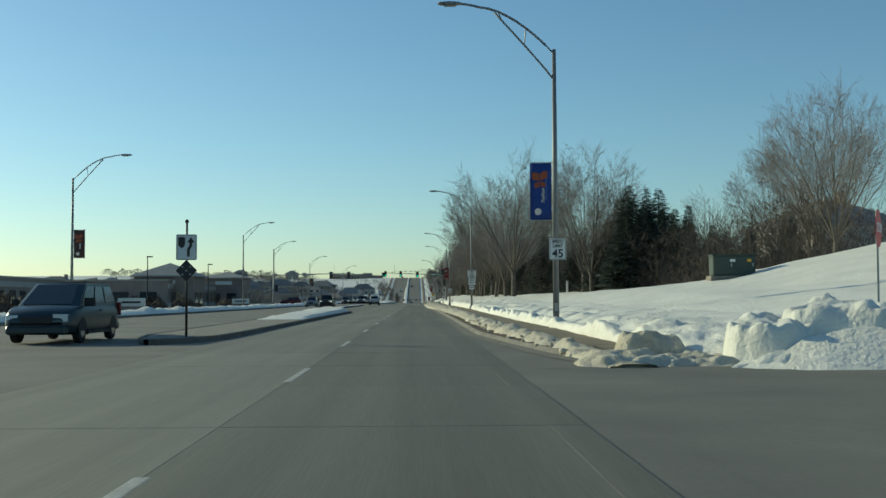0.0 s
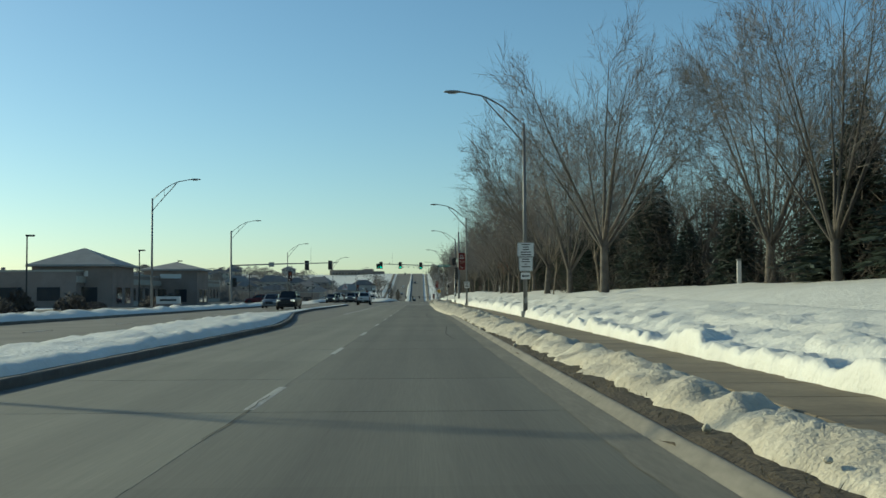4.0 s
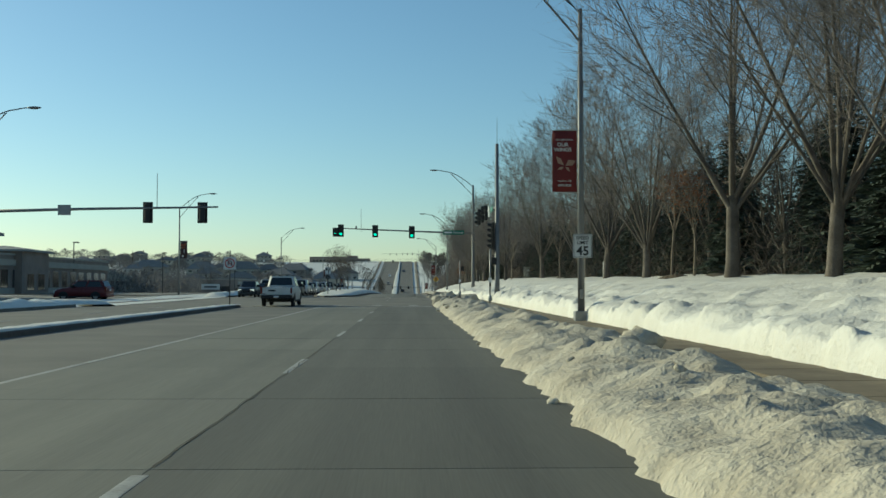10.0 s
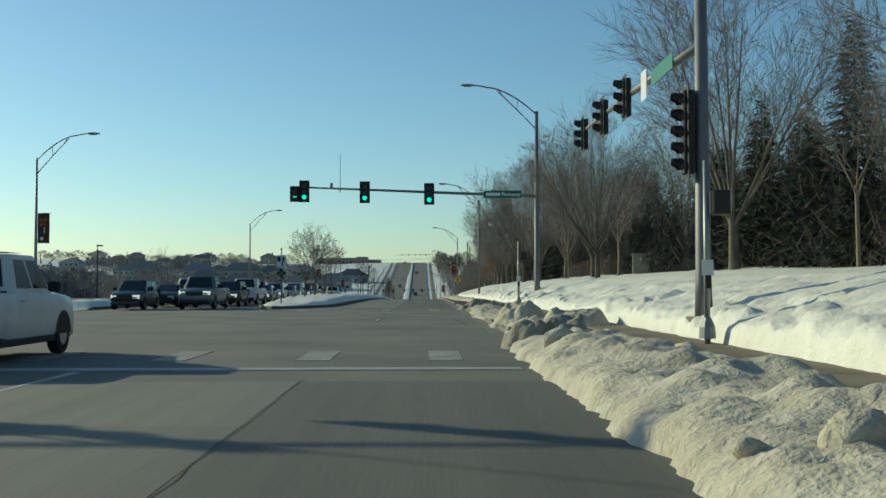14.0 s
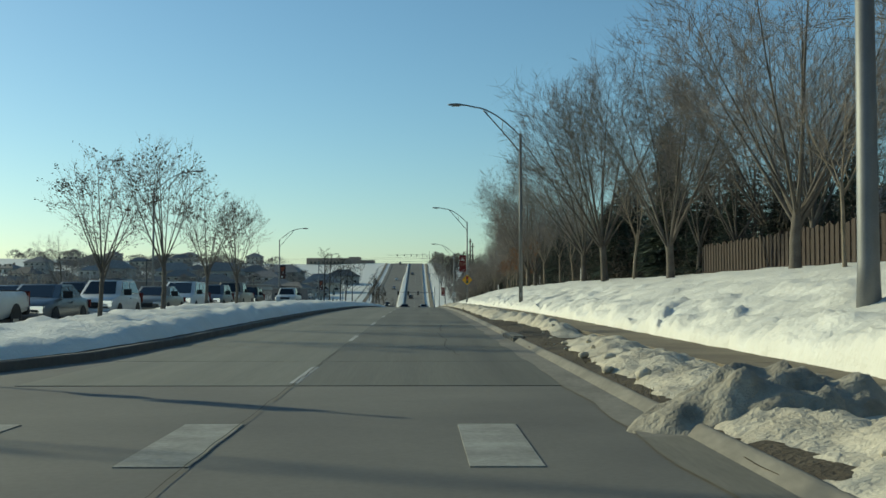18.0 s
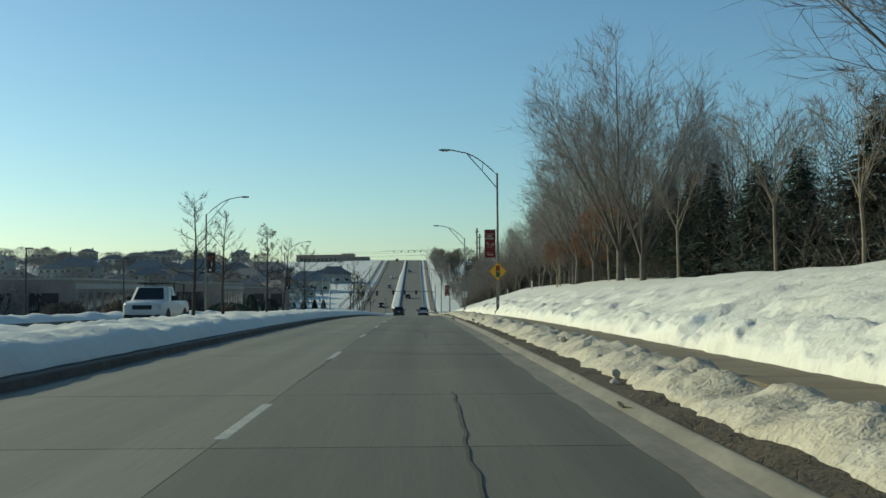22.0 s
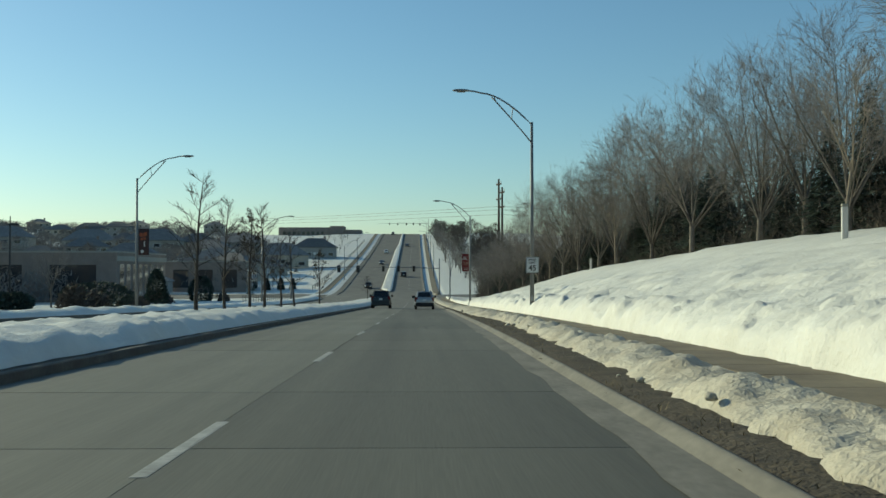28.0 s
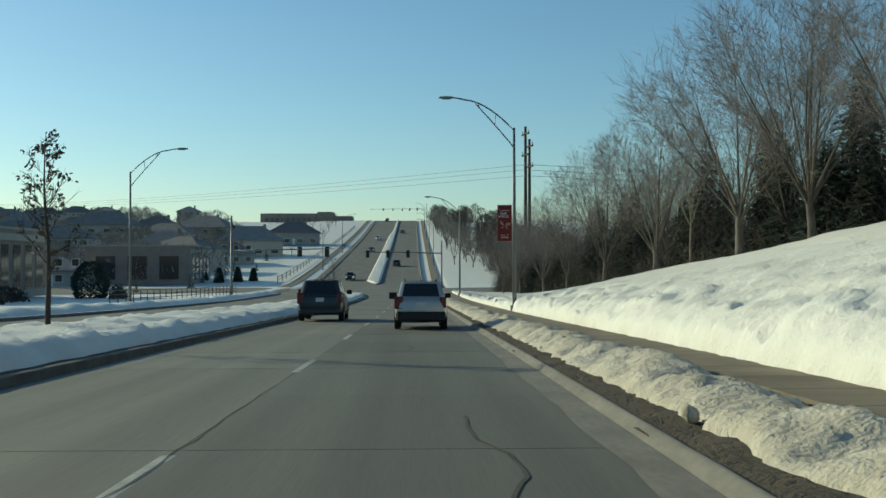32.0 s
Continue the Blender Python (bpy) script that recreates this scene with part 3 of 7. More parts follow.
def bank_x(s, y):
    a = ridge_out(y) + 1.15 + 0.10 * noise.noise(Vector((3, y * 0.9, 11))) + 0.07 * noise.noise(Vector((3, y * 3.3, 12)))
    return a + s ** 1.9 * (lerp(y, (19, 8.6), (60, 8.6), (110, 10.2), (340, 10.2), (400, 11.5)) - a)


def bank_z(x, y, s):
    s = s ** 1.9
    g = land(x, y)
    e = min(s / 0.03, 1)
    n1 = noise.noise(Vector((x * 0.9, y * 0.5, 21)))
    n2 = noise.noise(Vector((x * 2.3, y * 1.6, 22)))
    n3 = noise.noise(Vector((x * 6.0, y * 5.0, 23)))
    n4 = noise.noise(Vector((x * 13, y * 11, 24)))
    fade = lerp(y, (19, 0), (22.5, 1))
    crumble = 0.85 + 0.30 * noise.noise(Vector((0, y * 0.35, 26))) + 0.22 * noise.noise(Vector((0, y * 2.2, 28)))
    lift = fade * lerp(s, (0, -0.05), (0.006, 0.17), (0.015, 0.36), (0.03, 0.44), (0.06, 0.46), (0.2, 0.34), (0.55, 0.18), (0.85, 0.05), (1, -0.15)) * crumble
    if s < 0.85:
        f1 = noise.voronoi(Vector((x * 1.7, y * 1.2, 2)))[0][0]
        f2 = noise.voronoi(Vector((x * 4.6, y * 3.8, 3)))[0][0]
        rough = 0.2 + 0.8 * max(0.0, min(1.0, 0.45 + 2.0 * noise.noise(Vector((x * 0.6, y * 0.25, 29)))))
        lift += fade * e * (1 - s / 0.85) * rough * (0.09 * (0.4 - f1) + 0.10 * (0.35 - f2))
        f3 = noise.voronoi(Vector((x * 0.8, y * 0.5, 8)))[0][0]
        if f3 < 0.17:
            lift -= fade * e * 0.15 * (1 - f3 / 0.17) ** 0.5
        # broken slabs with a sharp upper edge
        q = noise.noise(Vector((x * 1.1, y * 0.55, 27)))
        lift += fade * e * (1 - s / 0.85) * 0.13 * max(0.0, min(1.0, (q - 0.12) * 9))
    return g + lift - 0.25 * (1 - fade) + fade * e * (1 - s) * (0.07 * n1 + 0.05 * n2) + e * (0.04 * n3 + 0.016 * n4) * (1 - 0.7 * s)


tagged(strip("snow_bank", bank_x, 19, 586, 0.15, 44, bank_z, M["snow"]), "lumpy bank of clean white snow above the sidewalk", "snow bank", kind="structure")

# bare thawed patches on the slope
for x, y, w, d in ((10.9, 151.5, 0.9, 1.4), (12.0, 154.5, 0.8, 1.2), (11.2, 177.5, 1.0, 1.7), (10.2, 181, 0.6, 1.0), (11.4, 197, 0.7, 1.1)):
    vs, fs = [], []
    n = 30
    vs.append((x, y, land(x, y) + 0.09))
    for r in (0.5, 1.0):
        for k in range(n):
            q = 2 * math.pi * k / n
            rr = r * (1 + 0.45 * noise.noise(Vector((math.cos(q) * 1.6 + x, math.sin(q) * 1.6 + y, 3))) + 0.2 * noise.noise(Vector((math.cos(q) * 4 + x, math.sin(q) * 4, y))))
            px, py = x + w * rr * math.cos(q), y + d * rr * math.sin(q)
            vs.append((px, py, land(px, py) + (0.09 if r < 1 else -0.03)))
    for k in range(n):
        fs.append((0, 1 + k, 1 + (k + 1) % n))
        fs.append((1 + k, 1 + n + k, 1 + n + (k + 1) % n, 1 + (k + 1) % n))
    tagged(raw("thaw_patch", vs, fs, M["mud"]), "bare brown patch of thawed lawn in the snow", "bare ground", "thawed patches", kind="structure")

# loose clods of ploughed snow
clod_meshes = []
for k in range(5):
    bm = bmesh.new()
    bmesh.ops.create_icosphere(bm, subdivisions=2, radius=1)
    for v in bm.verts:
        n = v.co.normalized()
        v.co = Vector((v.co.x * 1.2, v.co.y, v.co.z * 0.75)) * (1 + 0.45 * noise.noise(n * 1.7 + Vector((k * 9, 0, 0))) + 0.16 * noise.noise(n * 4 + Vector((0, k * 5, 0))))
    me = bpy.data.meshes.new("snow_clod")
    bm.to_mesh(me)
    bm.free()
    me.shade_smooth()
    me.materials.append(M["dirty"])
    clod_meshes.append(me)
for i in range(190):
    y = random.choice((random.uniform(20, 60), random.uniform(75, 200), random.uniform(205, 265), random.uniform(265, 470)))
    s = random.random() ** 1.4
    x = ridge_in(y) - 0.15 + s * (ridge_out(y) - ridge_in(y))
    r = random.choice((0.03, 0.04, 0.05, 0.06, 0.075, 0.095))
    ob = new("snow_clod", clod_meshes[i % 5])
    z = max(ridge_z(x, y, max(s, 0.02)), road_z(y) + 0.1) if s > 0.05 else road_z(y) + (0.02 if x < 2 else 0.12)
    ob.matrix_basis = pose(x, y, z - r * 0.05, random.uniform(0, 40), random.uniform(0, 40), random.uniform(0, 360)) @ Matrix.Scale(r, 4)
    tagged(ob, "loose clod of dirty ploughed snow", "snow clod", "snow clods")


def snow_pile(at, sx, sy, h, seed, material, label, rough=1.0, steep=0.48):
    """A shovelled heap: broad lumps with flat shoulders, broken at the edge."""
    bm = bmesh.new()
    n = 44
    grid = []
    for j in range(n + 1):
        row = []
        for i in range(n + 1):
            u, v = i / n * 2 - 1, j / n * 2 - 1
            p = Vector((u * sx * 0.8 + seed, v * sy * 0.8, seed))
            r = math.hypot(u, v) * (1 + 0.22 * noise.noise(p * 1.1))
            f = max(0.0, min(1.0, (1 - r) / steep))
            edge = min(1.0, (1 - max(abs(u), abs(v))) / 0.12)
            f = f * f * (3 - 2 * f) * edge
            lump = 0.80 + 0.28 * noise.noise(p * 0.9) + rough * (0.16 * abs(noise.noise(p * 2.2)) + 0.10 * noise.noise(p * 4.5) + 0.04 * noise.noise(p * 10) + 0.16 * (0.35 - min(0.6, noise.voronoi(p * 2.6)[0][0])))
            row.append(bm.verts.new((u * sx, v * sy, f * h * lump + rough * 0.05 * noise.noise(p * 6) * edge * (1 if r < 1 else 0) - 0.07 * (1 - edge) - 0.03)))
        grid.append(row)
    for j in range(n):
        for i in range(n):
            bm.faces.new((grid[j][i], grid[j][i + 1], grid[j + 1][i + 1], grid[j + 1][i]))
    ob = part("snow_mound", bm, material, None, smooth=True)
    ob.matrix_basis = pose(*at)
    tagged(ob, label, "snow pile", "snow piles")


snow_pile((8.9, 19.9, road_z(20) + 0.0), 2.4, 1.3, 1.25, 3.1, M["snow"], "tall mound of ploughed snow at the street corner", 0.9, 0.24)
snow_pile((6.65, 19.8, road_z(20) + 0.0), 1.0, 1.0, 1.05, 8.4, M["snow"], "mound of ploughed snow at the street corner", 0.9, 0.26)
snow_pile((8.0, 18.9, road_z(20) - 0.02), 2.7, 0.7, 0.5, 4.4, M["snow"], "low broken skirt of snow before the corner mound", 1.5)
snow_pile((4.2, 20.2, road_z(20) - 0.02), 1.4, 1.3, 0.30, 5.7, M["dirty"], "broken heap of dirty snow at the street corner", 1.6)
snow_pile((4.6, 21.2, road_z(20) + 0.0), 0.9, 0.6, 0.6, 15.7, M["dirty"], "broken heap of dirty snow at the street corner", 1.6)
snow_pile((5.6, 20.0, road_z(20) - 0.02), 1.3, 1.0, 0.28, 9.2, M["dirty"], "low trampled snow at the street corner", 1.6)
snow_pile((2.9, 222.5, road_z(222) + 0.08), 1.1, 1.5, 0.75, 2.2, M["dirty"], "dirty snow heap by the crosswalk", 1.3)
snow_pile((4.1, 219.5, road_z(222) + 0.1), 1.2, 1.3, 0.65, 6.2, M["dirty"], "dirty snow heap by the crosswalk", 1.3)
snow_pile((3.2, 246.6, road_z(246) + 0.03), 1.7, 0.9, 0.48, 7.3, M["grime"], "broken heap of dirty snow by the crosswalk", 2.2)

snow_pile((2.1, 211.2, road_z(211)), 0.75, 0.9, 0.62, 12.2, M["grime"], "grimy broken snow heap at the crosswalk", 1.8)
snow_pile((3.0, 213.0, road_z(213)), 0.7, 0.8, 0.6, 13.9, M["grime"], "grimy broken snow heap at the crosswalk", 1.8)
# large frozen chunks thrown up by the plough
for x, y, r in ((3.9, 157.8, 0.30), (3.55, 157.1, 0.17), (4.2, 146.5, 0.14), (2.3, 195, 0.2), (2.1, 207.4, 0.24), (3.4, 203.5, 0.17), (1.75, 190.6, 0.14), (2.6, 216, 0.22), (4.0, 247.6, 0.18), (3.9, 345.4, 0.13)):
    ob = new("snow_clod", clod_meshes[int(x * 10) % 5])
    ob.matrix_basis = pose(x, y, ridge_z(x, y, min(max((x - ridge_in(y)) / (ridge_out(y) - ridge_in(y)), 0.02), 0.98)) + r * 0.15, 20, 12, x * 90) @ Matrix.Scale(r, 4)
    tagged(ob, "large frozen chunk of ploughed snow", "snow clod", "snow clods")

# dead grass standing out of the mud
rng = random.Random(8)
tuft = ([], [])
for i in range(26000):
    y = 20 + 480 * rng.random()
    if 211 < y < 247:
        continue
    x = rng.uniform(2.2 + drift(y) + corner(y), max(ridge_in(y) + 0.35, 2.5 + drift(y) + corner(y))) if rng.random() < 0.75 else ridge_out(y) + rng.uniform(-0.12, 0.02)
    if noise.noise(Vector((x * 1.6, y * 0.8, 61))) < -0.05:
        continue
    z = road_z(y) + 0.09
    d = Vector((rng.gauss(0, 0.6), rng.gauss(0, 0.6), rng.uniform(0.3, 1))).normalized() * rng.uniform(0.05, 0.13)
    w = Vector((rng.gauss(0, 1), rng.gauss(0, 1), 0)).normalized() * 0.006
    k = len(tuft[0])
    tuft[0].extend([(x - w.x, y - w.y, z), (x + w.x, y + w.y, z), (x + d.x, y + d.y, z + d.z)])
    tuft[1].append((k, k + 1, k + 2))
tagged(raw("dead_grass", tuft[0], tuft[1], M["straw"]), "flattened straw-coloured dead grass on the verge", "grass", kind="stuff")

# ---- medians ----
def median(name, redge, ledge, y0, y1, crown, material, label, bare=0.0, base="mud"):
    top = thing(name, label=label, category="median", kind="structure")

    def xs(s, y):
        return drift(y) + redge(y) + (ledge(y) - redge(y)) * s

    def zs(x, y, s):
        w = min(s / 0.1, 1, (1 - s) / 0.1)
        end = min(1, (y - y0 - bare) / 4, (y1 - y) / 4)
        e = min(1, s / 0.08, (1 - s) / 0.14) ** 0.6 * (0.8 + 0.2 * math.sin(math.pi * min(max(s, 0.0), 1.0)))
        return road_z(y) + 0.152 - (0.04 if bare and y < y0 + bare + 0.7 else 0) + max(end, 0) * (crown(y) * e + w * (0.15 * noise.noise(Vector((x * 0.9, y * 0.6, 31))) + 0.11 * noise.noise(Vector((x * 2.6, y * 1.8, 33))) + 0.04 * noise.noise(Vector((x * 6, y * 5, 35)))) * min(1, crown(y) * 3)) + (0.0 if 0 < s < 1 else -0.01)
    strip("snow_cover", lambda s, y: xs(0.075 + 0.86 * s + 0.025 * noise.noise(Vector((s * 9, y * 0.8, 17))), y), y0 + 0.3 + bare, y1 - 0.3, 0.3, 19, zs, material, top)
    # both kerbs use the darkened colour that holds the face's shade
    solid("median_kerb", lambda y: (redge(y) - 0.16 + drift(y), redge(y) + drift(y)), y0, y1, 1.5, 0.15, M["kerb_shaded"], top)
    solid("median_kerb", lambda y: (ledge(y) + drift(y), ledge(y) + 0.16 + drift(y)), y0, y1, 1.5, 0.15, M["kerb_shaded"], top)
    solid("median_base", lambda y: (ledge(y) + 0.16 + drift(y), redge(y) - 0.16 + drift(y)), y0 + 0.05, y1 - 0.05, 1.5, 0.135, M[base], top)


median("median_south", lambda y: lerp(y, (29.5, -7.3), (30.3, -6.5), (32, -6.0), (37, -5.85), (95, -5.8), (107, -6.8), (129, -9.2), (150, -10.1), (206, -10.2)),
       lambda y: lerp(y, (29.5, -7.5), (31, -8.0), (34, -8.5), (66, -8.8), (75, -9.2), (110, -10.5), (150, -10.9), (206, -11.1)), 29.5, 204.5,
       lambda y: lerp(y, (33, 0.0), (52, 0.03), (62, 0.14), (90, 0.25), (105, 0.25), (130, 0.06), (205, 0.05)), M["snow"], "narrow concrete median with patchy snow", 27, "kerb")
median("median_north", lambda y: lerp(y, (250, -8.6), (252, -7.0), (256, -6.0), (262, -5.72), (560, -5.65), (582, -6.6), (585, -8)),
       lambda y: lerp(y, (250, -8.9), (252, -9.8), (256, -10.5), (262, -10.7), (560, -10.8), (582, -9.6), (585, -8.4)), 250, 585,
       lambda y: lerp(y, (250, 0.1), (262, 0.35), (275, 0.48), (340, 0.40), (430, 0.38), (560, 0.3), (585, 0.1)), M["snow"], "raised snow-covered median with small trees")
median("median_hill", lambda y: lerp(y, (640, -6.4), (650, -6.0), (990, -6.9), (1000, -7.2)), lambda y: lerp(y, (640, -6.9), (650, -9.3), (850, -9.3), (900, -8.4), (1000, -7.9)), 640, 1000,
       lambda y: 0.35, M["snow"], "snow-covered median climbing the hill")
# snow berm and sidewalk across the road
tagged(strip("far_snow_berm", lambda s, y: (-20.1 if y < 206 else -18.5) - s * 2.2, 20, 586, 1.0, 8, lambda x, y, s: road_z(y) + (0.02 if 206 < y < 248 else 0.12 + 0.5 * math.sin(math.pi * s) ** 0.8 * (0.6 + 0.8 * abs(noise.noise(Vector((x * 0.6, y * 0.35, 41)))))), M["snow"]), "ploughed snow along the far kerb", "snow bank", kind="structure")
# side streets
def street(x0, x1, y0, y1, label):
    vs, fs = [], []
    n = 20
    for i in range(n + 1):
        x = x0 + (x1 - x0) * i / n
        for y in (y0, y1):
            zz = road_z((y0 + y1) / 2) * 0.0 + road_z(y)
            if x < -20:
                zz = land(x, y) + 0.08
            elif x > 5:
                zz = road_z(y) + lerp(x, (5, 0), (40, 0.4), (120, 2))
            vs.append((x, y, zz - 0.012))
    for i in range(n):
        fs.append((2 * i, 2 * i + 2, 2 * i + 3, 2 * i + 1))
    tagged(raw("side_street", vs, fs, M["asphalt"]), label, "road", kind="structure")


street(2.0, 110, -2, 19.3, "grey asphalt side street joining the main road")
street(-150, -19.9, -2, 19, "grey asphalt side street across the road")
street(-150, -19.9, 209, 244, "grey asphalt side street with a stop line")
street(2.0, 110, 590, 622, "grey asphalt cross street at the foot of the hill")
street(-150, -19.9, 590, 622, "grey asphalt cross street at the foot of the hill")
# the opposite carriageway has its own parallel frontage pavement
tagged(strip("parking_lot", lambda s, y: -25.5 - s * 12, 100, 205, 4, 4, lambda x, y, s: land(x, y) + 0.06, M["asphalt"]), "ploughed asphalt car park before the shops", "parking lot", kind="structure")
tagged(strip("parking_lot", lambda s, y: -26 - s * 30, 250, 370, 4, 4, lambda x, y, s: land(x, y) + 0.06, M["asphalt"]), "ploughed asphalt car park before the shops", "parking lot", kind="structure")

# ---- street lamps ----
def lamp_parts(e, height, reach, base_plate=True):
    """Pole on the axis, truss arm towards -x, head at the tip."""
    top = height - 1.9
    part("pole", tubed([(0, 0, 0.02), (0, 0, top + 0.15)], [0.115, 0.07], 12), M["pole_paint"], e, "tapered grey steel pole", smooth=True)
    if base_plate:
        part("base_plate", boxed(-0.22, 0.22, -0.22, 0.22, -0.3, 0.05, bevel=0.02), M["steel"], e)
        part("hand_hole_cover", boxed(-0.06, 0.06, -0.13, -0.10, 0.45, 0.75, bevel=0.01), M["steel"], e)
    up, low = [], []
    for k in range(9):
        s = k / 8
        up.append((-reach * 0.78 * s, 0, top + 1.75 * (1 - (1 - s) ** 1.7) * 0.95))
        low.append((-reach * 0.62 * s, 0, top - 0.95 + 2.42 * s ** 0.95))
    tip = [(-reach * (0.78 + 0.22 * k / 4), 0, up[-1][2] + 0.12 * math.sin(k / 4 * 1.6)) for k in range(5)]
    part("upper_arm", tubed(up + tip[1:], [0.042] * 13, 6), M["pole_paint"], e, smooth=True)
    part("lower_arm", tubed(low, [0.036] * 9, 6), M["pole_paint"], e, smooth=True)
    for k in (3, 6):
        part("arm_strut", tubed([up[k], low[min(k + 1, 8)]], [0.022, 0.022], 5), M["pole_paint"], e)
    hx, hz = tip[-1][0], tip[-1][2]
    bm = bmesh.new()
    sec = [(0.12, 0.05, 0.05), (0.0, 0.11, 0.075), (-0.3, 0.17, 0.09), (-0.62, 0.15, 0.07), (-0.74, 0.07, 0.03)]
    rings = []
    for dx, hw, hh in sec:
        rings.append([bm.verts.new((hx + dx, hw * math.cos(a), hz + hh * math.sin(a) * (1 if math.sin(a) > 0 else 0.7))) for a in [2 * math.pi * q / 10 for q in range(10)]])
    for r0, r1 in zip(rings, rings[1:]):
        for q in range(10):
            bm.faces.new((r0[q], r1[q], r1[(q + 1) % 10], r0[(q + 1) % 10]))
    bm.faces.new(rings[0])
    bm.faces.new(list(reversed(rings[-1])))
    head = part("lamp_head", bm, M["pole_paint"], e, "grey cobra-head luminaire", smooth=True)
    part("lens", boxed(hx - 0.5, hx - 0.08, -0.1, 0.1, hz - 0.085, hz - 0.05, bevel=0.012), M["sign_back"], head, "ribbed glass lens")


lamp_a = thing("street_lamp", (4.9, 37.55, road_z(38) + 0.3), 0, "tall grey street lamp with a truss arm in the snow", "street lamp", "lamps on the kerb side")
lamp_parts(lamp_a, 11.5, 3.4)
for x, y in ((5.4, 105.2), (5.35, 173.2), (5.5, 297.4), (5.5, 364.2), (6.1, 429.5), (6.1, 493), (6.0, 560), (5.5, 700), (5.5, 770), (5.5, 840), (5.5, 910)):
    copy_thing(lamp_a, pose(x, y, road_z(y) + (0.45 if y < 600 else 0.2)))
for x, y in ((-24.3, 14), (-24.3, 76), (-23.1, 143), (-25.9, 260), (-22.5, 327), (-20.4, 392), (-20.4, 453), (-19.7, 512), (-21, 690), (-21, 760)):
    c = copy_thing(lamp_a, pose(x, y, road_z(y) + 0.1, 0, 0, 180))
    tagged(c, "tall grey street lamp with a truss arm across the road", "street lamp", "lamps on the far side")


# ---- banners and signs ----
def banner(x, y, z, colour, words, label, facing=0, w=0.78, h=1.95, upright=""):
    """Hangs to the left of a pole at x; z is its foot."""
    e = thing("banner", (x, y, z), facing, label, "banner", "pole banners")
    bm = bmesh.new()
    g = []
    for j in range(7):
        g.append([bm.verts.new((-0.14 - w + w * i / 4, 0.012 * math.sin(j * 1.3 + i) - 0.012, h * j / 6)) for i in range(5)])
    for j in range(6):
        for i in range(4):
            bm.faces.new((g[j][i], g[j][i + 1], g[j + 1][i + 1], g[j + 1][i]))
    bm.normal_update(); bmesh.ops.solidify(bm, geom=bm.faces[:], thickness=0.008)
    part("cloth", bm, M[colour], e, smooth=True)
    for zz in (-0.02, h + 0.02):
        part("bracket", tubed([(-0.05, 0, zz), (-0.18 - w, 0, zz)], [0.018, 0.015], 6), M["steel"], e)
    cx = -0.14 - w / 2
    if words:
        for t, size, zz, bold in words:
            lettering(t, size, (cx - (0.0 if size < 0.12 else 0.06), -0.036, zz), e, M["banner_print"], bold=bold)
        bm = bmesh.new()
        for ang, ln, wd in ((2.3, 0.42, 0.10), (0.45, 0.40, 0.13), (3.6, 0.26, 0.06), (5.5, 0.24, 0.06)):
            d = Vector((math.cos(ang), 0, math.sin(ang)))
            n = Vector((-d.z, 0, d.x))
            c = Vector((cx, -0.036, h * 0.42))
            p = [c + d * 0.03, c + d * ln * 0.5 + n * wd, c + d * ln, c + d * ln * 0.6 - n * wd * 0.7]
            f = bm.faces.new([bm.verts.new(q) for q in p])
            bm.normal_update(); bmesh.ops.solidify(bm, geom=[f], thickness=0.002)
        part("wing_print", bm, M["banner_wing"], e)
    else:
        bm = bmesh.new()
        for ang, ln, wd in ((2.2, 0.40, 0.17), (0.9, 0.44, 0.16), (4.0, 0.30, 0.12), (5.4, 0.28, 0.11)):
            d = Vector((math.cos(ang), 0, math.sin(ang)))
            n = Vector((-d.z, 0, d.x))
            c = Vector((cx - 0.03, -0.037, h * 0.68))
            f = bm.faces.new([bm.verts.new(q) for q in (c + d * 0.02, c + d * ln * 0.45 + n * wd, c + d * ln * 0.85 + n * wd * 0.7, c + d * ln, c + d * ln * 0.6 - n * wd * 0.8)])
            bm.normal_update()
            bmesh.ops.solidify(bm, geom=[f], thickness=0.002)
        part("picture_print", bm, M["banner_orange"], e, "orange winged picture")
        if upright:
            o = lettering(upright, 0.15, (cx + 0.06, -0.037, h * 0.42), e, M["banner_print"], bold=0.002)
            o.matrix_basis = pose(cx + 0.06, -0.037, h * 0.43) @ pose(0, 0, 0, 0, -90, 0) @ pose(-cx - 0.06, 0.037, -h * 0.43) @ o.matrix_basis
            part("faint_text", boxed(cx + 0.16, cx + 0.22, -0.037, -0.034, h * 0.34, h * 0.74), M["banner_faint"], e, "faint printed word")
        else:
            part("text_bar", boxed(cx + 0.02, cx + 0.09, -0.038, -0.034, h * 0.32, h * 0.52), M["banner_print"], e)
        bm = bmesh.new()
        bmesh.ops.create_circle(bm, cap_ends=True, radius=0.12, segments=20, matrix=pose(cx - 0.1, -0.036, h * 0.14, 90))
        part("round_emblem", bm, M["banner_print"], e)
    return e


B1 = [("CELEBRATING", 0.085, 1.66, 0.0), ("OUR", 0.17, 1.50, 0.004), ("WINGS", 0.17, 1.34, 0.004), ("Papillion 150", 0.085, 0.34, 0.0), ("1870-2020", 0.10, 0.20, 0.003)]
B2 = [("HONORING", 0.085, 1.66, 0.0), ("OUR", 0.17, 1.50, 0.004), ("JOURNEY", 0.155, 1.34, 0.004), ("Papillion 150", 0.085, 0.34, 0.0), ("1870-2020", 0.10, 0.20, 0.003)]
banner(4.9, 37.53, road_z(38) + 3.98, "banner_blue", None, "deep blue cloth banner with an orange picture on a lamp pole", 0, 0.75, 2.0, "Papillion")
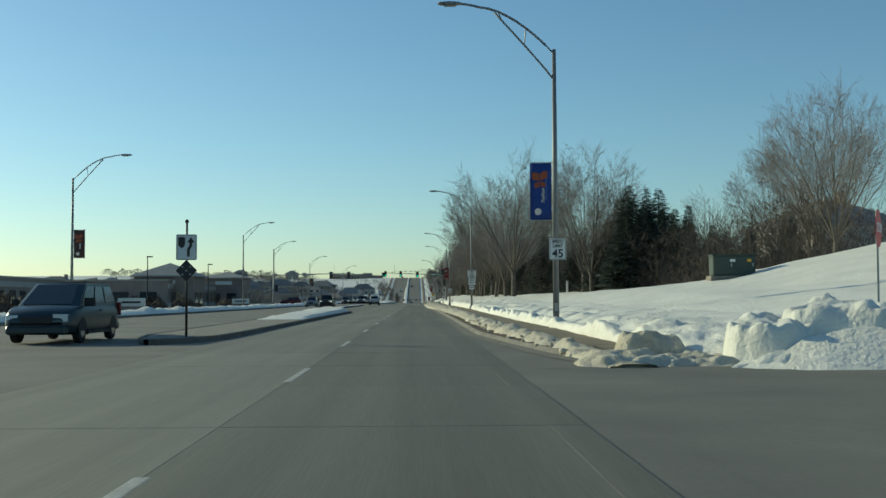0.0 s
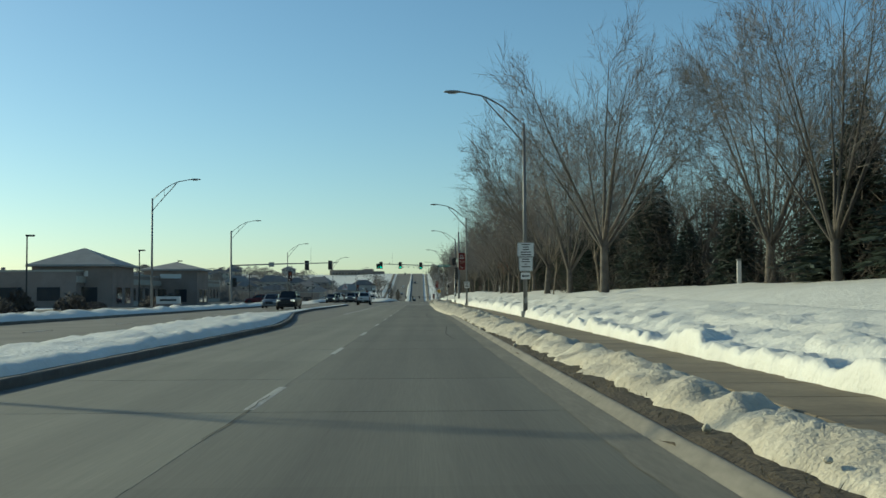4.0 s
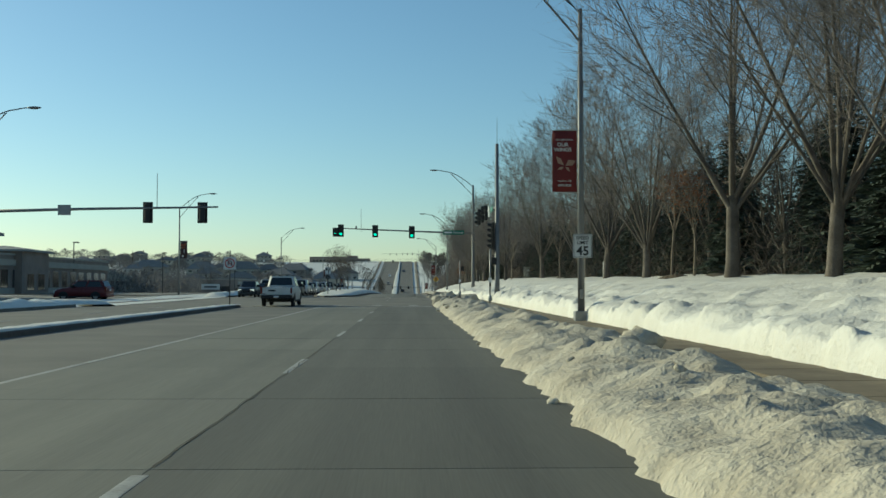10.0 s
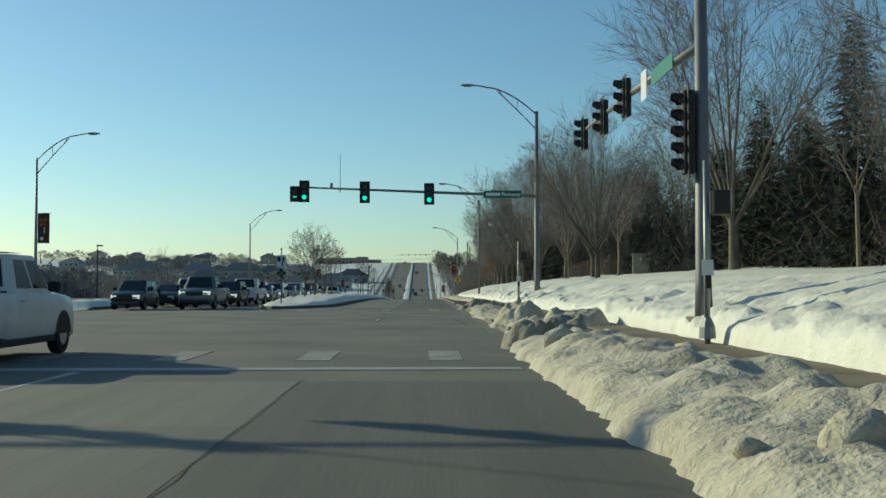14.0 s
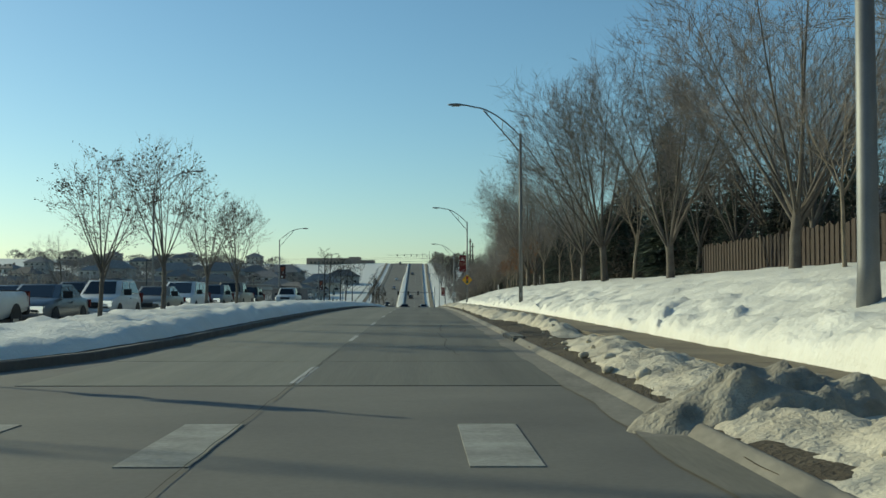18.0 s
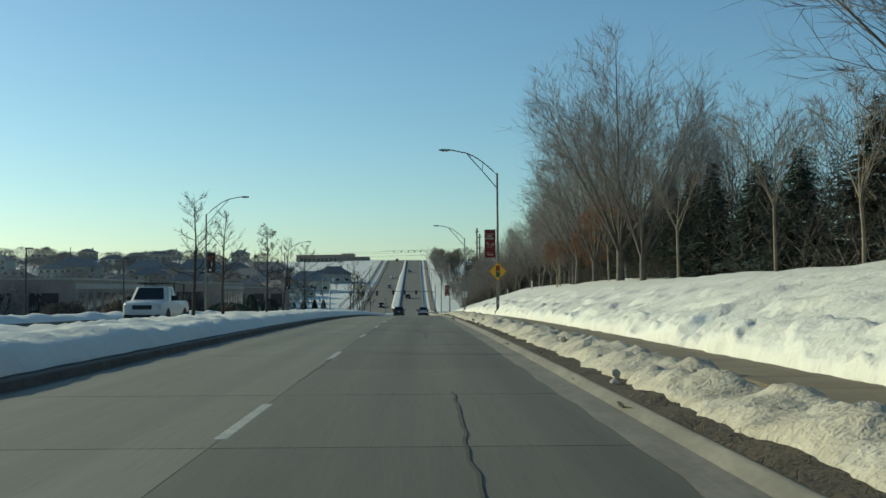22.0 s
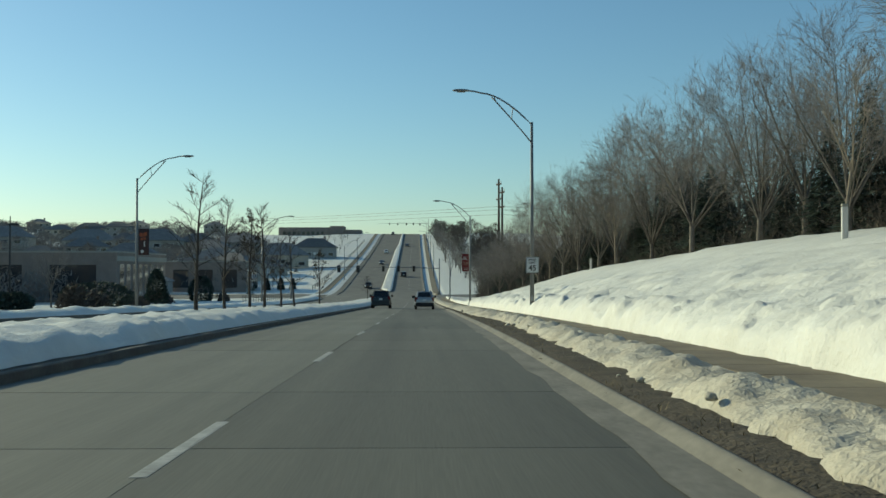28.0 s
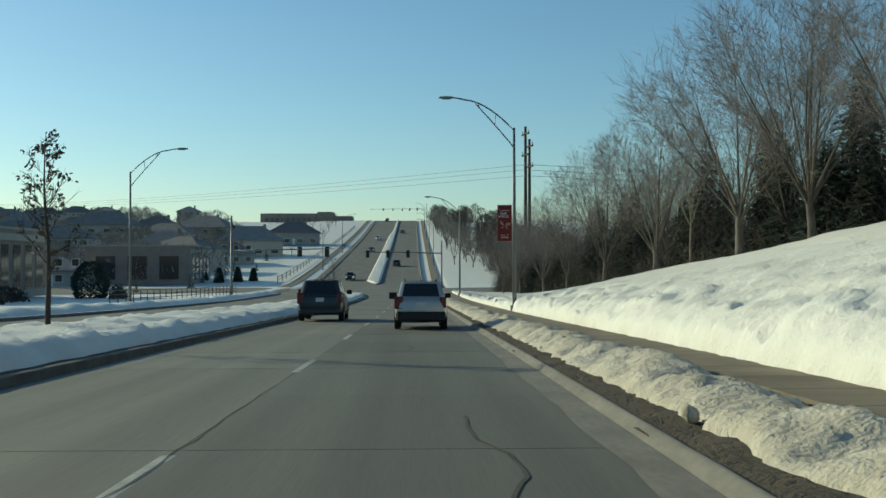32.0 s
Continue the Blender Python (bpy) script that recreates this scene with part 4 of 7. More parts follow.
banner(5.35, 173.15, road_z(173) + 4.30, "banner_red", B1, "dark red cloth banner with pale lettering on a lamp pole")
banner(5.5, 364.15, road_z(364) + 4.22, "banner_red", B2, "dark red cloth banner with pale lettering on a lamp pole")
banner(6.1, 492.95, road_z(493) + 4.0, "banner_red", B1, "dark red cloth banner with pale lettering on a lamp pole")
# far-side banners carry their shade in the cloth colour
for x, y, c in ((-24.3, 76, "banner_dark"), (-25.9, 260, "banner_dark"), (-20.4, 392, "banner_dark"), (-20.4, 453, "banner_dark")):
    banner(x + 1.05, y - 0.05, road_z(y) + 4.2, c, None, "red cloth banner on a far-side lamp pole, shade put into its colour")


def plate_bm(w, h, r=0.04, t=0.006):
    bm = bmesh.new()
    vs = []
    for cx, cz, a0 in ((w / 2 - r, h / 2 - r, 0), (-w / 2 + r, h / 2 - r, 90), (-w / 2 + r, -h / 2 + r, 180), (w / 2 - r, -h / 2 + r, 270)):
        for k in range(4):
            a = radians(a0 + 30 * k)
            vs.append(bm.verts.new((cx + r * math.cos(a), 0, cz + r * math.sin(a))))
    f = bm.faces.new(vs)
    bm.normal_update(); bmesh.ops.solidify(bm, geom=[f], thickness=t)
    return bm


def face(name, w, h, at, material, parent, label="", r=0.04, rot=0):
    o = part(name, plate_bm(w, h, r), material, parent, label)
    o.matrix_basis = pose(*at, 0, rot, 0)
    return o


def frame_border(w, h, at, parent, t=0.018, inset=0.03, rot=0):
    bm = bmesh.new()
    a, b = w / 2 - inset, h / 2 - inset
    for x0, x1, z0, z1 in ((-a, a, b - t, b), (-a, a, -b, -b + t), (-a, -a + t, -b + t, b - t), (a - t, a, -b + t, b - t)):
        box(bm, x0, x1, -0.002, 0.002, z0, z1)
    o = part("border", bm, M["sign_black"], parent)
    o.matrix_basis = pose(*at, 0, rot, 0)


def speed_sign(x, y, z, w=0.61, h=0.76):
    e = thing("speed_limit_sign", (x, y, z), 0, "white speed limit 45 sign on a lamp pole", "traffic sign", "speed limit signs")
    face("plate", w, h, (0, 0, 0), M["sign_white"], e)
    frame_border(w, h, (0, -0.008, 0), e, 0.016, 0.02)
    lettering("SPEED", 0.15, (0, -0.012, 0.25), e, M["sign_black"], bold=0.003)
    lettering("LIMIT", 0.15, (0, -0.012, 0.10), e, M["sign_black"], bold=0.003)
    lettering("45", 0.40, (0, -0.012, -0.17), e, M["sign_black"], bold=0.008)
    part("strap", boxed(-0.14, 0.14, 0.005, 0.05, 0.2, 0.24), M["steel"], e)


speed_sign(4.95, 37.38, road_z(38) + 2.94, 0.6, 0.75)
speed_sign(5.37, 173.02, road_z(173) + 2.57)
speed_sign(6.1, 429.32, road_z(429) + 2.75, 0.66, 0.82)

e = thing("parking_notice_sign", (5.4, 105.02, road_z(105) + 3.1), 0, "white notice boards with an arrow plate on a lamp pole", "traffic sign")
for w, h, zz, n in ((0.86, 0.72, 0.55, 4), (0.72, 0.72, -0.2, 3)):
    pl = face("plate", w, h, (0.02, 0, zz), M["sign_white"], e)
    frame_border(w, h, (0.02, -0.008, zz), e, 0.012, 0.02)
    for k in range(n + 1):
        ww = w * (0.36 if k in (1, 2) and n == 4 else 0.16 if k == 2 else 0.62 if k else 0.5)
        part("text_bar", boxed(0.02 - ww / 2, 0.02 + ww / 2, -0.012, -0.008, zz + h * 0.36 - k * h * 0.18 - 0.025, zz + h * 0.36 - k * h * 0.18 + 0.025), M["sign_black"], e)
pl = face("arrow_plate", 0.5, 0.34, (0.0, 0, -0.8), M["sign_white"], e)
bm = bmesh.new()
box(bm, -0.12, 0.18, -0.012, -0.008, -0.83, -0.77)
f = bm.faces.new([bm.verts.new(p) for p in ((-0.2, -0.01, -0.8), (-0.1, -0.01, -0.88), (-0.1, -0.01, -0.72))])
part("arrow", bm, M["sign_black"], e)


def keep_right_sign(x, y):
    z = road_z(y) + 0.15
    e = thing("keep_right_sign", (x, y, z), 0, "white divided-road sign above a dark diamond marker on a post", "traffic sign", "median signs")
    part("post", tubed([(0, 0, -0.2), (0, 0, 3.35)], [0.038, 0.032], 8), M["sign_black"], e, "dark steel post", smooth=True)
    part("finial", tubed([(0, 0, 3.35), (0, 0, 3.4), (0, 0, 3.45)], [0.05, 0.06, 0.02], 8), M["sign_black"], e)
    face("plate", 0.61, 0.76, (0, -0.045, 2.62), M["sign_white"], e)
    frame_border(0.61, 0.76, (0, -0.055, 2.62), e, 0.014, 0.015)
    bm = bmesh.new()
    for pts in (((0.02, -0.28), (0.10, -0.28), (0.10, -0.08), (0.17, 0.04), (0.17, 0.14), (0.24, 0.14), (0.13, 0.30), (0.02, 0.14), (0.09, 0.14), (0.09, 0.06), (0.02, -0.05)), ((-0.24, 0.30), (-0.04, 0.30), (-0.04, 0.06), (-0.14, -0.04), (-0.24, 0.06))):
        bm.faces.new([bm.verts.new((a, -0.058, 2.62 + b)) for a, b in reversed(pts)])
    part("arrow_symbol", bm, M["sign_black"], e)
    d = face("diamond_marker", 0.45, 0.45, (0, -0.045, 1.93), M["sign_black"], e, "dark diamond marker with round reflectors", 0.03, 45)
    bm = bmesh.new()
    for a in (-0.16, 0, 0.16):
        for b in (-0.16, 0, 0.16):
            if abs(a) + abs(b) < 0.3:
                bmesh.ops.create_circle(bm, cap_ends=True, radius=0.032, segments=10, matrix=pose(a, -0.006, b, 90))
    part("reflectors", bm, M["sign_back"], d)
    return e


keep_right_sign(-6.8, 31.8)
keep_right_sign(-8.72, 252.9)
# no-U-turn sign at the median's end
e = thing("no_turn_sign", (-10.65, 202.5, road_z(202) + 0.15), 0, "white no-U-turn sign on a dark post", "traffic sign", "median signs")
part("post", tubed([(0, 0, -0.2), (0, 0, 3.2)], [0.038, 0.032], 8), M["sign_black"], e, smooth=True)
face("plate", 0.76, 0.76, (0, -0.045, 2.45), M["sign_white"], e)
frame_border(0.76, 0.76, (0, -0.052, 2.45), e, 0.014, 0.015)
bm = bmesh.new()
for k in range(28):
    a0, a1 = 2 * math.pi * k / 28, 2 * math.pi * (k + 1) / 28
    bm.faces.new([bm.verts.new((r * math.cos(a), -0.056, 2.45 + r * math.sin(a))) for r, a in ((0.29, a0), (0.29, a1), (0.235, a1), (0.235, a0))])
box(bm, -0.26, 0.26, -0.058, -0.054, 2.425, 2.475, pose(0, 0, 2.45) @ pose(0, 0, 0, 0, 45) @ pose(0, 0, -2.45))
part("red_circle", bm, M["sign_red"], e)
bm = bmesh.new()
tube(bm, [(0.1, -0.054, 2.3), (0.1, -0.054, 2.5), (0.04, -0.054, 2.6), (-0.06, -0.054, 2.58), (-0.1, -0.054, 2.48), (-0.1, -0.054, 2.34)], [0.028] * 6, 5)
part("arrow_symbol", bm, M["sign_black"], e)

# yellow signal-ahead diamond
e = thing("signal_ahead_sign", (5.5, 364.02, road_z(364) + 3.25), 0, "yellow diamond signal-ahead sign on a lamp pole", "traffic sign")
face("plate", 0.91, 0.91, (0, 0, 0), M["sign_yellow"], e, "", 0.05, 45)
frame_border(0.91, 0.91, (0, -0.008, 0), e, 0.014, 0.02, 45)
face("signal_panel", 0.27, 0.80, (0, -0.012, 0.0), M["sign_black"], e, "black signal panel", 0.05)
for zz, c in ((0.25, "sign_red"), (0, "banner_wing"), (-0.25, "sign_green")):
    bm = bmesh.new()
    bmesh.ops.create_circle(bm, cap_ends=True, radius=0.105, segments=20, matrix=pose(0, -0.022, zz, 90))
    part("disc", bm, M[c], e)

# stop sign on the side street
e = thing("stop_sign", (9.15, 21.0, road_z(20) + 0.6), 58, "red octagonal stop sign on a steel post in the snow", "traffic sign")
part("post", boxed(-0.03, 0.03, -0.02, 0.02, -0.3, 2.35, bevel=0.006), M["steel"], e)
bm = bmesh.new()
bmesh.ops.create_circle(bm, cap_ends=True, radius=0.40, segments=8, matrix=pose(0, -0.03, 2.0, 90, 0, 0) @ pose(0, 0, 0, 0, 0, 22.5))
bm.normal_update(); bmesh.ops.solidify(bm, geom=bm.faces[:], thickness=0.006)
part("octagon", bm, M["sign_red"], e)
lettering("STOP", 0.27, (0, -0.045, 2.0), e, M["sign_white"], bold=0.004)


# ---- traffic signals ----
def signal_head(parent, at, rz=0.0, lit=None, sections=3, name="signal_head", arrow=False):
    """A head that faces -y before it is turned; lit is the section from the top that glows."""
    hh = 0.36 * sections + 0.24
    body = part(name, boxed(-0.17, 0.17, -0.02, 0.24, -hh / 2 + 0.1, hh / 2 - 0.1, bevel=0.03), M["black"], parent, "black signal head with a backplate")
    body.matrix_basis = pose(*at, 0, 0, rz)
    part("backplate", boxed(-0.31, 0.31, 0.05, 0.065, -hh / 2, hh / 2, bevel=0.006), M["black"], body)
    for k in range(sections):
        zc = 0.36 * ((sections - 1) / 2 - k)
        bm = bmesh.new()
        bmesh.ops.create_circle(bm, cap_ends=True, radius=0.135, segments=18, matrix=pose(0, -0.026, zc, 90))
        part("lens", bm, M["green_lamp"] if lit == k else M["lens_off"], body, "lit green lens" if lit == k else "")
        bm = bmesh.new()
        n = 14
        ring = []
        for q in range(n):
            a = radians(-35 + 250 * q / (n - 1))
            ring.append([bm.verts.new((0.15 * math.cos(a), yy, zc + 0.15 * math.sin(a))) for yy in (-0.02, -0.24 if math.sin(a) > 0 else -0.12)])
        for q in range(n - 1):
            bm.faces.new((ring[q][0], ring[q][1], ring[q + 1][1], ring[q + 1][0]))
        bm.normal_update(); bmesh.ops.solidify(bm, geom=bm.faces[:], thickness=0.006)
        part("visor", bm, M["black"], body)
    return body


def mast(x, y, ground_z, height, label):
    e = thing("mast_arm_signal", (x, y, ground_z), 0, label, "traffic signal", "signal masts")
    part("base", boxed(-0.34, 0.34, -0.34, 0.34, -0.4, 0.08, bevel=0.03), M["kerb"], e, "concrete footing")
    part("pole", tubed([(0, 0, 0.05), (0, 0, 0.9), (0, 0, height)], [0.20, 0.17, 0.11], 14), M["pole_paint"], e, smooth=True)
    return e


gz = road_z(253) + 0.75
e = mast(6.7, 253.4, gz, 11.2, "grey signal mast with three green-lit heads and a lamp arm")
part("mast_arm", tubed([(0, 0, 6.0), (-5, 0, 6.19), (-14.4, 0, 6.55)], [0.11, 0.09, 0.055], 10), M["pole_paint"], e, smooth=True)
signal_head(e, (-6.55, -0.2, 6.13), 0, 2)
signal_head(e, (-10.45, -0.2, 6.23), 0, 2)
signal_head(e, (-14.1, -0.2, 6.28), 0, 2)
h = signal_head(e, (-14.66, -0.2, 6.12), 0, None, 2, "arrow_head")
bm = bmesh.new()
box(bm, -0.05, 0.10, -0.034, -0.03, -0.20, -0.16)
bm.faces.new([bm.verts.new(p) for p in ((-0.11, -0.032, -0.18), (-0.03, -0.032, -0.26), (-0.03, -0.032, -0.10))])
part("green_arrow", bm, M["green_lamp"], h, "lit green arrow")
sgn = part("street_name_sign", boxed(-3.25, -0.95, -0.15, -0.13, 5.88, 6.34, bevel=0.005), M["sign_green"], e, "green street name board")
part("text_bar", boxed(-3.1, -2.25, -0.158, -0.152, 6.02, 6.2), M["sign_white"], sgn)
lettering("Parkway", 0.34, (-1.6, -0.16, 6.1), sgn, M["sign_white"], bold=0.004)
part("antenna", tubed([(-11.95, 0, 6.2), (-11.95, 0, 8.6)], [0.025, 0.015], 6), M["pole_paint"], e)
part("detector", boxed(-12.55, -12.4, -0.12, 0.12, 6.5, 6.8, bevel=0.02), M["pole_paint"], e)
lm = thing("lamp_arm")
lamp_parts(lm, 12.9, 3.9, False)
for ch in list(lm.children):
    if ch.name.startswith("pole"):
        bpy.data.objects.remove(ch)
    else:
        ch.parent = e
bpy.data.objects.remove(lm)

# the mast on the near corner reaches along the road, its heads face the side street
e = mast(5.85, 211.8, road_z(212) + 0.55, 10.4, "grey signal mast with black heads turned to the side street")
part("mast_arm", tubed([(0, 0, 6.05), (-0.1, 8, 6.35), (-0.2, 16.6, 6.5)], [0.11, 0.09, 0.055], 10), M["pole_paint"], e, "pale painted mast arm", smooth=True)
for dy, zz in ((7.4, 6.2), (11.2, 6.25), (15.4, 6.3)):
    signal_head(e, (-0.35, dy, zz), -90)
signal_head(e, (-0.42, 0.0, 4.1), -90, None, 5)
part("street_name_sign", boxed(-0.16, -0.14, 2.0, 4.4, 5.95, 6.35, bevel=0.005), M["sign_green"], e, "green street name board")
part("lane_sign", boxed(-0.18, -0.16, 4.9, 5.6, 5.75, 6.55, bevel=0.005), M["sign_white"], e, "white lane-use board")
part("whip_antenna", tubed([(0, 0, 10.3), (0, 0, 12.2)], [0.02, 0.01], 6), M["pole_paint"], e)
# pedestrian signal posts
def ped_post(x, y, zg, rz=0):
    e = thing("pedestrian_signal", (x, y, zg), rz, "grey pedestrian signal post with a button box", "pedestrian signal", "pedestrian signals")
    part("post", tubed([(0, 0, -0.2), (0, 0, 3.3)], [0.06, 0.055], 10), M["steel"], e, smooth=True)
    part("foot", tubed([(0, 0, -0.1), (0, 0, 0.12), (0, 0, 0.3)], [0.16, 0.15, 0.07], 10), M["steel"], e)
    part("signal_box", boxed(0.08, 0.42, -0.2, 0.1, 2.25, 2.72, bevel=0.03), M["black"], e, "black pedestrian signal box")
    part("button_box", boxed(-0.06, 0.06, -0.12, -0.05, 0.85, 1.1, bevel=0.015), M["black"], e)
    part("button_plate", boxed(-0.11, 0.11, -0.075, -0.06, 1.1, 1.4, bevel=0.004), M["sign_white"], e)


ped_post(5.15, 208.9, road_z(209) + 0.4)
ped_post(4.98, 246.9, road_z(247) + 0.42)
# mast across the road, seen from behind
e = mast(-27.5, 206.6, road_z(207) + 0.1, 10.8, "grey signal mast over the opposite lanes with a lamp arm")
part("mast_arm", tubed([(0, 0, 5.75), (7, 0, 5.95), (15.4, 0, 6.1)], [0.11, 0.09, 0.055], 10), M["pole_paint"], e, smooth=True)
for dx in (11.0, 14.4):
    signal_head(e, (dx, 0.2, 5.75), 180)
part("sign_board", boxed(5.5, 6.3, -0.14, -0.12, 5.55, 6.2, bevel=0.005), M["sign_back"], e, "back of a sign board")
part("antenna", tubed([(11.6, 0, 6), (11.6, 0, 8.2)], [0.025, 0.015], 6), M["pole_paint"], e)
signal_head(e, (0.5, 0.1, 3.3), 180)
lm = thing("lamp_arm", (0, 0, 0), 180)
lamp_parts(lm, 12.4, 3.6, False)
for ch in list(lm.children):
    if ch.name.startswith("pole"):
        bpy.data.objects.remove(ch)
    else:
        ch.parent = e
        ch.matrix_basis = pose(0, 0, 0, 0, 0, 180)
bpy.data.objects.remove(lm)

# signals at the foot of the hill
e = mast(5.6, 626, road_z(626) + 0.2, 8.2, "distant signal mast at the foot of the hill")
part("mast_arm", tubed([(0, 0, 5.9), (-8, 0, 6.1), (-16, 0, 6.2)], [0.11, 0.09, 0.055], 8), M["pole_paint"], e, smooth=True)
for dx in (-6.0, -9.6, -13.2):
    signal_head(e, (dx, -0.2, 5.8), 0)
e = mast(-23.5, 577, road_z(577) + 0.1, 10.5, "distant signal mast across the cross street")
part("mast_arm", tubed([(0, 0, 5.8), (7, 0, 6.0), (13.5, 0, 6.1)], [0.11, 0.09, 0.055], 8), M["pole_paint"], e, smooth=True)
for dx in (9.0, 12.6):
    signal_head(e, (dx, 0.2, 5.7), 180)
e = mast(7.5, 1006, road_z(1006), 9, "distant signal span on the hill crest")
part("mast_arm", tubed([(0, 0, 6.2), (-14, 0, 6.4), (-30, 0, 6.0)], [0.11, 0.09, 0.07], 6), M["pole_paint"], e)
for dx in (-5, -9, -13, -18, -23):
    signal_head(e, (dx, -0.2, 5.9), 0)

# ---- trees ----
class Sticks:
    """Collects tapered sticks in plain lists, quick for many twigs."""
    def __init__(self):
        self.v, self.f = [], []

    def stick(self, pts, radii, sides):
        base = len(self.v)
        for i, p in enumerate(pts):
            d = (pts[min(i + 1, len(pts) - 1)] - pts[max(i - 1, 0)]).normalized()
            a = d.orthogonal().normalized()
            b = d.cross(a)
            if i == len(pts) - 1 and radii[i] < 0.006:
                self.v.append(tuple(p))
                continue
            for k in range(sides):
                q = 2 * math.pi * k / sides
                self.v.append(tuple(p + (a * math.cos(q) + b * math.sin(q)) * radii[i]))
        n = len(pts)
        for i in range(n - 1):
            r0, r1 = base + i * sides, base + (i + 1) * sides
            tip = i == n - 2 and radii[-1] < 0.006
            for k in range(sides):
                k2 = (k + 1) % sides
                self.f.append((r0 + k, r0 + k2, r1) if tip else (r0 + k, r0 + k2, r1 + k2, r1 + k))


def wander(rng, p, d, length, n, bend, lift):
    pts = [p.copy()]
    for i in range(n):
        d = (d + Vector((rng.gauss(0, bend), rng.gauss(0, bend), rng.gauss(0, bend) + lift))).normalized()
        p = p + d * (length / n)
        pts.append(p.copy())
    return pts, d


def aside(rng, axis, along, out, bias=None):
    """A direction that leaves an axis sideways, drawn towards bias."""
    side = axis.orthogonal().normalized()
    side.rotate(Matrix.Rotation(rng.uniform(0, 6.283), 3, axis))
    if bias is not None:
        side = (side + bias * 0.7).normalized()
    return (axis * along + side * out).normalized()


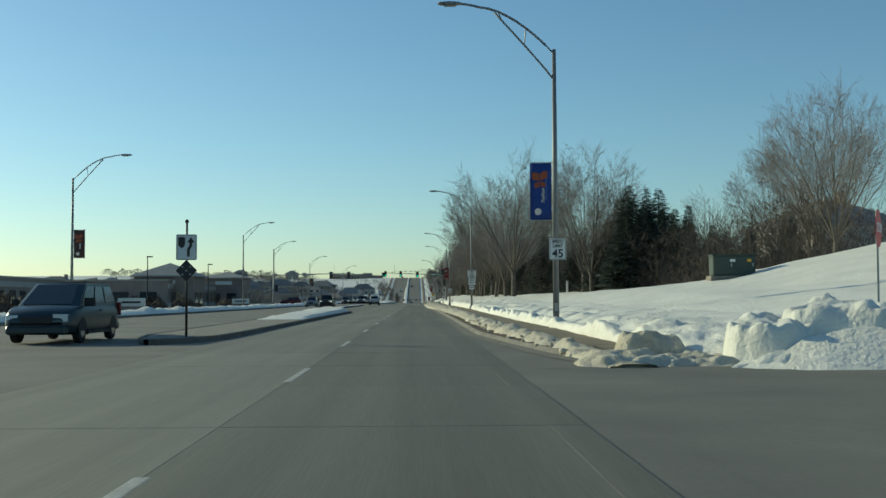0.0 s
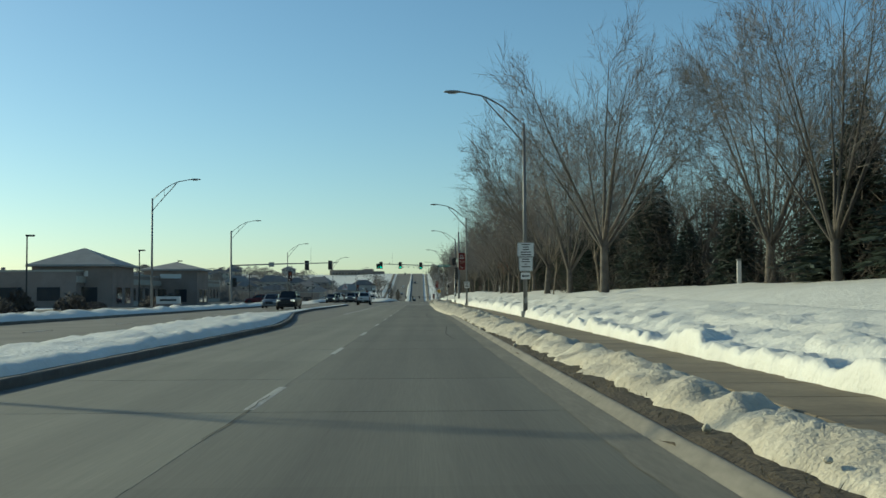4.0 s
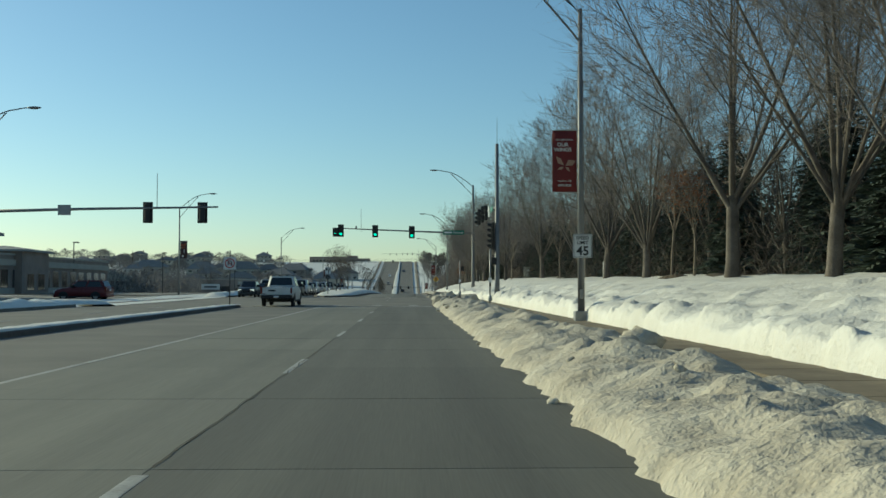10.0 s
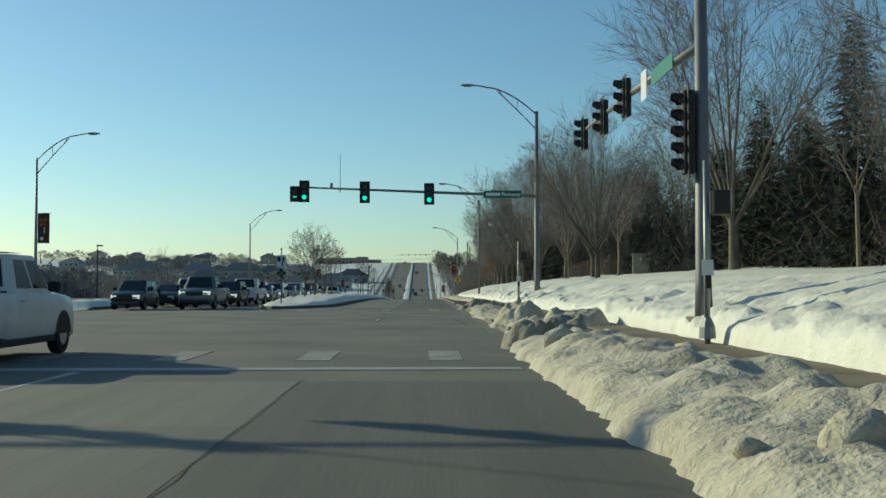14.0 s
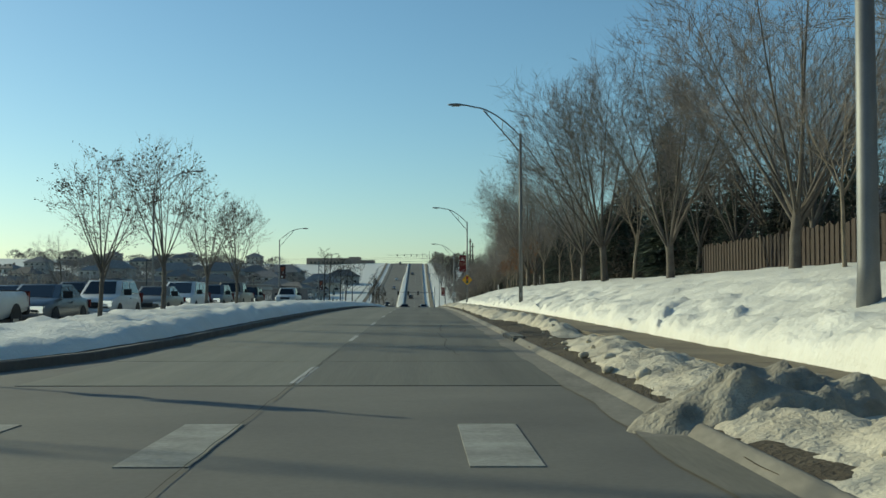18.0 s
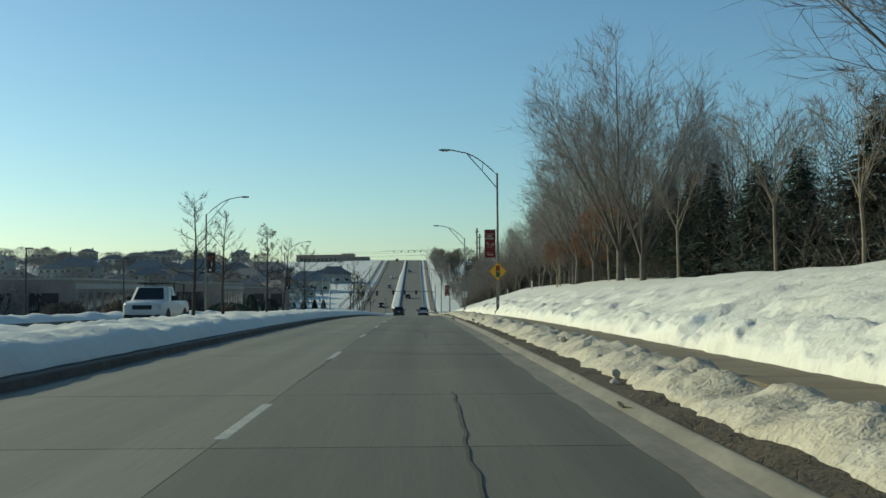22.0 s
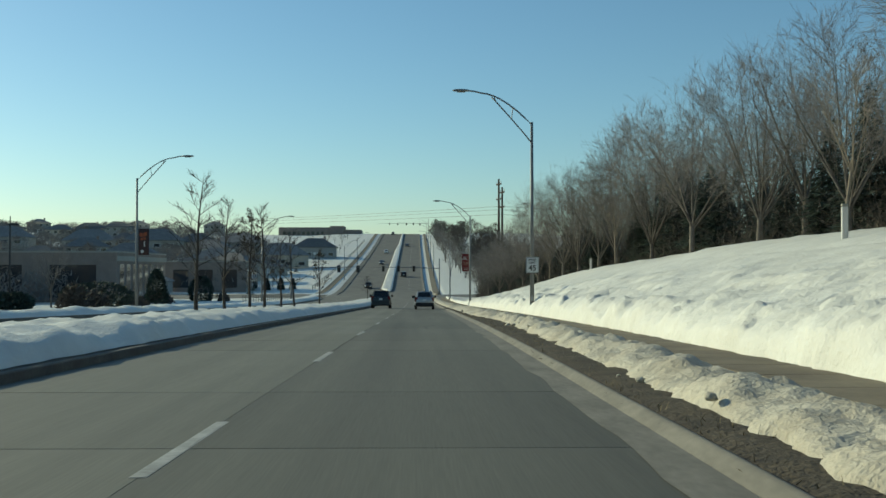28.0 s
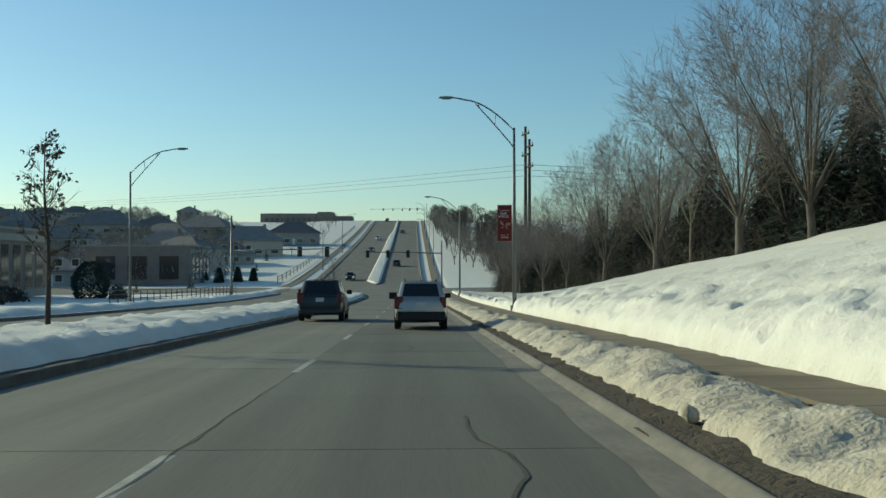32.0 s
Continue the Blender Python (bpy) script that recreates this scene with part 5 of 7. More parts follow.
def bare_tree(seed, h, spread=0.55, fork=0.22, limbs=5, density=1.0, trunk_r=None, name="bare_tree", bark="bark", leaves=0, label="", category="tree", group="", fine=8, leaf_mat="brown_leaf"):
    """A leafless tree: trunk, straight ascending limbs and a crown of fine twigs."""
    rng = random.Random(seed)
    tr = trunk_r or h * 0.0155
    wood, twigs, leaf = Sticks(), Sticks(), Sticks()
    fh = h * fork
    pts, d0 = wander(rng, Vector((0, 0, -0.3)), Vector((rng.gauss(0, 0.03), rng.gauss(0, 0.03), 1)), fh + 0.3, 4, 0.03, 0.02)
    wood.stick(pts, [tr * 1.35, tr * 1.05, tr * 0.97, tr * 0.92, tr * 0.9], 8)
    cz, ra, rc = h * 0.57, h * (0.20 + 0.30 * spread), h * 0.44

    def room(p, d):
        """How far it is from p along d to the rounded outline of the crown."""
        q, e = Vector((p.x / ra, p.y / ra, (p.z - cz) / rc)), Vector((d.x / ra, d.y / ra, d.z / rc))
        A, B, C = e.dot(e), q.dot(e), q.dot(q) - 1
        disc = B * B - A * C
        return 0.3 if disc <= 0 else max(0.3, (-B + math.sqrt(disc)) / A)
    for k in range(limbs):
        a = 2 * math.pi * (k + rng.uniform(-0.25, 0.25)) / limbs
        s = spread * rng.uniform(0.5, 1.1)
        d = Vector((math.cos(a) * s, math.sin(a) * s, 1)).normalized()
        ln = (h - fh) * rng.uniform(0.82, 1.0) * (1.0 if k else 1.04)
        if k == 0:
            d = Vector((rng.gauss(0, 0.06), rng.gauss(0, 0.06), 1)).normalized()
        st = pts[-1] - Vector((0, 0, rng.uniform(0, fh * 0.3)))
        ln = min(ln, room(st, d) * rng.uniform(0.84, 0.97))
        lp, ld = wander(rng, st, d, ln, 6, 0.022, 0.02)
        r0 = tr * rng.uniform(0.40, 0.62) * (6 / max(limbs, 6)) ** 0.5
        wood.stick(lp, [r0 * (1 - 0.9 * (i / 6) ** 0.8) for i in range(7)], 6)
        nb = int(17 * density)
        for j in range(nb):
            s = 0.16 + 0.84 * ((j + rng.random()) / nb) ** 0.8
            i = min(int(s * 6), 5)
            p = lp[i].lerp(lp[i + 1], s * 6 - i)
            axis = (lp[i + 1] - lp[i]).normalized()
            out = Vector((p.x, p.y, 0.0))
            out = out.normalized() if out.length > 0.2 else Vector((0, 0, 0.3))
            d = aside(rng, axis, rng.uniform(0.6, 1.0), rng.uniform(0.45, 0.95), out)
            bl = min(h * rng.uniform(0.18, 0.42), room(p, d) * rng.uniform(0.72, 1.04))
            rb = max(r0 * (1 - 0.82 * s) * 0.36, 0.013)
            bp, bd = wander(rng, p, d, bl, 3, 0.045, 0.06)
            wood.stick(bp, [rb, rb * 0.72, rb * 0.45, rb * 0.2], 3)
            nt = max(4, int(11 * density))
            for t in range(nt):
                s2 = 0.18 + 0.82 * (t + rng.random()) / nt
                i2 = min(int(s2 * 3), 2)
                p2 = bp[i2].lerp(bp[i2 + 1], s2 * 3 - i2)
                ax = (bp[i2 + 1] - bp[i2]).normalized()
                d2 = (aside(rng, ax, rng.uniform(0.55, 1.0), rng.uniform(0.4, 0.85)) + Vector((0, 0, 0.1))).normalized()
                tl = min(max(bl * rng.uniform(0.3, 0.6), 0.06 * h), 0.13 * h)
                e2 = p2 + d2 * tl
                w2 = d2.orthogonal().normalized()
                w2.rotate(Matrix.Rotation(rng.uniform(0, 6.283), 3, d2))
                rt = max(min(rb * 0.4, 0.014), 0.006)
                nv = len(twigs.v)
                w3 = d2.cross(w2)
                twigs.v += [tuple(p2 + w2 * rt), tuple(p2 - (w2 * 0.5 + w3 * 0.87) * rt), tuple(p2 - (w2 * 0.5 - w3 * 0.87) * rt), tuple(e2)]
                twigs.f += [(nv, nv + 1, nv + 3), (nv + 1, nv + 2, nv + 3), (nv + 2, nv, nv + 3)]
                for q in range(fine):
                    p3 = p2.lerp(e2, rng.uniform(0.15, 0.95))
                    d3 = (d2 + Vector((rng.gauss(0, 0.42), rng.gauss(0, 0.42), rng.gauss(0.12, 0.38)))).normalized()
                    wv = d3.orthogonal().normalized()
                    wv.rotate(Matrix.Rotation(rng.uniform(0, 6.283), 3, d3))
                    wv *= 0.0085 if h > 8 else 0.005
                    nv = len(twigs.v)
                    twigs.v += [tuple(p3 - wv), tuple(p3 + wv), tuple(p3 + d3 * max(tl, 0.5) * rng.uniform(0.4, 0.85))]
                    twigs.f.append((nv, nv + 1, nv + 2))
                    if leaves and rng.random() < leaves:
                        lp3 = p3 + d3 * tl * 0.3
                        for _ in range(2):
                            o = Vector((rng.gauss(0, 0.1), rng.gauss(0, 0.1), rng.gauss(-0.04, 0.08)))
                            u = Vector((rng.gauss(0, 1), rng.gauss(0, 1), rng.gauss(0, 1))).normalized() * 0.06
                            w = u.orthogonal().normalized() * 0.036
                            b = len(leaf.v)
                            leaf.v += [tuple(lp3 + o - u), tuple(lp3 + o + w), tuple(lp3 + o + u), tuple(lp3 + o - w)]
                            leaf.f.append((b, b + 1, b + 2, b + 3))
    e = thing(name, (0, -500, 0), 0, label, category, group)
    raw("trunk", wood.v, wood.f, M[bark], e, smooth=True)
    raw("crown", twigs.v, twigs.f, M["twig"], e, "bare brown twigs")
    if leaf.f:
        raw("dry_leaves", leaf.v, leaf.f, M[leaf_mat], e, "a few withered leaves")
    return e


def conifer(seed, h, width, label, coarse=1.0):
    """Whorls of drooping boughs, each a spine with narrow side sprays."""
    rng = random.Random(seed)
    trunk, fol = Sticks(), Sticks()
    trunk.stick([Vector((0, 0, -0.3)), Vector((0, 0, h * 0.5)), Vector((0, 0, h * 0.97))], [h * 0.017, h * 0.011, 0.01], 7)
    z = h * 0.04
    while z < h * 0.985:
        s = z / h
        reach = width * (1 - s) ** 0.8 * rng.uniform(0.78, 1.08) + 0.10
        n = max(5, int((8 + 8 * (1 - s)) / coarse))
        for k in range(n):
            a = 2 * math.pi * (k + rng.random()) / n
            r = reach * rng.uniform(0.6, 1.12)
            d = Vector((math.cos(a), math.sin(a), 0))
            t = Vector((-d.y, d.x, 0))
            p0 = Vector((0, 0, z + rng.uniform(-0.12, 0.12)))
            m = max(3, int((3 + 4 * r) / coarse))
            for j in range(m):
                u = 0.12 + 0.88 * (j + rng.random() * 0.7) / m
                c = p0 + d * r * u + Vector((0, 0, r * (0.16 * u - 0.34 * u * u)))
                for sgn in (-1, 1):
                    ln = (0.16 + 0.34 * r * (1.15 - u)) * rng.uniform(0.7, 1.2)
                    q = (d * rng.uniform(0.5, 0.95) + t * sgn * rng.uniform(0.45, 0.95) + Vector((0, 0, rng.uniform(-0.5, 0.12)))).normalized()
                    w = (q.cross(Vector((0, 0, 1))).normalized() * 0.6 + Vector((0, 0, rng.uniform(-0.7, 0.7)))) * ln * 0.17 * (1 + 0.5 * (coarse - 1))
                    b = len(fol.v)
                    fol.v += [tuple(c), tuple(c + q * ln * 0.45 + w), tuple(c + q * ln), tuple(c + q * ln * 0.4 - w)]
                    fol.f.append((b, b + 1, b + 2, b + 3))
        z += h * rng.uniform(0.020, 0.030) * (1.15 - 0.5 * s) * coarse
    e = thing("conifer", (0, -500, 0), 0, label, "tree", "evergreens")
    raw("trunk", trunk.v, trunk.f, M["bark"], e, smooth=True)
    raw("crown", fol.v, fol.f, M["needle"], e, "dark green needle sprays")
    return e


def leader_tree(seed, h, width, label, leaves=0.0):
    """A young street tree: one straight leader with rising side boughs."""
    rng = random.Random(seed)
    wood, twigs, leaf = Sticks(), Sticks(), Sticks()
    pts, _ = wander(rng, Vector((0, 0, -0.3)), Vector((0, 0, 1)), h + 0.3, 12, 0.035, 0.06)
    wood.stick(pts, [0.085 * (1 - 0.93 * (i / 12) ** 0.9) for i in range(13)], 7)
    n = 20
    for k in range(n):
        s = 0.30 + 0.64 * (k + rng.random()) / n
        i = min(int(s * 12), 11)
        p = pts[i].lerp(pts[i + 1], s * 12 - i)
        a = k * 2.4 + rng.uniform(-0.5, 0.5)
        d = Vector((math.cos(a), math.sin(a), rng.uniform(0.45, 0.95))).normalized()
        ln = (width * (1 - ((s - 0.3) / 0.72) ** 1.4) + 0.22) * rng.uniform(0.65, 1.15)
        bp, _ = wander(rng, p, d, ln, 5, 0.09, 0.07)
        rb = 0.034 * (1.05 - s)
        wood.stick(bp, [max(rb * (1 - 0.8 * q / 5), 0.008) for q in range(6)], 4)
        for j in range(9):
            u = 0.2 + 0.8 * (j + rng.random()) / 9
            i2 = min(int(u * 5), 4)
            p2 = bp[i2].lerp(bp[i2 + 1], u * 5 - i2)
            ax = (bp[i2 + 1] - bp[i2]).normalized()
            d2 = (aside(rng, ax, 0.8, rng.uniform(0.4, 0.9)) + Vector((0, 0, 0.25))).normalized()
            tl = rng.uniform(0.2, 0.5) * (0.5 + ln * 0.4)
            tp, _ = wander(rng, p2, d2, tl, 2, 0.08, 0.08)
            twigs.stick(tp, [0.008, 0.006, 0.004], 3)
            for q in range(3):
                p3 = p2.lerp(tp[-1], rng.uniform(0.3, 1))
                d3 = (d2 + Vector((rng.gauss(0, 0.6), rng.gauss(0, 0.6), rng.gauss(0.2, 0.4)))).normalized()
                twigs.stick([p3, p3 + d3 * rng.uniform(0.1, 0.22)], [0.005, 0.004], 3)
                if rng.random() < leaves:
                    for _ in range(3):
                        c = p3 + d3 * 0.12 + Vector((rng.gauss(0, 0.05), rng.gauss(0, 0.05), rng.gauss(-0.03, 0.05)))
                        u3 = Vector((rng.gauss(0, 1), rng.gauss(0, 1), rng.gauss(0, 1))).normalized() * 0.06
                        w3 = u3.orthogonal().normalized() * 0.035
                        b = len(leaf.v)
                        leaf.v += [tuple(c - u3), tuple(c + w3), tuple(c + u3), tuple(c - w3)]
                        leaf.f.append((b, b + 1, b + 2, b + 3))
    e = thing("median_tree", (0, -500, 0), 0, label, "tree", "median trees")
    raw("trunk", wood.v, wood.f, M["bark_dark"], e, smooth=True)
    raw("crown", twigs.v, twigs.f, M["bark_dark"], e, "bare dark twigs")
    if leaf.f:
        raw("dry_leaves", leaf.v, leaf.f, M["dark_leaf"], e, "a few withered leaves")
    return e


def plant(proto, x, y, scale=1.0, rz=None, z=None, squash=1.0):
    c = copy_thing(proto, pose(0, 0, 0))
    zz = land(x, y) if z is None else z
    c.matrix_basis = pose(x, y, zz - 0.05, 0, 0, random.uniform(0, 360) if rz is None else rz) @ Matrix.Diagonal((scale * squash, scale * squash, scale, 1))
    return c


big = [bare_tree(11 + k, 14.0 + (k % 3), 0.62 + 0.1 * (k % 3), 0.13 + 0.03 * (k % 3), 9 + k % 2, 0.84, label="large leafless tree with ascending limbs at the wood's edge", group="trees at the wood's edge") for k in range(5)]
wide = bare_tree(66, 13.0, 1.1, 0.16, 11, 0.85, label="wide-crowned leafless tree at the wood's edge", group="trees at the wood's edge")
inner = [bare_tree(21 + k, 13.0 + k, 0.55 + 0.1 * k, 0.2, 7, 0.52, label="leafless tree standing inside the wood", group="trees in the wood", fine=9) for k in range(3)]
slim = [bare_tree(31 + k, 12.0, 0.45, 0.26, 5, 0.5, label="slender leafless tree in the wood", group="trees in the wood") for k in range(3)]
young = [bare_tree(51 + k, 5.2, 0.55, 0.42, 5, 0.5, 0.055, bark="bark_pale", label="young pale-barked tree planted on the snowy lawn", group="young lawn trees") for k in range(2)]
young_leaf = bare_tree(61, 5.0, 0.6, 0.42, 5, 0.5, 0.06, bark="bark_pale", leaves=0.5, label="young tree keeping its withered orange leaves", group="young lawn trees")
street_tree = [bare_tree(71 + k, 7.0, 0.5 + 0.06 * k, 0.31, 8, 0.5, 0.095, name="median_tree", leaves=(0.0, 0.10, 0.24)[k], fine=6, leaf_mat="dark_leaf", label="leafless young tree on the snowy median", group="median trees") for k in range(3)]
firs = [conifer(81, 8.5, 2.5, "dark green conifer behind the bare trees"), conifer(82, 7.5, 2.8, "dark green conifer behind the bare trees"), conifer(83, 10, 2.7, "dark green conifer behind the bare trees")]
far_firs = [conifer(84, 8.5, 2.6, "dark green conifer deep in the wood", 1.8), conifer(85, 7.5, 2.7, "dark green conifer deep in the wood", 1.8)]


def wood_edge(y):
    return lerp(y, (60, 17), (90, 14), (104, 11.2), (130, 10.4), (300, 10.4), (340, 11.2), (380, 13.4), (420, 17), (462, 17), (482, 15.4), (500, 13.6), (520, 13), (590, 11))


# trees that can be told apart
EDGE = ((14.2, 86.5, 0.72), (15, 96, 0.74), (9.6, 106, 0.86), (10.2, 123, 0.90), (10.5, 148.6, 0.95), (10.2, 159.7, 0.86), (10.0, 164.5, 0.9), (10.3, 173.5, 1.0), (10.3, 186, 0.92), (10.4, 196, 0.8), (10.9, 208, 0.85), (10.7, 226, 0.94), (9.9, 250.5, 0.72), (10.3, 254.5, 1.02), (10.2, 266.5, 0.8),
        (9.7, 279.1, 0.95), (9.9, 295.2, 1.08), (10.8, 308.4, 0.92), (11.3, 343, 0.86), (11.2, 348.6, 0.92), (11.9, 361.3, 0.86), (12.1, 370.8, 0.9), (12.9, 378, 0.72), (14.2, 389, 0.8), (15.4, 401, 0.8), (16.4, 414, 0.78), (17.2, 427, 0.82), (17.2, 440, 0.85),
        (16.9, 450, 0.9), (16.3, 460, 0.82), (15.9, 466.2, 0.84), (15.4, 474, 0.88), (14.9, 481.3, 0.86), (13.6, 492, 0.84), (13.2, 505, 0.82), (12.8, 519.6, 0.8), (12.6, 533, 0.8), (12, 549, 0.78), (11.6, 566, 0.74))
for k, (x, y, sc) in enumerate(EDGE):
    plant(big[k % 5], x, y, sc * lerp(y, (90, 1.12), (125, 1.0), (150, 0.88), (240, 0.84), (262, 0.80), (330, 0.80), (345, 0.96), (372, 0.93), (392, 0.84), (440, 0.78), (600, 0.70)) * random.uniform(0.96, 1.06))
plant(wide, 10.0, 134.2, 1.12)
plant(wide, 20.5, 462, 0.95)
plant(wide, 15.5, 284, 0.9)
plant(big[1], 23.5, 59.5, 0.68)
plant(big[3], 29, 76, 0.8)
plant(big[0], 31, 92, 0.78)
plant(slim[0], 26, 70, 0.7)
for y in [q for q in range(98, 590, 6) if not 298 < q < 338]:
    x = wood_edge(y) + random.uniform(2.0, 5)
    plant(random.choice(slim + inner), x, y + random.uniform(-2, 2), random.uniform(0.5, 0.7), squash=0.95)
for y in [q for q in range(92, 590, 9) if not 298 < q < 338]:
    x = wood_edge(y) + random.uniform(6, 12)
    plant(random.choice(slim + inner), x, y + random.uniform(-2, 2), random.uniform(0.58, 0.78))
for x, y in ((10.2, 111), (9.6, 127.4), (10.39, 152.7), (10.2, 181), (10.75, 205), (10.6, 215), (9.9, 244), (9.8, 262), (10.06, 288.2), (11.1, 315.7), (11, 322), (11.4, 336), (12.6, 384), (13.8, 408), (15.2, 455), (14.2, 487)):
    plant(random.choice(young), x, y, random.uniform(0.9, 1.15))
for x, y, sc in ((10.9, 180.3, 0.85), (11.66, 354.6, 1.08), (11.6, 378.6, 0.8), (13.5, 392, 0.9)):
    plant(young_leaf, x, y, sc)
plant(bare_tree(65, 6.0, 0.9, 0.08, 7, 0.6, 0.06, leaves=0.6, label="bushy young tree with withered leaves by the wood", group="young lawn trees"), 13.5, 368, 0.8)
for x, y, sc in ((18.0, 83, 0.82), (16.6, 80, 0.66), (19.6, 82, 0.8), (18.6, 87, 0.85), (20.4, 88, 0.9), (17.4, 92, 0.95), (20.5, 80, 0.75), (19.0, 78, 0.7), (16.7, 230, 1.0), (15.6, 222, 0.8), (17.5, 238, 1.0), (15.2, 246, 0.85), (14.8, 258, 0.8), (14.4, 299, 0.95), (15.4, 304, 1.0), (14.6, 311, 0.9), (15.2, 318, 1.05), (20.5, 470, 0.85), (19, 478, 0.9), (18, 486, 0.85), (17.5, 496, 0.8)):
    plant(random.choice(firs), x, y, sc)
# a clump of spruces before the wood begins
for x, y, sc in ((15.6, 79, 0.72), (17.0, 85, 0.86), (18.2, 84.5, 0.92), (19.4, 90, 0.95), (21, 92, 0.9), (22.4, 88, 0.78), (24, 86, 0.62), (26, 89, 0.62), (28.2, 90, 0.58), (30.5, 87, 0.56), (16.2, 90, 0.8)):
    plant(random.choice(firs), x, y, sc, squash=1.35)
# evergreens close the wood behind the bare trees
y = 99.0
while y < 588:
    k = 0.55 + 0.28 * noise.noise(Vector((y * 0.045, 3.3, 1)))
    plant(random.choice(firs), wood_edge(y) + (random.uniform(1.8, 3.6) if not 258 < y < 302 else random.uniform(4.2, 5.6)), y, k * random.uniform(0.85, 1.2), squash=1.15)
    plant(random.choice(far_firs), wood_edge(y) + random.uniform(5.5, 8.5), y + random.uniform(-1.5, 1.5), (k + 0.12) * random.uniform(0.85, 1.2), squash=1.2)
    y += random.uniform(3.6, 5.4)

# undergrowth that closes the wood: fine brown brush in front, coarse dark growth behind
rng = random.Random(5)
br = Sticks()
for i in range(170000):
    y = 62 + 528 * rng.random() ** 1.15 if i < 145000 else rng.uniform(480, 590)
    deep = rng.random()
    x = wood_edge(y) + 0.9 + deep ** 1.1 * 9
    if 262 < y < 301 and x < 13.4:
        continue
    tall = 3.6 + 2.2 * math.sin(y * 0.21) * math.sin(y * 0.077 + 1) + 2.0 * deep
    z = land(x, y) - 0.2 + rng.random() ** (1.25 if deep > 0.3 else 1.7) * tall
    d = Vector((rng.gauss(0, 0.5), rng.gauss(0, 0.5), rng.uniform(0.25, 1))).normalized()
    p = Vector((x, y, z))
    ln = rng.uniform(0.6, 1.7)
    t = d.orthogonal().normalized()
    t.rotate(Matrix.Rotation(rng.uniform(0, 6.283), 3, d))
    t *= rng.uniform(0.012, 0.03) if deep > 0.72 else rng.uniform(0.006, 0.016)
    b = len(br.v)
    br.v += [tuple(p - t), tuple(p + t), tuple(p + d * ln)]
    br.f.append((b, b + 1, b + 2))
for i in range(16000):
    y = rng.uniform(76, 106)
    x = rng.uniform(15.5, 40)
    p = Vector((x, y, land(x, y) - 0.2 + rng.random() ** 1.3 * (3.0 + 1.4 * math.sin(x * 0.9))))
    d = Vector((rng.gauss(0, 0.5), rng.gauss(0, 0.5), rng.uniform(0.25, 1))).normalized()
    t = d.orthogonal().normalized()
    t.rotate(Matrix.Rotation(rng.uniform(0, 6.283), 3, d))
    t *= rng.uniform(0.01, 0.03)
    b = len(br.v)
    br.v += [tuple(p - t), tuple(p + t), tuple(p + d * rng.uniform(0.6, 1.6))]
    br.f.append((b, b + 1, b + 2))
tagged(raw("undergrowth", br.v, br.f, M["shrub"]), "dense dark brown undergrowth in the wood", "undergrowth", kind="stuff")

# scrub that breaks up the far hillside
FAR_SCRUB = [(random.uniform(-170, -32), random.uniform(610, 980)) for _ in range(60)]

# median trees
for x, y, sc, k in ((-8.7, 265.4, 0.62, 2), (-8.7, 272.3, 0.82, 1), (-8.65, 279.2, 0.68, 2), (-8.5, 285.3, 0.71, 1)):
    plant(street_tree[k], x + drift(y), y, sc, z=road_z(y) + 0.5)
leaders = [leader_tree(91, 5.0, 1.45, "leafless dark-barked young tree on the snowy median"), leader_tree(92, 5.0, 1.25, "leafless dark-barked young tree on the snowy median"), leader_tree(93, 5.0, 1.0, "young dark-barked tree with a few withered leaves on the median", 0.22)]
for x, y, h, k in ((-8.3, 327.9, 4.8, 1), (-8.3, 334, 4.6, 0), (-8.3, 346.8, 4.9, 2), (-8.2, 353, 4.6, 1), (-8.3, 365.4, 5.0, 0), (-8.3, 413, 5.3, 1), (-8.3, 418.6, 4.9, 0), (-8.2, 424.4, 4.8, 2), (-8.3, 429.7, 5.6, 0), (-8.2, 435.8, 4.3, 1), (-8.2, 442, 5.0, 1), (-8.2, 458.9, 4.5, 2), (-8.3, 545, 4.0, 0)):
    plant(leaders[k], x + drift(y), y, h / 5, z=road_z(y) + 0.45)

# far woods beside the hill road
for y in range(690, 985, 11):
    plant(random.choice(inner + slim), random.uniform(10, 15), y, random.uniform(0.55, 0.8), z=road_z(y))
    plant(random.choice(far_firs), random.uniform(16, 30), y + 5, random.uniform(0.5, 0.8), z=road_z(y))
for i in range(60):
    x, y = random.uniform(-240, -34), random.uniform(300, 900)
    plant(random.choice(inner + slim), x, y, random.uniform(0.4, 0.6))
for i in range(14):
    plant(random.choice(far_firs), random.uniform(-62, -32), random.uniform(560, 690), random.uniform(0.22, 0.42))
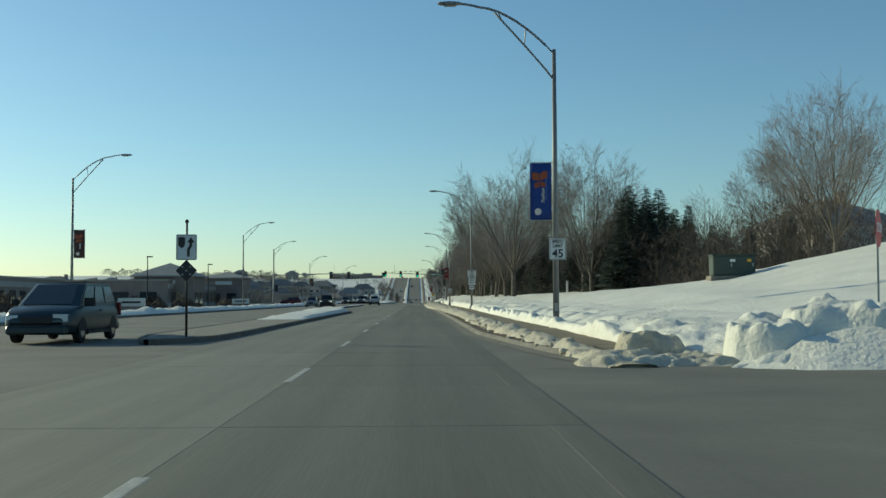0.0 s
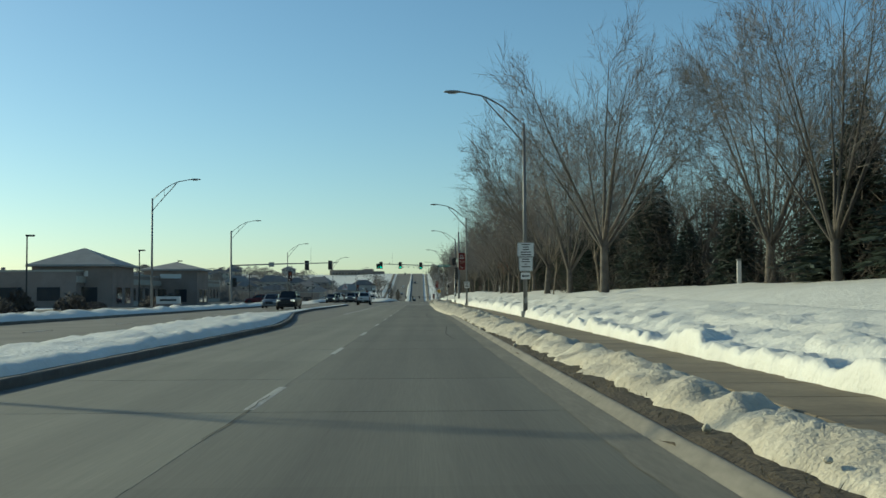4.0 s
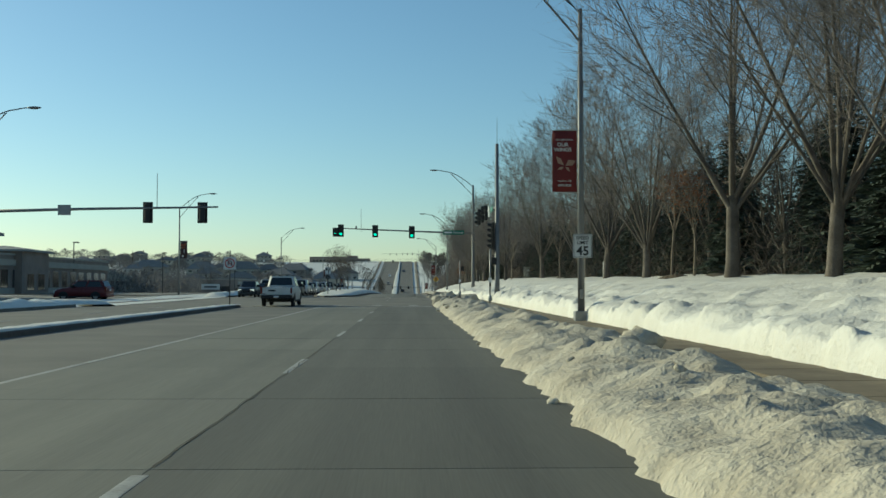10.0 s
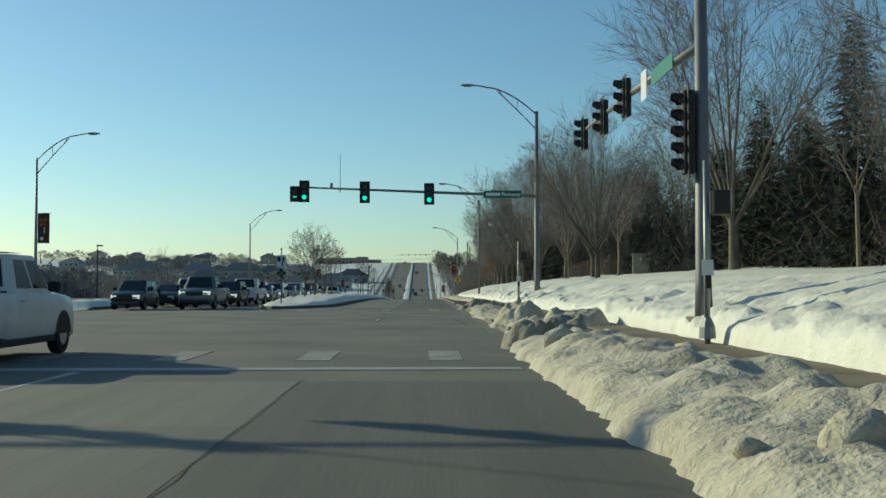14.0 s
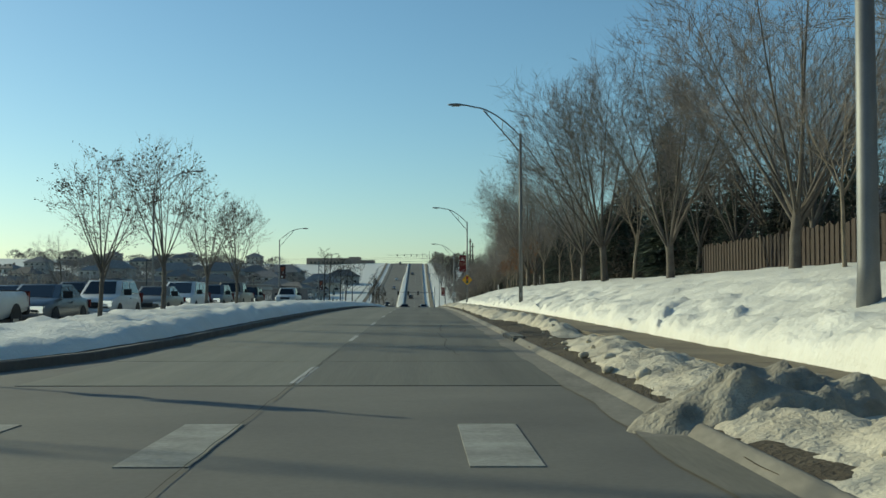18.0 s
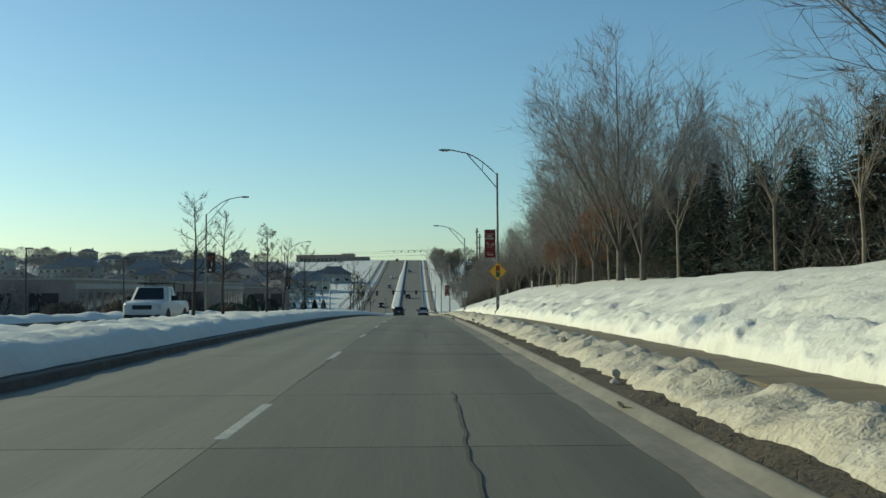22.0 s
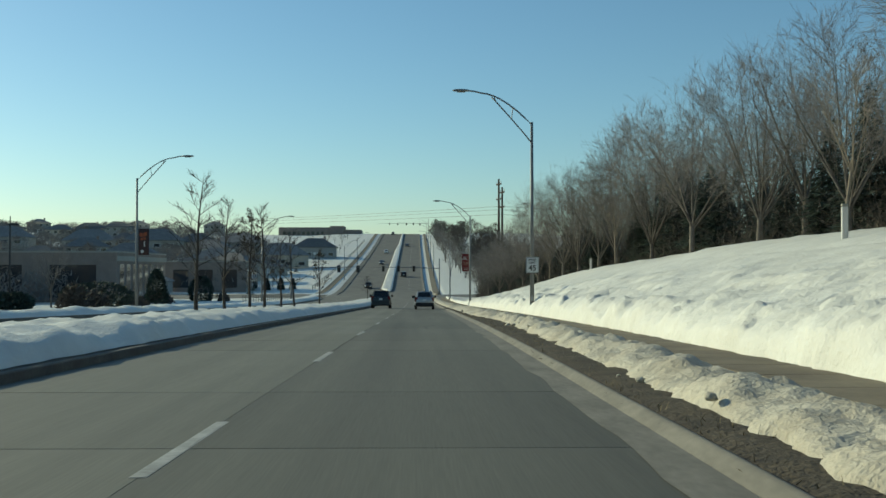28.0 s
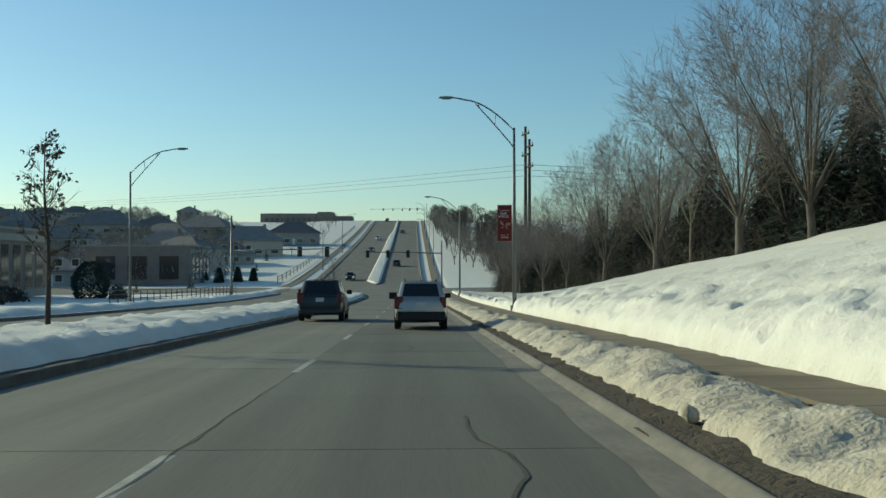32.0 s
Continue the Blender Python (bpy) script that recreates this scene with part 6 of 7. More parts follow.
# belts of bare brush between the far kerb and the houses
rng = random.Random(9)
fb = Sticks()
for i in range(60000):
    y = rng.uniform(250, 690)
    belt = rng.choice((1, 1, 2))
    x = (-36, -52, -84)[belt] - rng.random() * (7, 14, 30)[belt]
    if noise.noise(Vector((x * 0.05, y * 0.035, 4.4))) < ((-0.3 if 395 < y < 575 else 0.9), -0.08, -0.15)[belt] or 208 < y < 246 or 585 < y < 626:
        continue
    p = Vector((x, y, land(x, y) + rng.random() ** 1.3 * (3.6, 4.4, 6.0)[belt]))
    d = Vector((rng.gauss(0, 0.5), rng.gauss(0, 0.5), rng.uniform(0.2, 1))).normalized()
    t = d.orthogonal().normalized()
    t.rotate(Matrix.Rotation(rng.uniform(0, 6.283), 3, d))
    t *= rng.uniform(0.05, 0.15)
    b = len(fb.v)
    fb.v += [tuple(p - t), tuple(p + t), tuple(p + d * rng.uniform(0.7, 1.8))]
    fb.f.append((b, b + 1, b + 2))
for i in range(60000):
    y = rng.uniform(330, 720)
    x = -66 - rng.random() ** 0.8 * 150
    if noise.noise(Vector((x * 0.03, y * 0.03, 7.7))) < -0.12 or 585 < y < 626:
        continue
    p = Vector((x, y, land(x, y) + rng.random() ** 1.2 * (5.0 + 5.0 * abs(noise.noise(Vector((x * 0.07, y * 0.07, 2)))))))
    d = Vector((rng.gauss(0, 0.5), rng.gauss(0, 0.5), rng.uniform(0.2, 1))).normalized()
    t = d.orthogonal().normalized()
    t.rotate(Matrix.Rotation(rng.uniform(0, 6.283), 3, d))
    t *= rng.uniform(0.06, 0.2)
    b = len(fb.v)
    fb.v += [tuple(p - t), tuple(p + t), tuple(p + d * rng.uniform(1.2, 2.8))]
    fb.f.append((b, b + 1, b + 2))
# bare trees and hedgerows between the houses on the far hillside
rows = []
for i in range(150):
    y = rng.uniform(640, 1010)
    d = y - 435
    rows.append((-d * rng.uniform(0.165, 0.50) - (6 if y > 900 else 0), y, rng.uniform(4, 11), rng.uniform(3.5, 7.5)))
for i in range(52000):
    x, y, r, h = rows[i % 150]
    q, m, k = rng.uniform(0, 6.283), math.sqrt(rng.random()), rng.random() ** 0.8
    w = r * math.sin(math.pi * min(1, 0.25 + 0.75 * k)) ** 0.6
    px, py = x + w * m * math.cos(q), y + 0.6 * w * m * math.sin(q)
    p = Vector((px, py, land(px, py) + k * h))
    d = Vector((rng.gauss(0, 0.45), rng.gauss(0, 0.45), rng.uniform(0.3, 1))).normalized()
    t = d.orthogonal().normalized()
    t.rotate(Matrix.Rotation(rng.uniform(0, 6.283), 3, d))
    t *= rng.uniform(0.05, 0.17)
    b = len(fb.v)
    fb.v += [tuple(p - t), tuple(p + t), tuple(p + d * rng.uniform(0.9, 2.2))]
    fb.f.append((b, b + 1, b + 2))
tagged(raw("brush", fb.v, fb.f, M["brush"]), "grey-brown bare brush before the houses across the road", "brush", kind="stuff")
fb = Sticks()
clumps = []
for i in range(64):
    y = rng.uniform(655, 1015)
    clumps.append((lerp(y, (645, 22), (700, 17), (800, 13), (1010, 11)) + rng.random() ** 1.4 * 32, y, rng.uniform(2.6, 5.0), rng.uniform(4.5, 9.0)))
for i in range(30000):
    x, y, r, h = clumps[i % 64]
    q, m = rng.uniform(0, 6.283), math.sqrt(rng.random())
    k = rng.random()
    w = r * math.sin(math.pi * min(1, 0.15 + 0.85 * k)) ** 0.6
    p = Vector((x + w * m * math.cos(q), y + w * m * math.sin(q), road_z(y) + k * h))
    d = Vector((math.cos(q) * 0.4 * m + rng.gauss(0, 0.3), math.sin(q) * 0.4 * m + rng.gauss(0, 0.3), rng.uniform(0.3, 1))).normalized()
    t = d.orthogonal().normalized()
    t.rotate(Matrix.Rotation(rng.uniform(0, 6.283), 3, d))
    t *= rng.uniform(0.03, 0.12)
    b = len(fb.v)
    fb.v += [tuple(p - t), tuple(p + t), tuple(p + d * rng.uniform(0.9, 2.0))]
    fb.f.append((b, b + 1, b + 2))
tagged(raw("far_woods", fb.v, fb.f, M["shrub"]), "dark bare woods beside the hill road", "woods", kind="stuff")
# hedge-like shrubs across the road
def shrub(seed, w, h):
    rng = random.Random(seed)
    s = Sticks()
    for i in range(420):
        a, b = rng.uniform(0, 6.283), rng.random()
        r = w * math.sqrt(rng.random())
        top = h * math.sqrt(max(0.05, 1 - (r / w) ** 2))
        p = Vector((r * math.cos(a), r * math.sin(a), top * rng.uniform(0.1, 0.9)))
        d = Vector((rng.gauss(0, 0.6), rng.gauss(0, 0.6), rng.uniform(0.2, 1))).normalized()
        t = d.orthogonal().normalized() * 0.16
        q = len(s.v)
        s.v += [tuple(p - t), tuple(p + d * 0.5), tuple(p + t)]
        s.f.append((q, q + 1, q + 2))
    e = thing("shrub", (0, -500, 0), 0, "dark winter shrub in the snow across the road", "shrub", "shrubs across the road")
    raw("foliage", s.v, s.f, M["shrub"], e)
    return e


def evergreen_bush(x, y, r, h, point, seed, label):
    """A dense garden evergreen; point 0 is a round head, 1 a cone."""
    rng = random.Random(seed)
    s = Sticks()
    for i in range(2600):
        k, a, m = rng.random(), rng.uniform(0, 6.283), rng.uniform(0.72, 1.04) ** 0.7
        ball, cone = math.sqrt(max(0.0, 1 - (2 * k - 0.9) ** 2 / 1.25)), 1.06 - k
        w = r * (ball * (1 - point) + cone * point) * m * (1 + 0.16 * noise.noise(Vector((math.cos(a) * 1.8, math.sin(a) * 1.8, k * 4 + seed))))
        c = Vector((w * math.cos(a), w * math.sin(a), h * k))
        d = Vector((math.cos(a) + rng.gauss(0, 0.5), math.sin(a) + rng.gauss(0, 0.5), rng.uniform(-0.2, 1.0))).normalized() * rng.uniform(0.18, 0.42)
        t = d.orthogonal().normalized()
        t.rotate(Matrix.Rotation(rng.uniform(0, 6.283), 3, d.normalized()))
        t *= 0.09
        b = len(s.v)
        s.v += [tuple(c - d * 0.4), tuple(c + t), tuple(c + d), tuple(c - t)]
        s.f.append((b, b + 1, b + 2, b + 3))
    e = thing("evergreen_bush", (x, y, land(x, y) - 0.1), 0, label, "shrub", "evergreens across the road")
    part("stem", tubed([(0, 0, -0.2), (0, 0, h * 0.7)], [0.12, 0.04], 7), M["bark"], e)
    raw("foliage", s.v, s.f, M["needle"], e, "dense dark needles")


for x, y, r, h, pt, sd, lb in ((-37, 499, 4.2, 2.9, 0.0, 3, "broad low dark juniper in the snow"), (-37, 528, 1.8, 5.0, 0.6, 4, "tall dark conical evergreen in the snow"), (-37.5, 562, 2.2, 4.4, 0.15, 5, "round dark evergreen in the snow"), (-41, 512, 2.4, 2.0, 0.0, 6, "low dark juniper in the snow"), (-38, 648, 1.0, 3.0, 0.8, 7, "small conical evergreen on a snowy mound"),
                            (-34.6, 650, 0.9, 3.0, 0.8, 8, "small conical evergreen on a snowy mound"), (-31.8, 652, 0.8, 2.7, 0.8, 9, "small conical evergreen on a snowy mound"), (-42.5, 655, 1.0, 2.4, 0.7, 10, "small conical evergreen on a snowy mound"), (-36, 470, 2.0, 1.6, 0.0, 11, "low dark juniper in the snow")):
    evergreen_bush(x, y, r, h, pt, sd, lb)
shrubs = [shrub(1, 1.8, 2.2), shrub(2, 2.6, 1.9), shrub(3, 1.4, 2.6)]
for i in range(15):
    y = 378 + i * 12.6
    plant(shrubs[i % 3], -30 - random.uniform(0, 14), y, random.uniform(0.7, 1.3))
for i, (x, y) in enumerate(FAR_SCRUB):
    plant(slim[i % 3] if i % 4 else far_firs[i % 2], x, y, random.uniform(0.3, 0.5))
for i in range(16):
    plant(shrubs[i % 3], -31 - random.uniform(0, 6), 90 + i * 7, random.uniform(0.5, 0.9))
for pr in leaders + [wide] + big + inner + far_firs + slim + young + [young_leaf] + street_tree + firs + shrubs:
    for o in (*pr.children_recursive, pr):
        bpy.data.objects.remove(o)
for o in [o for o in bpy.data.objects if o.parent is None and o.location.y < -400 and o.name.startswith(("bare_tree", "conifer", "shrub", "street_tree", "median_tree"))]:
    for q in (*o.children_recursive, o):
        bpy.data.objects.remove(q)

# ---- vehicles ----
def loft(stations, ring):
    """Joins rings of points; ring(station) gives them in order round the section."""
    bm = bmesh.new()
    rs = [[bm.verts.new(p) for p in ring(s)] for s in stations]
    n = len(rs[0])
    for a, b in zip(rs, rs[1:]):
        for k in range(n):
            bm.faces.new((a[k], a[(k + 1) % n], b[(k + 1) % n], b[k]))
    bm.faces.new(list(reversed(rs[0])))
    bm.faces.new(rs[-1])
    bmesh.ops.recalc_face_normals(bm, faces=bm.faces[:])
    return bm


def soft(ob):
    ob.data.set_sharp_from_angle(angle=radians(42))
    return ob


CAR = {
    # length, width, height, belt, cab: rear base, rear roof, front roof, front base, nose height, wheel radius, wheelbase ends
    "suv": (4.4, 1.80, 1.66, 1.03, -2.08, -1.72, 0.35, 1.12, 0.84, 0.34, -1.33, 1.33),
    "van": (5.0, 1.96, 1.75, 1.05, -2.40, -2.05, 0.55, 1.70, 0.86, 0.34, -1.55, 1.50),
    "sedan": (4.7, 1.82, 1.45, 0.96, -1.75, -0.95, 0.25, 1.05, 0.74, 0.32, -1.40, 1.38),
    "pickup": (5.7, 2.00, 1.90, 1.18, -0.45, -0.25, 1.05, 1.60, 1.05, 0.39, -1.75, 1.85),
}


def car(kind, paint, at, rz, label, cat, group="vehicles", lit=False, rails=False, brake=False, cladding=False, rack=False):
    L, Wd, H, belt, rb, rr, fr, fb, nose, wr, w0, w1 = CAR[kind]
    e = thing(cat.replace(" ", "_"), at, rz, label, cat, group)
    hw, y0, y1 = Wd / 2, -L / 2, L / 2
    clear = wr * 0.62 + 0.05

    def ring(s):
        y, w, zl, zt = s
        half = [(0.0, zl), (0.80 * w, zl), (0.95 * w, zl + 0.06), (w, zl + 0.20), (w, zl + 0.45 * (zt - zl)), (0.985 * w, zl + 0.78 * (zt - zl)), (0.93 * w, zt - 0.03), (0.86 * w, zt), (0.0, zt + 0.03)]
        return [(x, y, z) for x, z in half] + [(-x, y, z) for x, z in reversed(half[1:-1])]
    hood = [(fb, hw, clear, belt), (fb + 0.35 * (y1 - fb), hw * 0.985, clear, belt - 0.25 * (belt - nose)), (y1 - 0.25, hw * 0.95, clear, nose + 0.05), (y1 - 0.06, hw * 0.86, clear + 0.05, nose - 0.06), (y1, hw * 0.74, clear + 0.14, nose - 0.18)]
    if kind == "pickup":
        st = [(y0, hw * 0.95, 0.66, belt - 0.02), (y0 + 0.06, hw * 0.985, 0.55, belt), (rb, hw, clear, belt)] + hood
    else:
        back = belt - (0.0 if kind != "sedan" else 0.02)
        st = [(y0, hw * 0.80, clear + 0.16, back - 0.12), (y0 + 0.05, hw * 0.90, clear + 0.06, back - 0.03), (y0 + 0.3, hw * 0.97, clear, back), (w0, hw, clear, belt), (0, hw, clear, belt)] + hood
    body = soft(part("body", loft(st, ring), paint, e, smooth=True))
    if kind == "pickup":
        bed = part("bed_liner", boxed(-hw * 0.84, hw * 0.84, y0 + 0.10, rb - 0.12, belt - 0.05, belt + 0.034), M["plastic"], e, "dark open load bed")
        part("tailgate", boxed(-hw * 0.86, hw * 0.86, y0 - 0.035, y0 + 0.02, 0.72, belt, bevel=0.02), paint, e)
        part("tailgate_emblem", boxed(-hw * 0.5, -hw * 0.05, y0 - 0.045, y0 - 0.033, belt - 0.26, belt - 0.16, bevel=0.004), M["black"], e)
        part("bumper", boxed(-hw * 0.95, hw * 0.95, y0 - 0.16, y0 + 0.06, 0.48, 0.70, bevel=0.04), M["plastic"], e)
    # cab
    gw, rw = hw * 0.90, hw * 0.73

    def cab(s):
        f, = s
        z = belt - 0.02 + (H - belt + 0.0) * f
        w = gw + (rw - gw) * f
        ya, yb = rb + (rr - rb) * f, fb + (fr - fb) * f
        r = 0.12
        return [(w - r, ya, z), (w, ya + r, z), (w, yb - r * 1.5, z), (w - r * 1.6, yb, z), (-w + r * 1.6, yb, z), (-w, yb - r * 1.5, z), (-w, ya + r, z), (-w + r, ya, z)]
    bm = loft([(0.0,), (0.5,), (0.88,), (0.965,)], cab)
    top = [v for v in bm.verts if v.co.z > belt + (H - belt) * 0.95]
    for v in top:
        v.co.x *= 0.93
        v.co.y = (v.co.y - (rr + fr) / 2) * 0.96 + (rr + fr) / 2
    f = bm.faces.new([bm.verts.new(p) for p in [(x * 0.80, (y - (rr + fr) / 2) * 0.86 + (rr + fr) / 2, H) for x, y, z in cab((0.965,))]])
    soft(part("cab", bm, paint, e, smooth=True))

    def on_cab(f, u, side):
        z = belt - 0.02 + (H - belt) * f
        w = gw + (rw - gw) * f
        ya, yb = rb + (rr - rb) * f, fb + (fr - fb) * f
        if side == "rear":
            return Vector((u * (w - 0.10), ya - 0.012, z))
        if side == "front":
            return Vector((u * (w - 0.16), yb + 0.012, z))
        return Vector(((w + 0.010) * side, ya + (yb - ya) * u, z))

    def pane(name, pts):
        bm = bmesh.new()
        bm.faces.new([bm.verts.new(p) for p in pts])
        bm.normal_update()
        bmesh.ops.solidify(bm, geom=bm.faces[:], thickness=0.008)
        part(name, bm, M["glass"], e, "dark tinted glass")
    pane("windscreen", [on_cab(0.10, -1, "front"), on_cab(0.10, 1, "front"), on_cab(0.88, 1, "front"), on_cab(0.88, -1, "front")])
    pane("rear_window", [on_cab(0.18, -0.92, "rear"), on_cab(0.18, 0.92, "rear"), on_cab(0.86, 0.94, "rear"), on_cab(0.86, -0.94, "rear")])
    cuts = ((0.06, 0.48), (0.52, 0.90)) if kind != "van" else ((0.05, 0.33), (0.36, 0.62), (0.65, 0.92))
    if kind == "pickup":
        cuts = ((0.10, 0.45), (0.50, 0.88))
    for sd in (-1, 1):
        for a, b in cuts:
            pane("side_window", [on_cab(0.14, a, sd), on_cab(0.14, b, sd), on_cab(0.84, b - 0.02, sd), on_cab(0.84, a + 0.02, sd)])
        part("mirror", boxed(sd * (hw - 0.02), sd * (hw + 0.20), fb - 0.62, fb - 0.48, belt + 0.02, belt + 0.20, bevel=0.03), M["plastic"], e)
        for wy in (w0, w1):
            bm = bmesh.new()
            prof = [(wr * 0.62, 0.0), (wr * 0.96, 0.01), (wr, 0.05), (wr, 0.17), (wr * 0.96, 0.21), (wr * 0.62, 0.22)]
            n = 20
            rg = [[bm.verts.new((sd * (hw - 0.215 + xx), wy + r * math.cos(2 * math.pi * k / n), wr + r * math.sin(2 * math.pi * k / n))) for k in range(n)] for r, xx in prof]
            for a, b in zip(rg, rg[1:]):
                for k in range(n):
                    bm.faces.new((a[k], a[(k + 1) % n], b[(k + 1) % n], b[k]))
            bm.faces.new(rg[0])
            bmesh.ops.recalc_face_normals(bm, faces=bm.faces[:])
            wheel = part("wheel", bm, M["tyre"], e, "black tyre")
            bm = bmesh.new()
            bmesh.ops.create_cone(bm, cap_ends=True, segments=20, radius1=wr * 0.62, radius2=wr * 0.56, depth=0.03, matrix=pose(sd * (hw - 0.012), wy, wr, 0, 90 * sd))
            part("rim", bm, M["rim"], wheel, "grey alloy rim")
            bm = bmesh.new()
            n = 16
            arc = [(wy + (wr + 0.055) * math.cos(math.pi * k / n), wr + (wr + 0.055) * math.sin(math.pi * k / n)) for k in range(n + 1)]
            vs = [bm.verts.new((sd * (hw + 0.004), y, max(z, clear + 0.01))) for y, z in arc]
            bm.faces.new(vs)
            part("wheel_arch", bm, M["plastic"], e)
        tz = belt - 0.30 if kind != "pickup" else 0.80
        part("tail_lamp", boxed(sd * hw * 0.70, sd * hw * 0.955, y0 - (0.03 if kind == "pickup" else -0.01), y0 + 0.16, tz, tz + (0.36 if kind != "sedan" else 0.2), bevel=0.03), M["tail"], e, "red tail lamp")
        part("head_lamp", boxed(sd * hw * 0.50, sd * hw * 0.86, y1 - 0.20, y1 - 0.02, nose - 0.22, nose - 0.06, bevel=0.03), M["head_on"] if lit else M["head"], e, "clear head lamp")
        part("door_handle", boxed(sd * (hw - 0.005), sd * (hw + 0.02), -0.35, -0.17, belt - 0.16, belt - 0.12, bevel=0.008), paint, e)
        part("sill", boxed(sd * (hw - 0.06), sd * (hw + 0.012), w0 + wr + 0.08, w1 - wr - 0.08, clear - 0.02, clear + 0.10, bevel=0.02), M["plastic"], e)
        if rails:
            part("roof_rail", tubed([(sd * rw * 0.82, rr + 0.15, H - 0.02), (sd * rw * 0.84, rr + 0.28, H + 0.06), (sd * rw * 0.84, fr - 0.3, H + 0.06), (sd * rw * 0.82, fr - 0.12, H - 0.02)], [0.022] * 4, 6), M["plastic"], e)
    if kind != "pickup":
        part("bumper", boxed(-hw * 0.93, hw * 0.93, y0 - 0.05, y0 + 0.25, clear + 0.02, clear + (0.36 if cladding else 0.26), bevel=0.06), M["plastic"] if cladding else paint, e, "dark plastic rear bumper" if cladding else "")
        part("number_plate", boxed(-0.16, 0.16, y0 - 0.02, y0 + 0.02, belt - 0.26, belt - 0.10, bevel=0.004), M["plate"], e)
    else:
        part("number_plate", boxed(-0.16, 0.16, y0 - 0.17, y0 - 0.15, 0.52, 0.67, bevel=0.004), M["plate"], e)
    part("front_bumper", boxed(-hw * 0.86, hw * 0.86, y1 - 0.3, y1 + 0.04, clear + 0.0, clear + 0.24, bevel=0.06), M["plastic"] if kind == "pickup" else paint, e)
    part("grille", boxed(-hw * 0.46, hw * 0.46, y1 - 0.14, y1 + 0.012, nose - 0.30, nose - 0.09, bevel=0.02), M["black"], e, "black radiator grille")
    part("axle", boxed(-hw * 0.7, hw * 0.7, w0 - 0.12, w0 + 0.12, wr - 0.08, wr + 0.1, bevel=0.03), M["black"], e)
    part("underbody", boxed(-hw * 0.8, hw * 0.8, w0 - 0.2, w1 + 0.2, clear - 0.03, clear + 0.02), M["black"], e)
    part("antenna", tubed([(0, rr + 0.25, H - 0.02), (0, rr + 0.12, H + 0.14)], [0.016, 0.006], 5), M["black"], e)
    if rack:
        for yy in (rr, rr + 0.9):
            part("rack_bar", boxed(-rw, rw, yy - 0.03, yy + 0.03, H + 0.10, H + 0.15), M["plastic"], e)
        for sd in (-1, 1):
            part("rack_rail", boxed(sd * rw - 0.03, sd * rw + 0.03, y0 + 0.1, rr + 0.95, H + 0.10, H + 0.15), M["plastic"], e)
            for yy in (y0 + 0.15, rr - 0.3):
                part("rack_post", boxed(sd * rw - 0.03, sd * rw + 0.03, yy - 0.03, yy + 0.03, belt, H + 0.10), M["plastic"], e)
    return e


P = dict(silver=paint_mat("silver_paint", (0.46, 0.47, 0.47), 0.5), white=paint_mat("white_paint", (0.68, 0.68, 0.66), 0.0), dark=paint_mat("charcoal_paint", (0.045, 0.055, 0.062), 0.4),
         teal=paint_mat("dark_teal_paint", (0.035, 0.055, 0.065), 0.4), red=paint_mat("dark_red_paint", (0.13, 0.018, 0.020), 0.3), tan=paint_mat("tan_paint", (0.33, 0.29, 0.23), 0.4), black=paint_mat("black_paint", (0.018, 0.018, 0.02), 0.3),
         grey=paint_mat("grey_paint", (0.20, 0.21, 0.22), 0.5))


def on_road(x, y, dz=0.0):
    return (x, y, road_z(y) + dz)


def drive(kind, paint, x, y, rz, *a, big=1.0, **k):
    c = car(kind, P[paint], on_road(x, y), rz, *a, **k)
    slope = math.atan2(road_z(y + 1) - road_z(y - 1), 2)
    c.matrix_basis = pose(x, y, road_z(y) + 0.012, math.degrees(slope) * (1 if rz == 0 else -1), 0, 0) @ pose(0, 0, 0, 0, 0, rz) if rz in (0,) else pose(x, y, road_z(y) + 0.012, math.degrees(slope), 0, 0) @ pose(0, 0, 0, 0, 0, rz)
    if big != 1:
        c.matrix_basis = c.matrix_basis @ Matrix.Scale(big, 4)
    return c


drive("suv", "silver", 0.85, 470.7 + 2.2, 0, "silver compact SUV with dark plastic bumpers and roof rails", "suv", rails=True, cladding=True)
drive("suv", "dark", -3.45, 481.3 + 2.25, 0, "dark charcoal SUV in the inner lane", "suv", big=1.1)
drive("pickup", "white", -8.2, 207.6, 0, "white pickup truck with a cab rack waiting in the turn lane", "pickup truck", rails=False)
drive("suv", "red", -26.5, 227.0, 84, "dark red SUV driving off along the side street", "suv")
drive("van", "teal", -10.5, 32.3, 180, "dark teal minivan on the opposite carriageway", "minivan")
drive("pickup", "black", -13.2, 158.5, 180, "black pickup truck on the opposite carriageway", "pickup truck", lit=True)
drive("suv", "grey", -16.8, 172, 180, "grey SUV on the opposite carriageway", "suv")
queue = [("pickup", "grey", -12.9, "silver-grey pickup truck"), ("suv", "black", -12.8, "black SUV"), ("pickup", "white", -12.9, "white pickup truck"), ("sedan", "grey", -12.8, "grey sedan"), ("suv", "white", -12.9, "white SUV"), ("sedan", "tan", -12.8, "tan sedan"),
         ("van", "white", -12.9, "white van"), ("suv", "grey", -12.8, "grey SUV"), ("pickup", "tan", -12.9, "tan pickup truck"), ("suv", "black", -12.9, "black SUV")]
for i, (kd, pt, x, nm) in enumerate(queue):
    drive(kd, pt, x, 251.0 + i * 7.3 + (i % 3) * 0.4, 180, nm + " queueing at the traffic light", {"pickup": "pickup truck", "suv": "suv", "sedan": "sedan", "van": "van"}[kd], "queue at the light", lit=i % 3 != 2)
